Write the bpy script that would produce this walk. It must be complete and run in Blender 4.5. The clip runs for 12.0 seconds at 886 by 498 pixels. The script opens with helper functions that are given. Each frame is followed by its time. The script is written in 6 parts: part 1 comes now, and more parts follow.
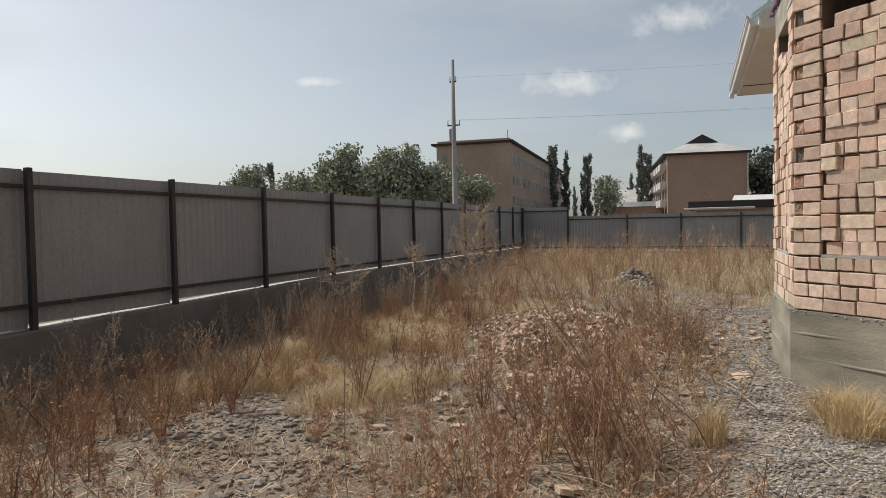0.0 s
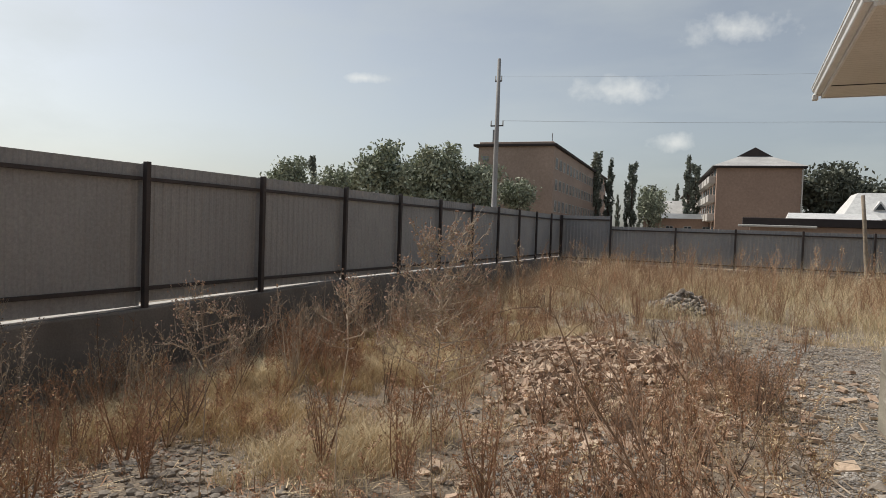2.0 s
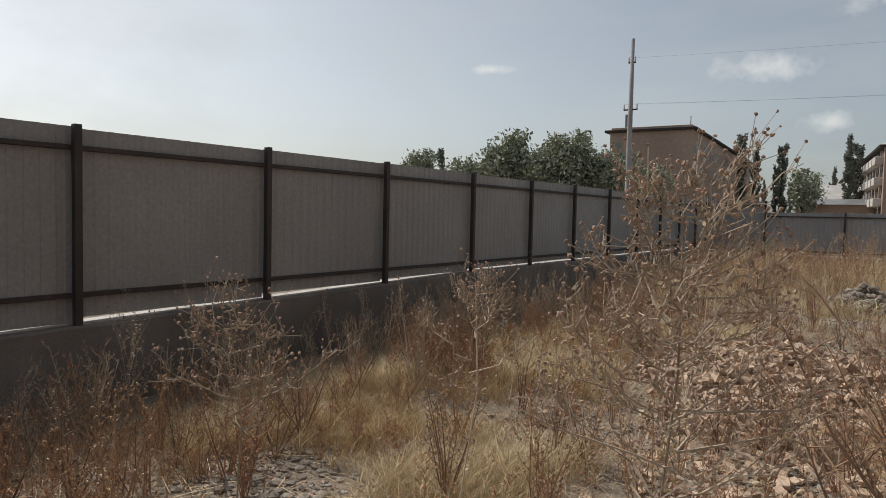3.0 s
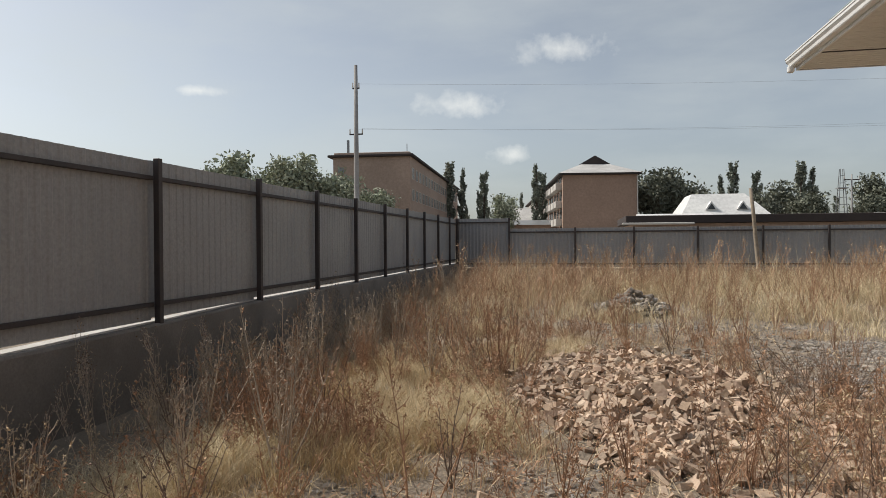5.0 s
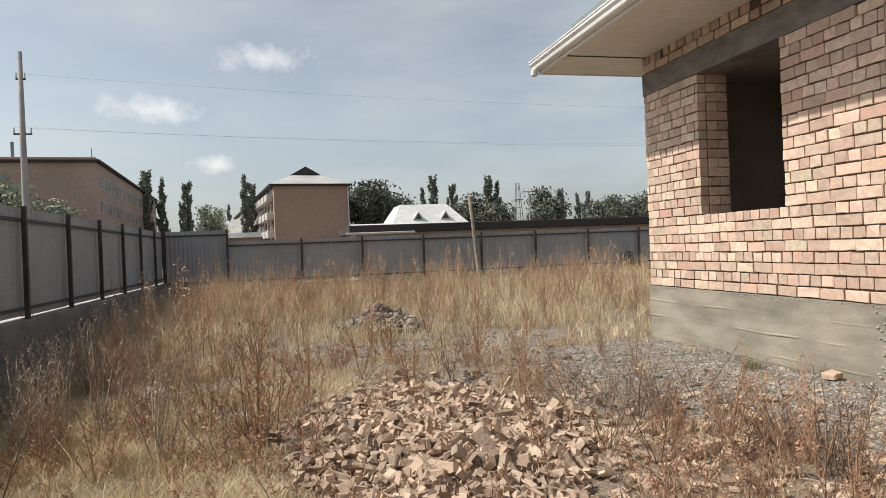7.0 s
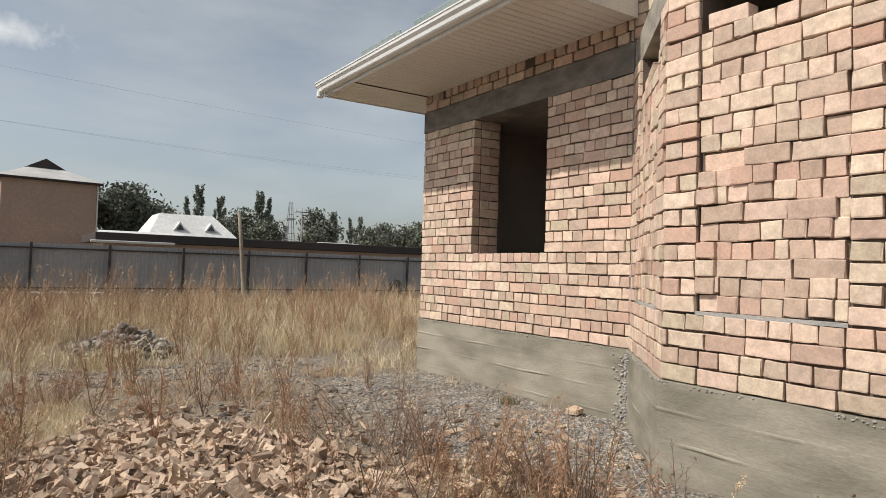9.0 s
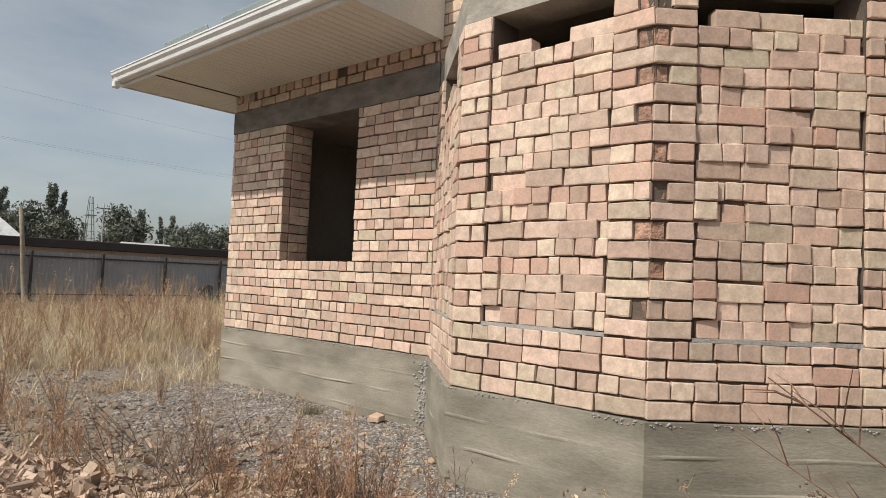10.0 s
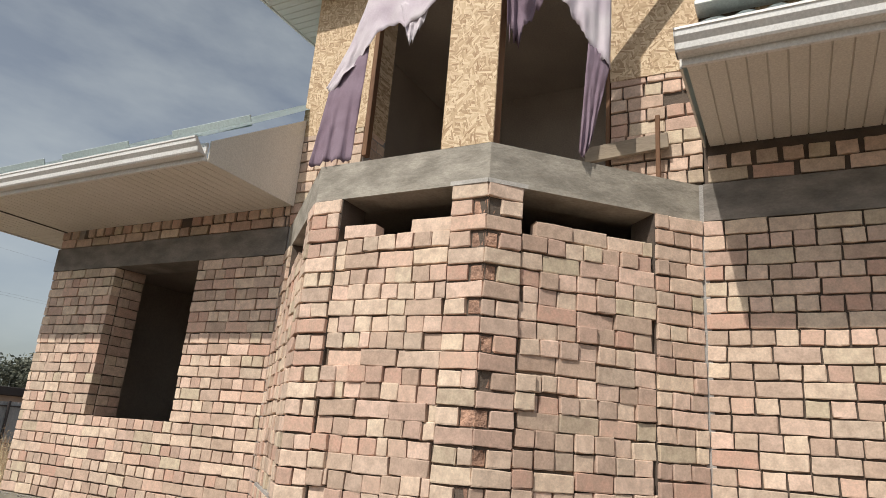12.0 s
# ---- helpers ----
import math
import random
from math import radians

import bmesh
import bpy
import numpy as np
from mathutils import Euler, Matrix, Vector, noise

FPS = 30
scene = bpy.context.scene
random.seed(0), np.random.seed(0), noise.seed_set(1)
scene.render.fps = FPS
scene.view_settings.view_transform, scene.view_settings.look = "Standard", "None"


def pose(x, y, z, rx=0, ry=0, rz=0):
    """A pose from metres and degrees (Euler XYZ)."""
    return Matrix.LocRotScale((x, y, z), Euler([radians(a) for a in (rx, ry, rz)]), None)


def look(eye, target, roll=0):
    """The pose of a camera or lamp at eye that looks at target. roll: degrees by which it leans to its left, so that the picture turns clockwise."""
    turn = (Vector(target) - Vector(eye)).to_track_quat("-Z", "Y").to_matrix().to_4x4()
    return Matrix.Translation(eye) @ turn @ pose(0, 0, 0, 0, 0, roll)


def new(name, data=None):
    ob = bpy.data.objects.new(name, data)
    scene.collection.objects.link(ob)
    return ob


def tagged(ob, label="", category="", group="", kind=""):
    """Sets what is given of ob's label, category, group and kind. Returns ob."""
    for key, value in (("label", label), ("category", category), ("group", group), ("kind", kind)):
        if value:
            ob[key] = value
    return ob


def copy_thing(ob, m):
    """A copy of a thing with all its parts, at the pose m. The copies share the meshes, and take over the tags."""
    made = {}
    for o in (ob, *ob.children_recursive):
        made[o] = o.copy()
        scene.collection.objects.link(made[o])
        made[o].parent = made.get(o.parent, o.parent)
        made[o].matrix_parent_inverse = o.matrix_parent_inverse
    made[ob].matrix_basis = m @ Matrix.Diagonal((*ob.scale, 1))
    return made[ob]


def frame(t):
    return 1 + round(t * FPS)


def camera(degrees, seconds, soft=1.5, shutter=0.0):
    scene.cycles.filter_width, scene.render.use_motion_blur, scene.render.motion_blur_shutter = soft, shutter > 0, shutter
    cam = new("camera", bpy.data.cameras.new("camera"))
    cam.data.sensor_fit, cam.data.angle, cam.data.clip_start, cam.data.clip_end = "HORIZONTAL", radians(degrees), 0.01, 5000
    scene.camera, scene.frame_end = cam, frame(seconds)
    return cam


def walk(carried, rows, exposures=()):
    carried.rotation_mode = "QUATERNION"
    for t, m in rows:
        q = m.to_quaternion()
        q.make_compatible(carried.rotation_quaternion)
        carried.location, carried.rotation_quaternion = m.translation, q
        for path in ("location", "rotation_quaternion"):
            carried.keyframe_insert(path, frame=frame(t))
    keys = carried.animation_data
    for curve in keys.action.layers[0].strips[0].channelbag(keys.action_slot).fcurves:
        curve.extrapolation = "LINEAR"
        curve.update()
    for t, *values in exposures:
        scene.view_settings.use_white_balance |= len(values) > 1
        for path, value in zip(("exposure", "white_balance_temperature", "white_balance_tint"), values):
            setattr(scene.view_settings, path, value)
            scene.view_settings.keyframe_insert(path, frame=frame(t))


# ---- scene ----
cam = camera(67.73, 12.0, soft=0.65)
ROWS = [
    (0.0, 0.402, -4.149, 1.382, 20.90, -1.90, 1.12),
    (0.5, 0.391, -3.822, 1.343, 20.54, -4.65, 1.73),
    (1.0, 0.291, -3.493, 1.365, 20.66, -4.23, -0.42),
    (1.5, 0.204, -3.089, 1.370, 15.88, -5.20, -1.06),
    (2.0, 0.104, -2.774, 1.455, 24.31, -1.89, -2.00),
    (2.3, -0.010, -2.590, 1.407, 22.89, 1.46, -3.35),
    (2.5, -0.083, -2.413, 1.402, 24.88, -3.61, -1.10),
    (3.0, -0.297, -2.143, 1.395, 35.35, -2.97, -1.28),
    (3.2, -0.424, -2.088, 1.381, 37.40, -3.78, -2.20),
    (4.0, -1.130, -1.960, 1.330, 29.50, -1.90, -0.70),
    (4.8, -1.763, -1.421, 1.271, 16.74, -0.19, 0.83),
    (5.0, -1.874, -1.299, 1.242, 11.30, -0.54, 0.37),
    (5.5, -2.091, -0.932, 1.267, 1.91, -1.37, 1.63),
    (6.0, -2.285, -0.510, 1.253, -9.68, -2.01, -1.18),
    (6.5, -2.344, -0.209, 1.257, -11.51, -1.89, -0.38),
    (6.7, -2.341, -0.065, 1.262, -12.17, -0.42, 1.29),
    (8.3, -2.326, 0.384, 1.293, -21.80, 0.85, -1.29),
    (8.5, -2.299, 0.388, 1.300, -25.28, 1.31, -1.83),
    (9.0, -2.295, 0.341, 1.324, -33.24, 1.75, -1.70),
    (9.5, -2.275, 0.292, 1.326, -39.95, 0.72, -0.18),
    (10.0, -2.193, 0.203, 1.370, -48.42, 2.70, -2.36),
    (10.5, -2.198, 0.102, 1.464, -54.15, 8.97, -4.52),
    (11.0, -2.232, 0.084, 1.529, -59.06, 13.53, -4.08),
    (11.5, -2.276, 0.099, 1.554, -60.55, 17.44, -4.83),
    (12.0, -2.299, 0.109, 1.535, -62.60, 16.34, -4.46),
]
EXPOSURES = [(0.0, -0.05), (1.5, 0.0), (2.5, -0.2), (3.2, -0.2), (5.0, 0.02), (6.5, 0.25), (8.5, 0.10), (10.0, 0.0), (12.0, -0.03)]
walk(cam, [(t, pose(x, y, z, 90 + pitch, roll, yaw)) for t, x, y, z, yaw, pitch, roll in ROWS], EXPOSURES)

# world, sun and exposure
SUN_DIR = Vector((-1.2, 0.22, 1.31)).normalized()
SUN_EL = math.asin(SUN_DIR.z)
SUN_AZ = math.atan2(SUN_DIR.x, SUN_DIR.y)
world = bpy.data.worlds.new("sky_world")
scene.world = world
world.use_nodes = True
wt = world.node_tree
wt.nodes.clear()


def wnode(kind, **values):
    n = wt.nodes.new(kind)
    for key, value in values.items():
        n.inputs[key].default_value = value
    return n


sky = wt.nodes.new("ShaderNodeTexSky")
sky.sky_type, sky.sun_disc = "NISHITA", False
sky.sun_elevation, sky.sun_rotation = SUN_EL, SUN_AZ
sky.altitude, sky.air_density, sky.dust_density, sky.ozone_density = 800, 1.0, 4.0, 1.0
grey = wnode("ShaderNodeHueSaturation", Saturation=0.55, Value=1.0)
wt.links.new(sky.outputs[0], grey.inputs["Color"])
coord = wt.nodes.new("ShaderNodeTexCoord")
# thin high cloud, drawn out along the wind
stretch = wt.nodes.new("ShaderNodeMapping")
stretch.inputs["Scale"].default_value = (1.6, 3.2, 6.0)
wt.links.new(coord.outputs["Generated"], stretch.inputs["Vector"])
cirrus = wnode("ShaderNodeTexNoise", Scale=1.6, Detail=7.0, Roughness=0.55)
wt.links.new(stretch.outputs[0], cirrus.inputs["Vector"])
ramp = wt.nodes.new("ShaderNodeMapRange")
ramp.inputs["From Min"].default_value, ramp.inputs["From Max"].default_value = 0.42, 0.75
ramp.inputs["To Max"].default_value = 0.42
wt.links.new(cirrus.outputs["Fac"], ramp.inputs["Value"])
veil = wt.nodes.new("ShaderNodeMixRGB")
veil.inputs["Color2"].default_value = (5.6, 5.9, 5.95, 1)
wt.links.new(ramp.outputs[0], veil.inputs["Fac"])
wt.links.new(grey.outputs[0], veil.inputs["Color1"])
last = veil.outputs[0]
# a few small fair-weather clouds low over the town
for az, el, wide, tall in ((9.9, 11.7, 3.6, 1.0), (1.3, 16.1, 3.8, 1.05), (5.3, 7.5, 1.9, 0.7), (31.5, 12.3, 1.9, 0.38)):
    a, e = radians(az), radians(el)
    middle = Vector((-math.sin(a) * math.cos(e), math.cos(a) * math.cos(e), math.sin(e)))
    shift = wt.nodes.new("ShaderNodeVectorMath")
    shift.operation = "SUBTRACT"
    wt.links.new(coord.outputs["Generated"], shift.inputs[0])
    shift.inputs[1].default_value = middle
    flat = wt.nodes.new("ShaderNodeVectorMath")
    flat.operation = "MULTIPLY"
    wt.links.new(shift.outputs[0], flat.inputs[0])
    flat.inputs[1].default_value = (1 / radians(wide), 1 / radians(wide), 1 / radians(tall))
    far_off = wt.nodes.new("ShaderNodeVectorMath")
    far_off.operation = "LENGTH"
    wt.links.new(flat.outputs[0], far_off.inputs[0])
    puff = wnode("ShaderNodeTexNoise", Scale=38.0, Detail=5.0, Roughness=0.6)
    wt.links.new(coord.outputs["Generated"], puff.inputs["Vector"])
    fray = wt.nodes.new("ShaderNodeMath")
    fray.operation = "MULTIPLY_ADD"
    fray.inputs[1].default_value, fray.inputs[2].default_value = 2.4, -1.2
    wt.links.new(puff.outputs["Fac"], fray.inputs[0])
    total = wt.nodes.new("ShaderNodeMath")
    total.operation = "ADD"
    wt.links.new(far_off.outputs["Value"], total.inputs[0])
    wt.links.new(fray.outputs[0], total.inputs[1])
    mask = wt.nodes.new("ShaderNodeMapRange")
    mask.inputs["From Min"].default_value, mask.inputs["From Max"].default_value = 1.15, -0.25
    mask.inputs["To Max"].default_value = 0.6
    wt.links.new(total.outputs[0], mask.inputs["Value"])
    cloud = wt.nodes.new("ShaderNodeMixRGB")
    cloud.inputs["Color2"].default_value = (8.6, 8.5, 8.3, 1)
    wt.links.new(mask.outputs[0], cloud.inputs["Fac"])
    wt.links.new(last, cloud.inputs["Color1"])
    last = cloud.outputs[0]
sky_light = wnode("ShaderNodeBackground", Strength=0.115)
haze = wt.nodes.new("ShaderNodeMixRGB")
haze.blend_type = "MULTIPLY"
haze.inputs["Fac"].default_value, haze.inputs["Color2"].default_value = 1.0, (0.985, 1.0, 0.975, 1)
wt.links.new(last, haze.inputs["Color1"])
wt.links.new(haze.outputs[0], sky_light.inputs["Color"])
world_out = wt.nodes.new("ShaderNodeOutputWorld")
wt.links.new(sky_light.outputs[0], world_out.inputs["Surface"])

sun = new("sun", bpy.data.lights.new("sun", "SUN"))
sun.data.energy, sun.data.angle, sun.data.color = 3.6, radians(0.6), (1.0, 0.93, 0.83)
sun.matrix_world = look(SUN_DIR * 30, (0, 0, 0))

# materials
def material(name, base, second=None, rough=0.85, metal=0.0, grain=40.0, patch=1.5, bump=0.3, bump_scale=None, vary=0.0, third=None,
             stretch=(1, 1, 1), spread=(0.35, 0.65), distance=0.01, coat=0.0):
    """A surface whose colour wanders between base and second on a large scale and by vary from piece to piece, with fine grain and relief."""
    m = bpy.data.materials.new(name)
    m.use_nodes = True
    t = m.node_tree
    b = t.nodes["Principled BSDF"]
    b.inputs["Roughness"].default_value, b.inputs["Metallic"].default_value = rough, metal
    where = t.nodes.new("ShaderNodeTexCoord")
    mapped = t.nodes.new("ShaderNodeMapping")
    mapped.inputs["Scale"].default_value = stretch
    geo = t.nodes.new("ShaderNodeNewGeometry")
    t.links.new(geo.outputs["Position"], mapped.inputs["Vector"])
    second = second or tuple(0.75 * v for v in base)
    big = t.nodes.new("ShaderNodeTexNoise")
    big.inputs["Scale"].default_value, big.inputs["Detail"].default_value = patch, 4.0
    t.links.new(mapped.outputs[0], big.inputs["Vector"])
    fine = t.nodes.new("ShaderNodeTexNoise")
    fine.inputs["Scale"].default_value, fine.inputs["Detail"].default_value, fine.inputs["Roughness"].default_value = grain, 6.0, 0.7
    t.links.new(mapped.outputs[0], fine.inputs["Vector"])
    mix = t.nodes.new("ShaderNodeMixRGB")
    mix.inputs["Color1"].default_value, mix.inputs["Color2"].default_value = (*base, 1), (*second, 1)
    span = t.nodes.new("ShaderNodeMapRange")
    span.inputs["From Min"].default_value, span.inputs["From Max"].default_value = spread
    t.links.new(big.outputs["Fac"], span.inputs["Value"])
    t.links.new(span.outputs[0], mix.inputs["Fac"])
    last = mix.outputs[0]
    if vary:
        one = t.nodes.new("ShaderNodeObjectInfo")
        both = t.nodes.new("ShaderNodeMath")
        both.operation = "ADD"
        t.links.new(one.outputs["Random"], both.inputs[0])
        t.links.new(geo.outputs["Random Per Island"], both.inputs[1])
        part_of = t.nodes.new("ShaderNodeMath")
        part_of.operation = "FRACT"
        t.links.new(both.outputs[0], part_of.inputs[0])
        if third:
            pick = t.nodes.new("ShaderNodeValToRGB")
            cols = [base, *third]
            pick.color_ramp.elements[0].color = (*cols[0], 1)
            pick.color_ramp.elements[1].color = (*cols[-1], 1)
            for k, c in enumerate(cols[1:-1], 1):
                pick.color_ramp.elements.new(k / (len(cols) - 1)).color = (*c, 1)
            t.links.new(part_of.outputs[0], pick.inputs["Fac"])
            t.links.new(pick.outputs[0], mix.inputs["Color1"])
            half = t.nodes.new("ShaderNodeMath")
            half.operation = "MULTIPLY"
            half.inputs[1].default_value = 0.55
            t.links.new(span.outputs[0], half.inputs[0])
            t.links.new(half.outputs[0], mix.inputs["Fac"])
        again = t.nodes.new("ShaderNodeMath")
        again.operation = "MULTIPLY"
        again.inputs[1].default_value = 7.31
        t.links.new(part_of.outputs[0], again.inputs[0])
        wrap = t.nodes.new("ShaderNodeMath")
        wrap.operation = "FRACT"
        t.links.new(again.outputs[0], wrap.inputs[0])
        level = t.nodes.new("ShaderNodeMapRange")
        level.inputs["To Min"].default_value, level.inputs["To Max"].default_value = 1 - vary, 1 + vary
        t.links.new(wrap.outputs[0], level.inputs["Value"])
        shade = t.nodes.new("ShaderNodeVectorMath")
        shade.operation = "SCALE"
        t.links.new(last, shade.inputs[0])
        t.links.new(level.outputs[0], shade.inputs["Scale"])
        last = shade.outputs[0]
    speck = t.nodes.new("ShaderNodeMapRange")
    speck.inputs["From Min"].default_value, speck.inputs["From Max"].default_value = 0.3, 0.7
    speck.inputs["To Min"].default_value, speck.inputs["To Max"].default_value = 0.82, 1.14
    t.links.new(fine.outputs["Fac"], speck.inputs["Value"])
    grainy = t.nodes.new("ShaderNodeVectorMath")
    grainy.operation = "SCALE"
    t.links.new(last, grainy.inputs[0])
    t.links.new(speck.outputs[0], grainy.inputs["Scale"])
    t.links.new(grainy.outputs[0], b.inputs["Base Color"])
    if bump:
        relief = t.nodes.new("ShaderNodeBump")
        relief.inputs["Strength"].default_value, relief.inputs["Distance"].default_value = bump, distance
        src = fine
        if bump_scale:
            src = t.nodes.new("ShaderNodeTexNoise")
            src.inputs["Scale"].default_value, src.inputs["Detail"].default_value = bump_scale, 5.0
            t.links.new(mapped.outputs[0], src.inputs["Vector"])
        t.links.new(src.outputs["Fac"], relief.inputs["Height"])
        t.links.new(relief.outputs[0], b.inputs["Normal"])
    return m


BRICK = material("fired_clay_brick", (0.65, 0.50, 0.39), (0.42, 0.31, 0.24), 0.9, grain=70, patch=17, bump=0.32, bump_scale=38, vary=0.2,
                 third=[(0.62, 0.43, 0.34), (0.70, 0.56, 0.44), (0.70, 0.51, 0.42), (0.66, 0.565, 0.415), (0.72, 0.58, 0.46), (0.71, 0.52, 0.425), (0.54, 0.335, 0.26), (0.71, 0.575, 0.45), (0.67, 0.47, 0.38)], distance=0.006)
BROKEN = material("broken_brick_face", (0.46, 0.28, 0.20), (0.27, 0.165, 0.12), 0.95, grain=90, patch=22, bump=1.0, bump_scale=35, vary=0.3, distance=0.02)
# mortar darkened so that the shadow in the joints is in its colour
MORTAR_SHADED = material("mortar_bed", (0.15, 0.115, 0.09), (0.10, 0.08, 0.066), 0.95, grain=120, patch=5, bump=0.6, bump_scale=60)
MORTAR_PALE = material("clay_dusted_joint", (0.22, 0.165, 0.125), (0.14, 0.105, 0.08), 0.95, grain=120, patch=7, bump=0.8, bump_scale=50)
MORTAR_GREY = material("grey_mortar_bed", (0.42, 0.40, 0.38), (0.30, 0.29, 0.28), 0.95, grain=120, patch=5, bump=0.6, bump_scale=60)
CONCRETE = material("board_marked_concrete", (0.345, 0.317, 0.257), (0.20, 0.184, 0.145), 0.92, grain=34, patch=1.6, bump=0.28, bump_scale=24, stretch=(1, 1, 3.2))
BEAM = material("board_marked_beam", (0.40, 0.37, 0.32), (0.255, 0.235, 0.20), 0.92, grain=34, patch=4.0, bump=0.5, bump_scale=16, stretch=(1.2, 1.2, 2.4), distance=0.010)
# darker copy of the beam concrete, with the eaves' shade in its colour
CONCRETE_SHADED = material("damp_concrete_beam", (0.26, 0.235, 0.21), (0.15, 0.137, 0.122), 0.92, grain=34, patch=3.0, bump=0.5, bump_scale=16, stretch=(1.2, 1.2, 2.6))
PLASTER = material("interior_plaster", (0.42, 0.365, 0.315), (0.33, 0.285, 0.245), 0.95, grain=50, patch=1.2, bump=0.3)
SOFFIT = material("white_soffit_vinyl", (0.74, 0.72, 0.67), (0.66, 0.64, 0.58), 0.55, grain=80, patch=1.0, bump=0.05)
GUTTER = material("white_gutter_paint", (0.80, 0.80, 0.79), (0.70, 0.70, 0.68), 0.35, grain=60, patch=2.0, bump=0.04)
ROOF = material("pale_green_roof_sheet", (0.52, 0.60, 0.60), (0.44, 0.52, 0.53), 0.35, metal=0.2, grain=40, patch=1.0, bump=0.05)
SHEET = material("grey_profiled_sheet", (0.325, 0.325, 0.327), (0.275, 0.275, 0.28), 0.5, metal=0.0, grain=30, patch=0.9, bump=0.08)
POST = material("brown_primer_steel", (0.055, 0.042, 0.040), (0.035, 0.028, 0.028), 0.6, grain=60, patch=3.0, bump=0.2)
FENCE_BASE = material("old_concrete_base", (0.24, 0.22, 0.20), (0.16, 0.145, 0.13), 0.95, grain=50, patch=1.5, bump=0.6, bump_scale=20)
# pale mortar of the smears; also paints the sunlit line on the footing
LEDGE = material("pale_mortar_ledge", (0.54, 0.52, 0.49), (0.42, 0.40, 0.375), 0.95, grain=50, patch=2.5, bump=0.4)


def strand_board():
    """Pressed flakes: long cells lying in three directions, each flake of its own tone."""
    m = bpy.data.materials.new("oriented_strand_board")
    m.use_nodes = True
    t = m.node_tree
    b = t.nodes["Principled BSDF"]
    b.inputs["Roughness"].default_value = 0.75
    geo = t.nodes.new("ShaderNodeNewGeometry")
    layers = []
    for turn, seed in ((15, 0.0), (75, 3.7), (-40, 8.1)):
        mp = t.nodes.new("ShaderNodeMapping")
        mp.vector_type = "TEXTURE"
        mp.inputs["Rotation"].default_value = (radians(turn), 0, 0)
        mp.inputs["Location"].default_value = (seed, seed, seed)
        mp.inputs["Scale"].default_value = (1, 0.075, 0.014)
        t.links.new(geo.outputs["Position"], mp.inputs["Vector"])
        vo = t.nodes.new("ShaderNodeTexVoronoi")
        vo.inputs["Scale"].default_value = 1.0
        t.links.new(mp.outputs[0], vo.inputs["Vector"])
        layers.append(vo)
    pick = t.nodes.new("ShaderNodeTexNoise")
    pick.inputs["Scale"].default_value, pick.inputs["Detail"].default_value = 16.0, 2.0
    t.links.new(geo.outputs["Position"], pick.inputs["Vector"])
    last = None
    for k, vo in enumerate(layers):
        one = t.nodes.new("ShaderNodeSeparateColor")
        t.links.new(vo.outputs["Color"], one.inputs[0])
        if last is None:
            last = one.outputs[0]
            continue
        step = t.nodes.new("ShaderNodeMath")
        step.operation = "GREATER_THAN"
        step.inputs[1].default_value = (0.0, 0.47, 0.57)[k]
        t.links.new(pick.outputs["Fac"], step.inputs[0])
        mix = t.nodes.new("ShaderNodeMix")
        t.links.new(step.outputs[0], mix.inputs[0])
        t.links.new(last, mix.inputs[2])
        t.links.new(one.outputs[0], mix.inputs[3])
        last = mix.outputs[0]
    tone = t.nodes.new("ShaderNodeValToRGB")
    tone.color_ramp.elements[0].color, tone.color_ramp.elements[1].color = (0.36, 0.235, 0.135, 1), (0.74, 0.60, 0.42, 1)
    tone.color_ramp.elements.new(0.5).color = (0.58, 0.43, 0.275, 1)
    t.links.new(last, tone.inputs["Fac"])
    t.links.new(tone.outputs[0], b.inputs["Base Color"])
    relief = t.nodes.new("ShaderNodeBump")
    relief.inputs["Strength"].default_value, relief.inputs["Distance"].default_value = 0.5, 0.004
    t.links.new(last, relief.inputs["Height"])
    t.links.new(relief.outputs[0], b.inputs["Normal"])
    return m


OSB = strand_board()
WOOD = material("raw_brown_timber", (0.20, 0.105, 0.055), (0.13, 0.065, 0.035), 0.8, grain=60, patch=8, bump=0.3, stretch=(1, 1, 0.15))
GREY_WOOD = material("weathered_grey_timber", (0.34, 0.28, 0.21), (0.24, 0.20, 0.16), 0.9, grain=60, patch=6, bump=0.4, stretch=(0.2, 0.2, 1))
CLOTH_WHITE = material("bleached_torn_fabric", (0.70, 0.66, 0.69), (0.55, 0.47, 0.55), 0.95, grain=200, patch=3, bump=0.3)
CLOTH_PURPLE = material("faded_purple_fabric", (0.27, 0.205, 0.26), (0.20, 0.14, 0.185), 0.95, grain=200, patch=4, bump=0.3)
EARTH = material("dry_stony_earth", (0.29, 0.235, 0.18), (0.215, 0.18, 0.14), 0.98, grain=55, patch=1.3, bump=1.0, bump_scale=45, distance=0.025)
GRAVEL = material("grey_gravel_stone", (0.34, 0.32, 0.295), (0.22, 0.205, 0.19), 0.9, grain=60, patch=5, bump=0.4, vary=0.55)
PALE_STONE = material("pale_field_stone", (0.31, 0.275, 0.235), (0.21, 0.18, 0.15), 0.9, grain=40, patch=4, bump=0.5, vary=0.25)
RUBBLE = material("broken_brick_clay", (0.52, 0.39, 0.29), (0.38, 0.30, 0.235), 0.95, grain=80, patch=7, bump=0.7, bump_scale=40, vary=0.32,
                  third=[(0.50, 0.37, 0.265), (0.60, 0.475, 0.36), (0.39, 0.27, 0.20), (0.50, 0.405, 0.31)])
FAR_PANE = material("bluish_window_glass", (0.16, 0.20, 0.24), (0.12, 0.15, 0.19), 0.08, grain=2, patch=0.7, bump=0)

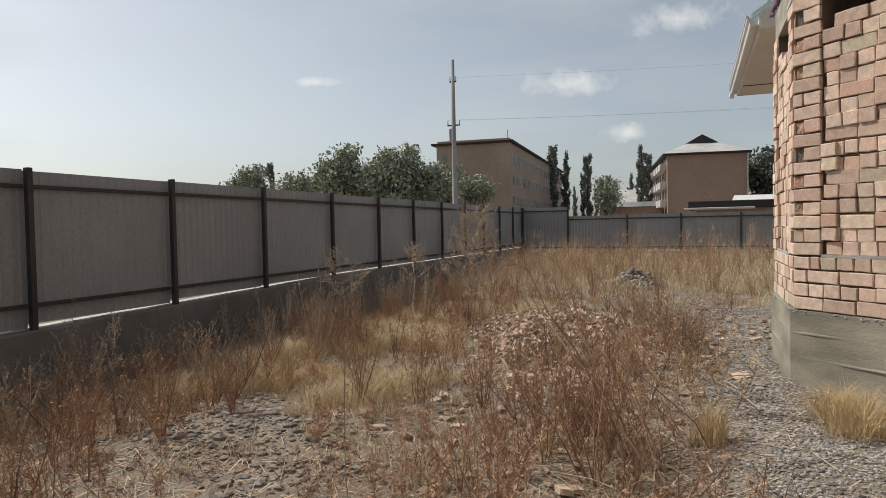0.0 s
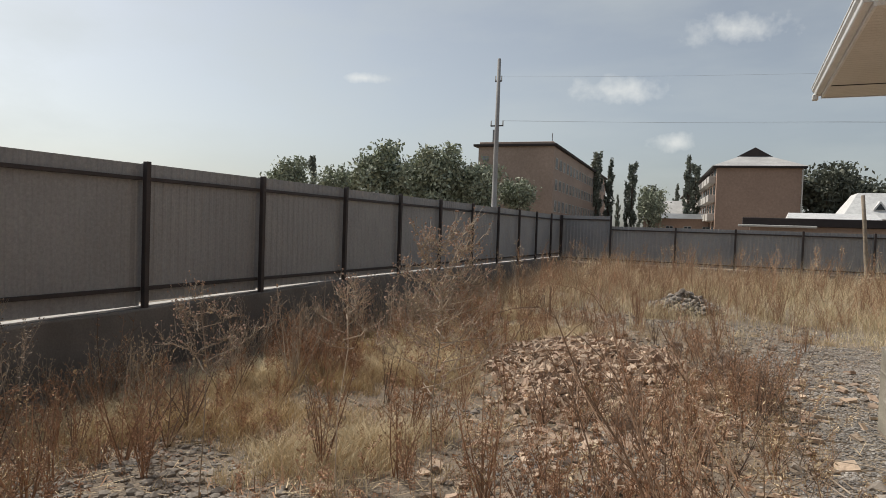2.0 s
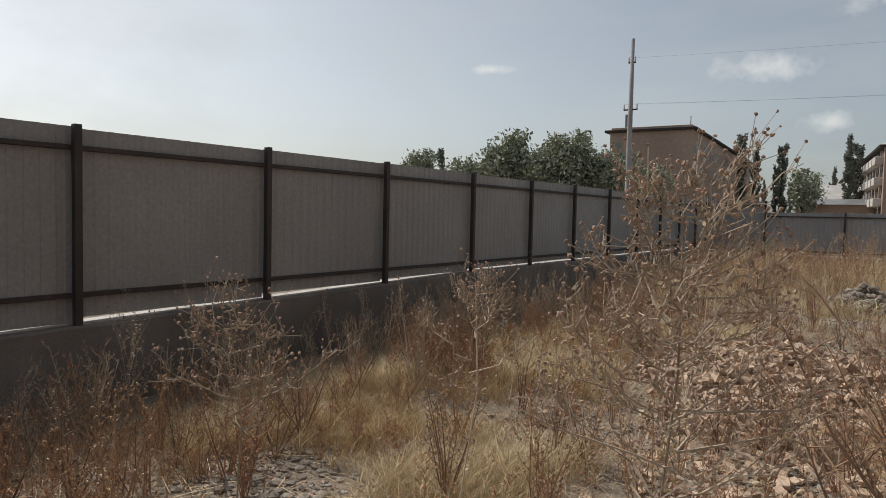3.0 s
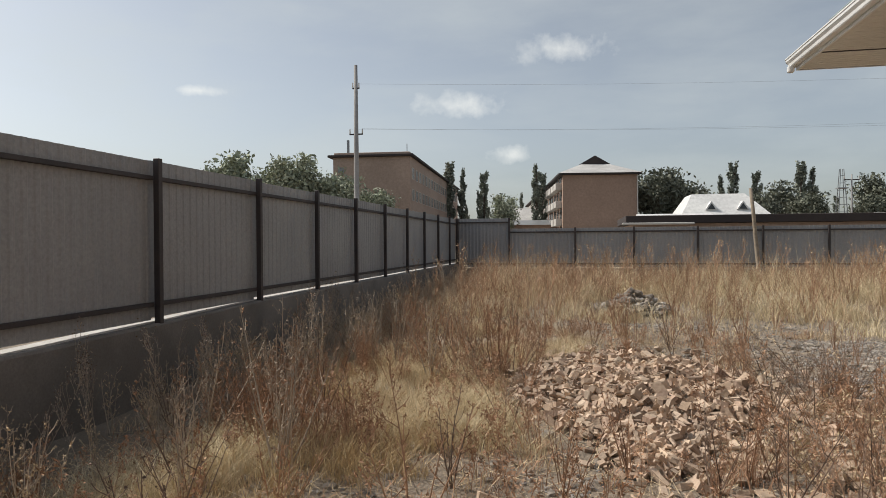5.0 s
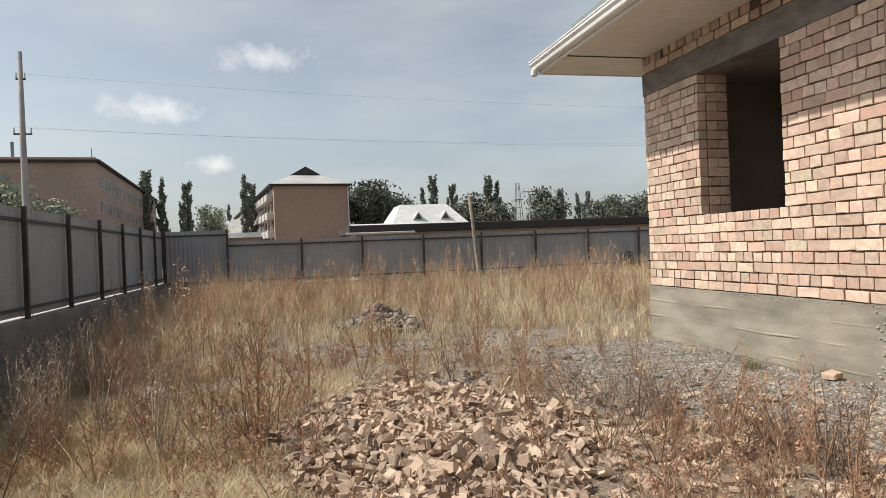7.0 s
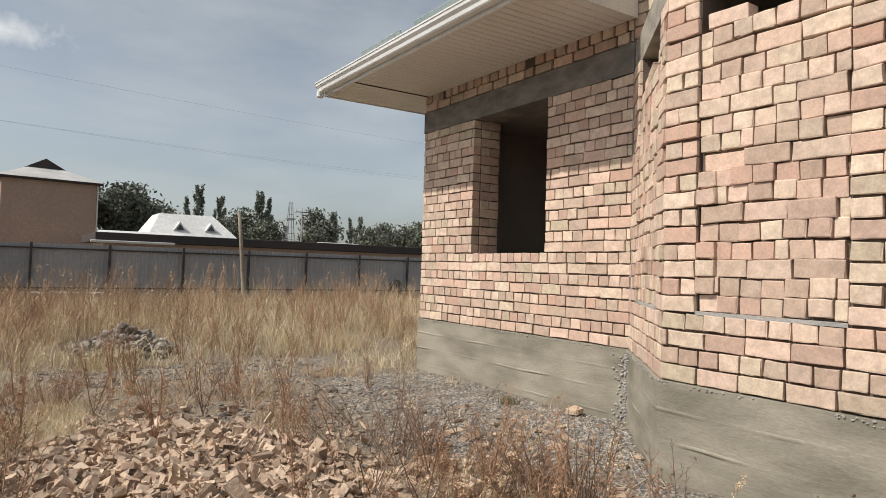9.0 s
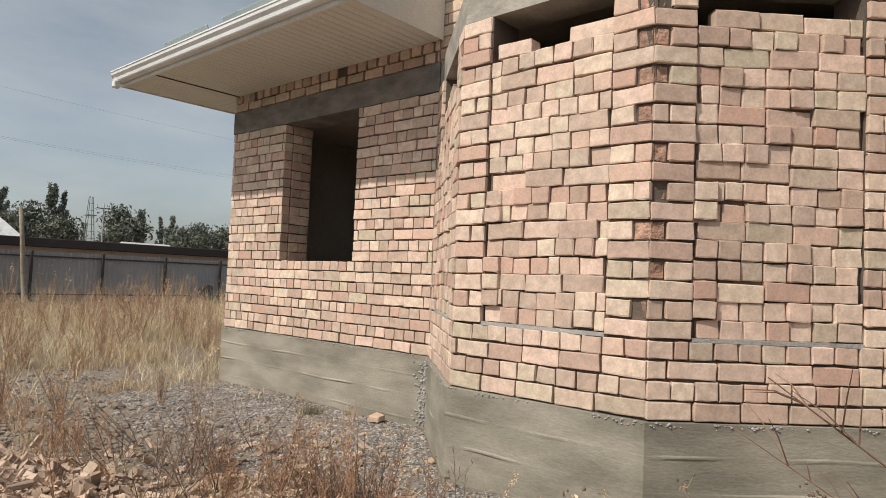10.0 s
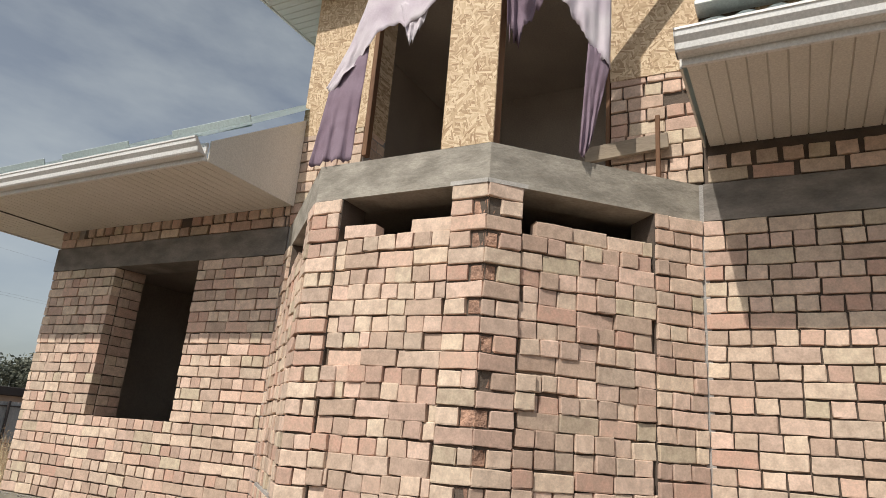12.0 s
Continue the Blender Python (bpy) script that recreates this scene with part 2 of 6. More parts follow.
# building blocks
def mesh_object(name, verts, faces, mat, parent=None, label="", smooth=False):
    me = bpy.data.meshes.new(name)
    me.from_pydata([tuple(v) for v in verts], [], faces)
    me.materials.append(mat)
    if smooth:
        me.polygons.foreach_set("use_smooth", [True] * len(me.polygons))
    me.update()
    ob = new(name, me)
    ob.parent = parent
    if label:
        ob["label"] = label
    return ob


def part(name, bm, mat, parent=None, label=""):
    bmesh.ops.recalc_face_normals(bm, faces=bm.faces)
    me = bpy.data.meshes.new(name)
    bm.to_mesh(me)
    bm.free()
    me.materials.append(mat)
    ob = new(name, me)
    ob.parent = parent
    if label:
        ob["label"] = label
    return ob


def thing(name, label, category, at=(0, 0, 0), group="", kind=""):
    ob = new(name)
    ob.empty_display_size = 0.1
    ob.location = at
    return tagged(ob, label, category, group, kind)


def add_box(bm, lo, hi, bevel=0.0, turn=None):
    """A box between two corners, its edges rounded by bevel."""
    made = bmesh.ops.create_cube(bm, size=1.0)["verts"]
    lo, hi = Vector(lo), Vector(hi)
    m = Matrix.Translation((lo + hi) / 2) @ Matrix.Diagonal((*(hi - lo), 1))
    bmesh.ops.transform(bm, matrix=(turn @ m) if turn else m, verts=made)
    if bevel:
        edges = {e for v in made for e in v.link_edges}
        bmesh.ops.bevel(bm, geom=list(edges), offset=bevel, segments=1, affect="EDGES", profile=0.5)
    return bm


def box(lo, hi, bevel=0.0):
    return add_box(bmesh.new(), lo, hi, bevel)


def prism(points, z0, z1):
    """An upright prism over a plan outline."""
    bm = bmesh.new()
    low = [bm.verts.new((x, y, z0)) for x, y in points]
    top = [bm.verts.new((x, y, z1)) for x, y in points]
    bm.faces.new(low)
    bm.faces.new(top)
    for k in range(len(points)):
        j = (k + 1) % len(points)
        bm.faces.new((low[k], low[j], top[j], top[k]))
    return bm


def extrude_profile(profile, along, start, end, axis):
    """A closed profile in (across, height) carried from start to end along x or y."""
    bm = bmesh.new()
    rings = []
    for s in (start, end):
        rings.append([bm.verts.new((a, s, z) if axis == "y" else (s, a, z)) for a, z in profile])
    n = len(profile)
    for k in range(n):
        j = (k + 1) % n
        bm.faces.new((rings[0][k], rings[0][j], rings[1][j], rings[1][k]))
    bm.faces.new(rings[0])
    bm.faces.new(rings[1])
    return bm


def tube_arrays(path, radii, sides=5):
    """Verts and faces of a tapered tube along a path."""
    verts, faces = [], []
    path = [Vector(p) for p in path]
    for k, p in enumerate(path):
        d = (path[min(k + 1, len(path) - 1)] - path[max(k - 1, 0)]).normalized()
        u = d.orthogonal().normalized()
        w = d.cross(u)
        for s in range(sides):
            a = 2 * math.pi * s / sides
            verts.append(p + float(radii[k]) * (math.cos(a) * u + math.sin(a) * w))
    for k in range(len(path) - 1):
        for s in range(sides):
            a, b = k * sides + s, k * sides + (s + 1) % sides
            faces.append((a, b, b + sides, a + sides))
    faces.append(tuple(range(sides)))
    faces.append(tuple(range((len(path) - 1) * sides, len(path) * sides)))
    return verts, faces


# the house: plan and levels
P, COURSE = 0.6825, 0.105
XW, XB = 2.20, 1.12
Y_FAR, Y_A, Y_AB, Y_BC, Y_CD, Y_NEAR = 7.73, 4.24, 3.05, 1.70, 0.60, -7.0
X_BACK = 9.5
BEAM0, BEAM1 = P + 23 * COURSE, 3.365
SOFFIT_Z = 3.60
W0, W1, SILL = 5.35, 6.61, P + 8 * COURSE
FRONT = [(XW, Y_FAR), (XW, Y_A), (XB, Y_AB), (XB, Y_BC), (XW, Y_CD), (XW, Y_NEAR)]


def set_back(points, d):
    """The front outline moved out by d (in when negative)."""
    out = []
    for k, p in enumerate(points):
        n = Vector((0, 0))
        a = Vector(points[max(k - 1, 0)])
        b = Vector(p)
        c = Vector(points[min(k + 1, len(points) - 1)])
        normals = [Vector((w.y, -w.x)).normalized() for w in (b - a, c - b) if w.length > 1e-6]
        for m in normals:
            m *= 1 if m.x < 0 else -1
            n += m
        n.normalize()
        q = b + n * d / max(0.3, n.dot(normals[0]))
        out.append((q.x, q.y))
    return out


plinth_line = set_back(FRONT, 0.02)
plinth = part("plinth", prism(plinth_line + [(X_BACK, Y_NEAR), (X_BACK, Y_FAR + 0.02)], -0.6, P - 0.004), CONCRETE)
tagged(plinth, "board-marked grey concrete plinth under the brick house", "plinth", kind="structure")
# lips left by the formwork boards
for k, (a, b) in enumerate(zip(plinth_line, plinth_line[1:])):
    a, b = Vector(a), Vector(b)
    d = (b - a).normalized()
    n = Vector((d.y, -d.x))
    n *= 1 if n.x < 0 else -1
    for z, lip in ((0.50, 0.006), (0.31, 0.009), (0.10, 0.005)):
        bm = bmesh.new()
        count = 26
        rows = []
        for i in range(count + 1):
            p = a + d * ((b - a).length * i / count)
            j = 0.010 * noise.noise((p.x * 3, p.y * 3, z * 9))
            o = max(0.0006, lip * 2.6 * noise.noise((p.x * 2.3 + 9, p.y * 2.3, z * 7)))
            q = p + n * o
            rows.append([bm.verts.new((p.x, p.y, z + j - 0.016)), bm.verts.new((q.x, q.y, z + j - 0.004)), bm.verts.new((q.x, q.y, z + j + 0.004)), bm.verts.new((p.x, p.y, z + j + 0.012))])
        for r, s in zip(rows, rows[1:]):
            for e in range(3):
                bm.faces.new((r[e], r[e + 1], s[e + 1], s[e]))
        part("board_mark", bm, CONCRETE, plinth)

T = 0.38  # wall thickness
CORE = 0.026  # depth of the joints


def wall_core(name, a, b, z0, z1, inset, mat, parent=None, thick=T):
    """An upright slab from a to b on the plan whose face lies inset behind the brick face."""
    a, b = Vector(a), Vector(b)
    d = (b - a).normalized()
    n = Vector((d.y, -d.x))
    n *= 1 if n.x < 0 or (abs(n.x) < 1e-6 and n.y < 0) else -1
    pts = [a - n * inset, b - n * inset, b - n * thick, a - n * thick]
    return part(name, prism([(p.x, p.y) for p in pts], z0, z1), mat, parent)


def lerp2(a, b, s):
    L = math.hypot(b[0] - a[0], b[1] - a[1])
    return (a[0] + (b[0] - a[0]) * s / L, a[1] + (b[1] - a[1]) * s / L)


def wall_thing(name, label):
    return thing(name, label, "brick wall", kind="structure")


wall_1 = wall_thing("wall_1", "buff and pink brick wall with a window opening and eave shade")
wall_core("core", (XW, Y_FAR), (XW, W1 + 0.016), P, BEAM0, CORE, MORTAR_SHADED, wall_1)
wall_core("core", (XW, W0 - 0.016), (XW, Y_A), P, BEAM0, CORE, MORTAR_SHADED, wall_1)
for yc, w in ((Y_A, wall_1),):
    part("corner_mortar", box((XW + 0.012, yc - 0.10, P), (XW + 0.2, yc + 0.02, BEAM1)), MORTAR_GREY, w)
wall_core("core", (XW, W1), (XW, W0), P, SILL - 0.01, CORE, MORTAR_SHADED, wall_1)
wall_core("core", (XW, Y_FAR), (XW, Y_A), BEAM1, 3.85, CORE, MORTAR_SHADED, wall_1)
# ring beams below the eaves take the concrete with shade painted in
beam_1 = wall_core("ring_beam", (XW, Y_FAR + 0.01), (XW, Y_A), BEAM0, BEAM1, -0.004, CONCRETE_SHADED, wall_1, T - 0.02)
wall_core("core", (XW, Y_CD), (XW, Y_NEAR), P, BEAM0, CORE, MORTAR_SHADED, wt_d := wall_thing("wall_5", "buff brick wall under a white eave, upper half in shade"))
wall_5 = wt_d
part("corner_mortar", box((XW + 0.010, Y_CD - 0.03, P), (XW + 0.2, Y_CD + 0.10, BEAM1)), MORTAR_GREY, wall_5)
wall_core("core", (XW, Y_CD), (XW, Y_NEAR), BEAM1, 3.85, CORE, MORTAR_SHADED, wall_5)
wall_core("ring_beam", (XW, Y_CD - 0.01), (XW, Y_NEAR), BEAM0, BEAM1, -0.004, CONCRETE_SHADED, wall_5, T - 0.02)

FACETS = {
    "wall_2": ((XW, Y_A), (XB, Y_AB), 0.36, 0.26, "narrow slanted brick side of the bay, window bricked up"),
    "wall_3": ((XB, Y_AB), (XB, Y_BC), 0.24, 0.25, "front of the brick bay, its window roughly bricked up"),
    "wall_4": ((XB, Y_BC), (XW, Y_CD), 0.24, 0.36, "slanted brick side of the bay, window roughly bricked up"),
}
LEDGE_N, INFILL_N = 4, 20
facet_walls = {}
for name, (a, b, pa, pb, label) in FACETS.items():
    w = facet_walls[name] = wall_thing(name, label)
    L = math.hypot(b[0] - a[0], b[1] - a[1])
    wall_core("core", a, lerp2(a, b, pa), P, BEAM0, CORE, MORTAR_SHADED, w, 0.30)
    wall_core("core", lerp2(a, b, L - pb), b, P, BEAM0, CORE, MORTAR_SHADED, w, 0.30)
    wall_core("core", lerp2(a, b, pa), lerp2(a, b, L - pb), P, P + LEDGE_N * COURSE, CORE, MORTAR_SHADED, w, 0.30)
    wall_core("core", lerp2(a, b, pa), lerp2(a, b, L - pb), P + LEDGE_N * COURSE, P + INFILL_N * COURSE - 0.06, 0.026 + CORE, MORTAR_PALE, w, 0.28)

# ring beam of the bay: one poured ring, slightly inside the brick face
outer = set_back(FRONT[1:5], -0.02)
inner = set_back(FRONT[1:5], -0.32)
bay_beam = part("bay_beam", prism(outer + inner[::-1], BEAM0, BEAM1), BEAM)
tagged(bay_beam, "rough grey concrete ring beam on the brick bay", "beam", kind="structure")
# smear of white mortar on the corner pier under the beam
for a, b in (((XB - 0.006, Y_BC + 0.26), (XB - 0.006, Y_BC)), ((XB - 0.003, Y_BC - 0.004), lerp2((XB - 0.003, Y_BC - 0.004), (XW, Y_CD), 0.26))):
    wall_core("mortar_smear", a, b, BEAM0 - 0.012, BEAM0 + 0.016, -0.003, LEDGE, facet_walls["wall_3"], 0.06)

# rooms behind the openings, assumed and closed in so that the inside stays dark
room = set_back(FRONT, -0.40)
floor_in = part("floor", prism(room + [(X_BACK - 0.3, Y_NEAR), (X_BACK - 0.3, Y_FAR - 0.3)], P + 0.002, P + 0.03), PLASTER)
tagged(floor_in, "bare dark screed floor inside the house", "floor", kind="structure")
ceiling = part("ceiling", prism(set_back(FRONT, -0.34) + [(X_BACK - 0.3, Y_NEAR), (X_BACK - 0.3, Y_FAR - 0.3)], BEAM1 - 0.18, BEAM1 - 0.01), PLASTER)
tagged(ceiling, "grey concrete ceiling slab inside the house", "ceiling", kind="structure")
for name, lo, hi in (("wall_6", (X_BACK - 0.3, Y_NEAR, P), (X_BACK, Y_FAR, 7.0)), ("wall_7", (XW + 0.02, Y_FAR - 0.38, P), (X_BACK - 0.3, Y_FAR - 0.014, 3.85)),
                     ("wall_8", (XW + 0.02, Y_NEAR - 0.3, P), (X_BACK, Y_NEAR, 7.0)), ("wall_9", (4.9, Y_NEAR, P + 0.03), (5.1, Y_FAR - 0.4, BEAM1 - 0.18)),
                     ("wall_10", (2.6, 4.3, P + 0.03), (4.9, 4.5, BEAM1 - 0.18))):
    tagged(part(name, box(lo, hi), PLASTER), "unplastered dark brick wall inside the house", "wall", kind="structure")

# eaves: boxed soffit, end plate, gutter, roof sheet
K_GUTTER = [(0.0, 0.0), (-0.075, 0.0), (-0.085, 0.012), (-0.092, 0.045), (-0.118, 0.075), (-0.122, 0.105), (-0.130, 0.108), (-0.130, 0.122), (-0.118, 0.122),
            (-0.112, 0.108), (-0.108, 0.078), (-0.082, 0.046), (-0.075, 0.012), (0.0, 0.010)]


def soffit_panels(name, x0, x1, y0, y1, z, rib, axis):
    """Ribbed soffit boards, the ribs running across the eave."""
    lo, hi = (y0, y1) if axis == "x" else (x0, x1)
    n = int(round((hi - lo) / rib))
    s = (hi - lo) / n
    line = [(lo, z + 0.03)]
    for k in range(n):
        a, b = lo + k * s, lo + (k + 1) * s
        line += [(a, z + 0.010), (a + 0.003, z + 0.001), (a + 0.006, z), (b - 0.007, z), (b - 0.004, z + 0.010)]
    line += [(hi, z + 0.010), (hi, z + 0.03)]
    return extrude_profile(line, None, x0 if axis == "x" else y0, x1 if axis == "x" else y1, "x" if axis == "x" else "y")


def eave(name, y0, y1, z, label, hip, rib):
    e = thing(name, label, "eave", (XW, (y0 + y1) / 2, z))
    inv = Matrix.Translation(-e.location)

    def put(n, bm, mat, text=""):
        bm.transform(inv)
        return part(n, bm, mat, e, text)

    put("soffit", soffit_panels("soffit", 1.12, XW - 0.004, y0 + 0.02, y1 - 0.02, z, rib, "x"), SOFFIT)
    put("fascia", box((1.09, y0, z - 0.012), (1.118, y1, z + 0.15), 0.004), GUTTER)
    put("gutter", extrude_profile([(1.088 + a, z + 0.03 + h) for a, h in K_GUTTER], None, y0 - 0.01, y1 + 0.02, "y"), GUTTER, "white metal gutter with a stepped front")
    for ye in (y0 - 0.012, y1 + 0.014):
        put("gutter_end", extrude_profile([(1.088 + a, z + 0.03 + h) for a, h in K_GUTTER[:9]], None, ye, ye + 0.008, "y"), GUTTER)
    # roof sheet over the eave
    slope = 0.72
    run = 1.18 if not hip else 3.2
    sheet = bmesh.new()
    ribs = int((y1 - y0) / 0.20)
    cols = []
    for k in range(ribs * 4 + 1):
        y = y0 - 0.03 + (y1 - y0 + 0.06) * k / (ribs * 4)
        up = 0.022 if k % 4 in (1, 2) else 0.0
        top = run if not hip else min(run, max(0.1, (y1 - y) * 0.95))
        cols.append((sheet.verts.new((1.02, y, z + 0.165 + up)), sheet.verts.new((1.02 + top, y, z + 0.165 + up + top * slope))))
    for c, d in zip(cols, cols[1:]):
        sheet.faces.new((c[0], d[0], d[1], c[1]))
    back = bmesh.ops.solidify(sheet, geom=list(sheet.faces), thickness=0.006)
    put("roof_sheet", sheet, ROOF, "pale grey-green profiled metal roof sheet")
    return e, put


SOFFIT_Z = 3.57
eave_1, put1 = eave("eave", Y_A - 0.02, 8.50, SOFFIT_Z, "white boxed eave with gutter over the window wall", True, 0.10)
put1("soffit", soffit_panels("soffit", XW, X_BACK, Y_FAR + 0.01, 8.48, SOFFIT_Z, 0.10, "y"), SOFFIT)
put1("fascia", box((1.12, 8.482, SOFFIT_Z - 0.012), (X_BACK, 8.505, SOFFIT_Z + 0.15), 0.004), GUTTER)
outlet = bmesh.new()
add_box(outlet, (0.97, 8.40, SOFFIT_Z - 0.05), (1.05, 8.48, SOFFIT_Z + 0.04), 0.012)
put1("gutter_outlet", outlet, GUTTER)
put1("soffit_trim", box((1.13, Y_FAR - 0.10, SOFFIT_Z - 0.010), (XW - 0.005, Y_FAR - 0.075, SOFFIT_Z - 0.001), 0.003), POST)
# end plate that closes the eave beside the bay
bm = bmesh.new()
plate = [(1.12, SOFFIT_Z - 0.01), (XW - 0.01, SOFFIT_Z - 0.01), (XW - 0.01, 4.46), (1.12, SOFFIT_Z + 0.17)]
rings = [[bm.verts.new((x, y, z)) for x, z in plate] for y in (Y_A - 0.035, Y_A - 0.022)]
bm.faces.new(rings[0]), bm.faces.new(rings[1])
for k in range(4):
    bm.faces.new((rings[0][k], rings[0][(k + 1) % 4], rings[1][(k + 1) % 4], rings[1][k]))
put1("end_plate", bm, SOFFIT, "plain white sheet closing the eave's end")
for k, (yy, d) in enumerate(((4.75, 0.42), (6.0, 0.42), (7.3, 0.42))):
    rail = box((0, -0.5, 0), (0.012, 0.5, 0.10), 0.003)
    rail.transform(pose(1.30 + 0.25 * (k == 0), yy, SOFFIT_Z + 0.345 + 0.18 * (k == 0), 0, -25, 0))
    put1("snow_guard", rail, ROOF)
eave_2, put2 = eave("eave", -6.9, 0.56, SOFFIT_Z + 0.07, "white boxed eave with gutter and ribbed soffit by the bay", False, 0.10)
bm = bmesh.new()
plate = [(1.12, SOFFIT_Z + 0.06), (XW - 0.01, SOFFIT_Z + 0.06), (XW - 0.01, 4.50), (1.12, SOFFIT_Z + 0.24)]
rings = [[bm.verts.new((x, y, z)) for x, z in plate] for y in (0.562, 0.574)]
bm.faces.new(rings[0]), bm.faces.new(rings[1])
for k in range(4):
    bm.faces.new((rings[0][k], rings[0][(k + 1) % 4], rings[1][(k + 1) % 4], rings[1][k]))
put2("end_plate", bm, SOFFIT)

# upper storey: wall in the plane of the lower one, half brick and half strand board, open behind the bay
wall_up = wall_thing("wall_11", "upper storey wall of brick below and strand board above")
UP0, UP1, OSB0 = 3.37, 5.90, 4.28
for a, b in (((XW, 4.25), (XW, 3.50)), ((XW, 1.23), (XW, 0.58))):
    wall_core("core", a, b, UP0, OSB0 - 0.006, CORE, MORTAR_SHADED if b[1] < 1 else MORTAR_GREY, wall_up, 0.36)
for y0, y1 in ((3.50, 4.25), (0.58, 1.23)):
    part("strand_board", box((XW - 0.004, y0, OSB0), (XW + 0.014, y1, UP1), 0.002), OSB, wall_up, "flaky straw-coloured strand board")
part("strand_board", box((XW + 0.014, 3.49, OSB0), (XW + 0.34, 3.505, UP1), 0.002), OSB, wall_up)
part("stud", box((XW - 0.02, 3.44, OSB0 - 0.3), (XW + 0.05, 3.488, UP1), 0.004), WOOD, wall_up, "brown timber stud beside the opening")
part("stud", box((XW + 0.0, 1.232, UP0), (XW + 0.05, 1.262, UP1), 0.004), WOOD, wall_up)
for lo, hi in (((XW + 0.02, 4.22, UP0), (X_BACK - 0.3, 4.25, UP1)), ((XW + 0.02, 0.2, UP0), (XW + 0.34, 0.58, UP1)), ((XW + 0.03, Y_NEAR, UP0), (XW + 0.3, -1.3, UP1)),
               ((XW + 0.03, -1.3, UP0), (XW + 0.3, 0.2, 4.72))):
    part("panel", box(lo, hi), MORTAR_SHADED if lo[1] == 0.2 else OSB, wall_up)
# assumed inner walls, added to keep the upper opening dark
for lo, hi in (((XW + 2.6, Y_NEAR, UP0), (XW + 2.8, 4.16, UP1)), ((XW + 0.36, 4.16, UP0), (X_BACK - 0.4, 4.215, UP1 - 0.03))):
    tagged(part("wall_12", box(lo, hi), PLASTER), "dark bare wall inside the upper storey", "wall", kind="structure")
tagged(part("floor_upper", prism(set_back(FRONT[1:], -0.06) + [(X_BACK - 0.3, Y_NEAR), (X_BACK - 0.3, 4.2)], BEAM1 - 0.008, BEAM1 + 0.002), PLASTER), "bare upper storey floor slab", "floor", kind="structure")
tagged(part("ceiling_upper", box((XW + 0.02, Y_NEAR, UP1 - 0.02), (X_BACK, 4.22, UP1 + 0.1)), PLASTER), "dark boarded ceiling of the upper storey", "ceiling", kind="structure")
roof_up = thing("upper_roof", "white-soffited upper roof with pale slats underneath", "roof", (XW, 4.0, 5.9))
for n, bm, mat in (("soffit", soffit_panels("s", 1.84, X_BACK, 4.26, 4.88, 5.90, 0.09, "y"), SOFFIT), ("soffit", soffit_panels("s", 1.84, XW, Y_NEAR, 4.26, 5.90, 0.09, "x"), SOFFIT),
                   ("fascia", box((1.82, 4.88, 5.885), (X_BACK, 4.905, 6.05), 0.004), GUTTER), ("fascia", box((1.80, Y_NEAR, 5.885), (1.84, 4.905, 6.05), 0.004), GUTTER),
                   ("roof_deck", box((1.82, Y_NEAR, 6.02), (X_BACK, 4.88, 6.10)), ROOF)):
    bm.transform(Matrix.Translation(-roof_up.location))
    part(n, bm, mat, roof_up)
# post clad with strand board on the corner of the beam, and the balcony's roof beam
balcony_post = thing("balcony_post", "timber post clad with strand board on the beam's corner", "post", (1.2, 1.87, BEAM1))
part("cladding", box((-0.06, -0.17, 0.0), (-0.044, 0.20, 2.55), 0.002), OSB, balcony_post, "strand board sheet")
part("timber", box((-0.042, -0.165, 0.0), (0.06, -0.07, 2.55), 0.004), WOOD, balcony_post, "brown timber core")
part("timber", box((-0.042, 0.10, 0.0), (0.06, 0.195, 2.55), 0.004), WOOD, balcony_post)
window_up = thing("window_1", "white-framed upper window set back beside the strand board", "window", (XW, -0.35, 4.74), kind="structure")
for lo, hi in (((-0.01, -0.95, 0.0), (0.06, 0.92, 0.07)), ((-0.01, 0.85, 0.07), (0.06, 0.92, 1.1)), ((-0.01, -0.95, 0.07), (0.06, -0.88, 1.1)), ((-0.005, -0.06, 0.07), (0.055, 0.01, 1.1)), ((-0.01, -0.95, 1.1), (0.06, 0.92, 1.16))):
    part("window_frame", box(lo, hi, 0.006), GUTTER, window_up)
part("pane", box((0.02, -0.88, 0.07), (0.03, -0.06, 1.1)), FAR_PANE, window_up, "bluish reflecting pane")
part("pane", box((0.02, 0.01, 0.07), (0.03, 0.85, 1.1)), FAR_PANE, window_up)
part("window_sill", box((-0.16, -0.98, -0.045), (0.03, 0.94, -0.004), 0.006), GUTTER, window_up)
plank = thing("loose_plank", "weathered grey plank leaning on the upper brickwork", "plank", (2.14, 1.1, 3.6))
bm = box((-0.02, -0.30, -0.06), (0.015, 0.30, 0.06), 0.004)
bm.transform(pose(0, 0, 0.08, -4, 0, 0))
part("board", bm, GREY_WOOD, plank)
part("prop", box((-0.03, -0.245, -0.23), (-0.004, -0.215, 0.30), 0.003), WOOD, plank, "thin upright brown batten")

# the ground: one sheet from the yard to the horizon
FX, CORNER_Y = -5.706, 20.23


def smooth(a, b, v):
    s = min(1.0, max(0.0, (v - a) / (b - a)))
    return s * s * (3 - 2 * s)


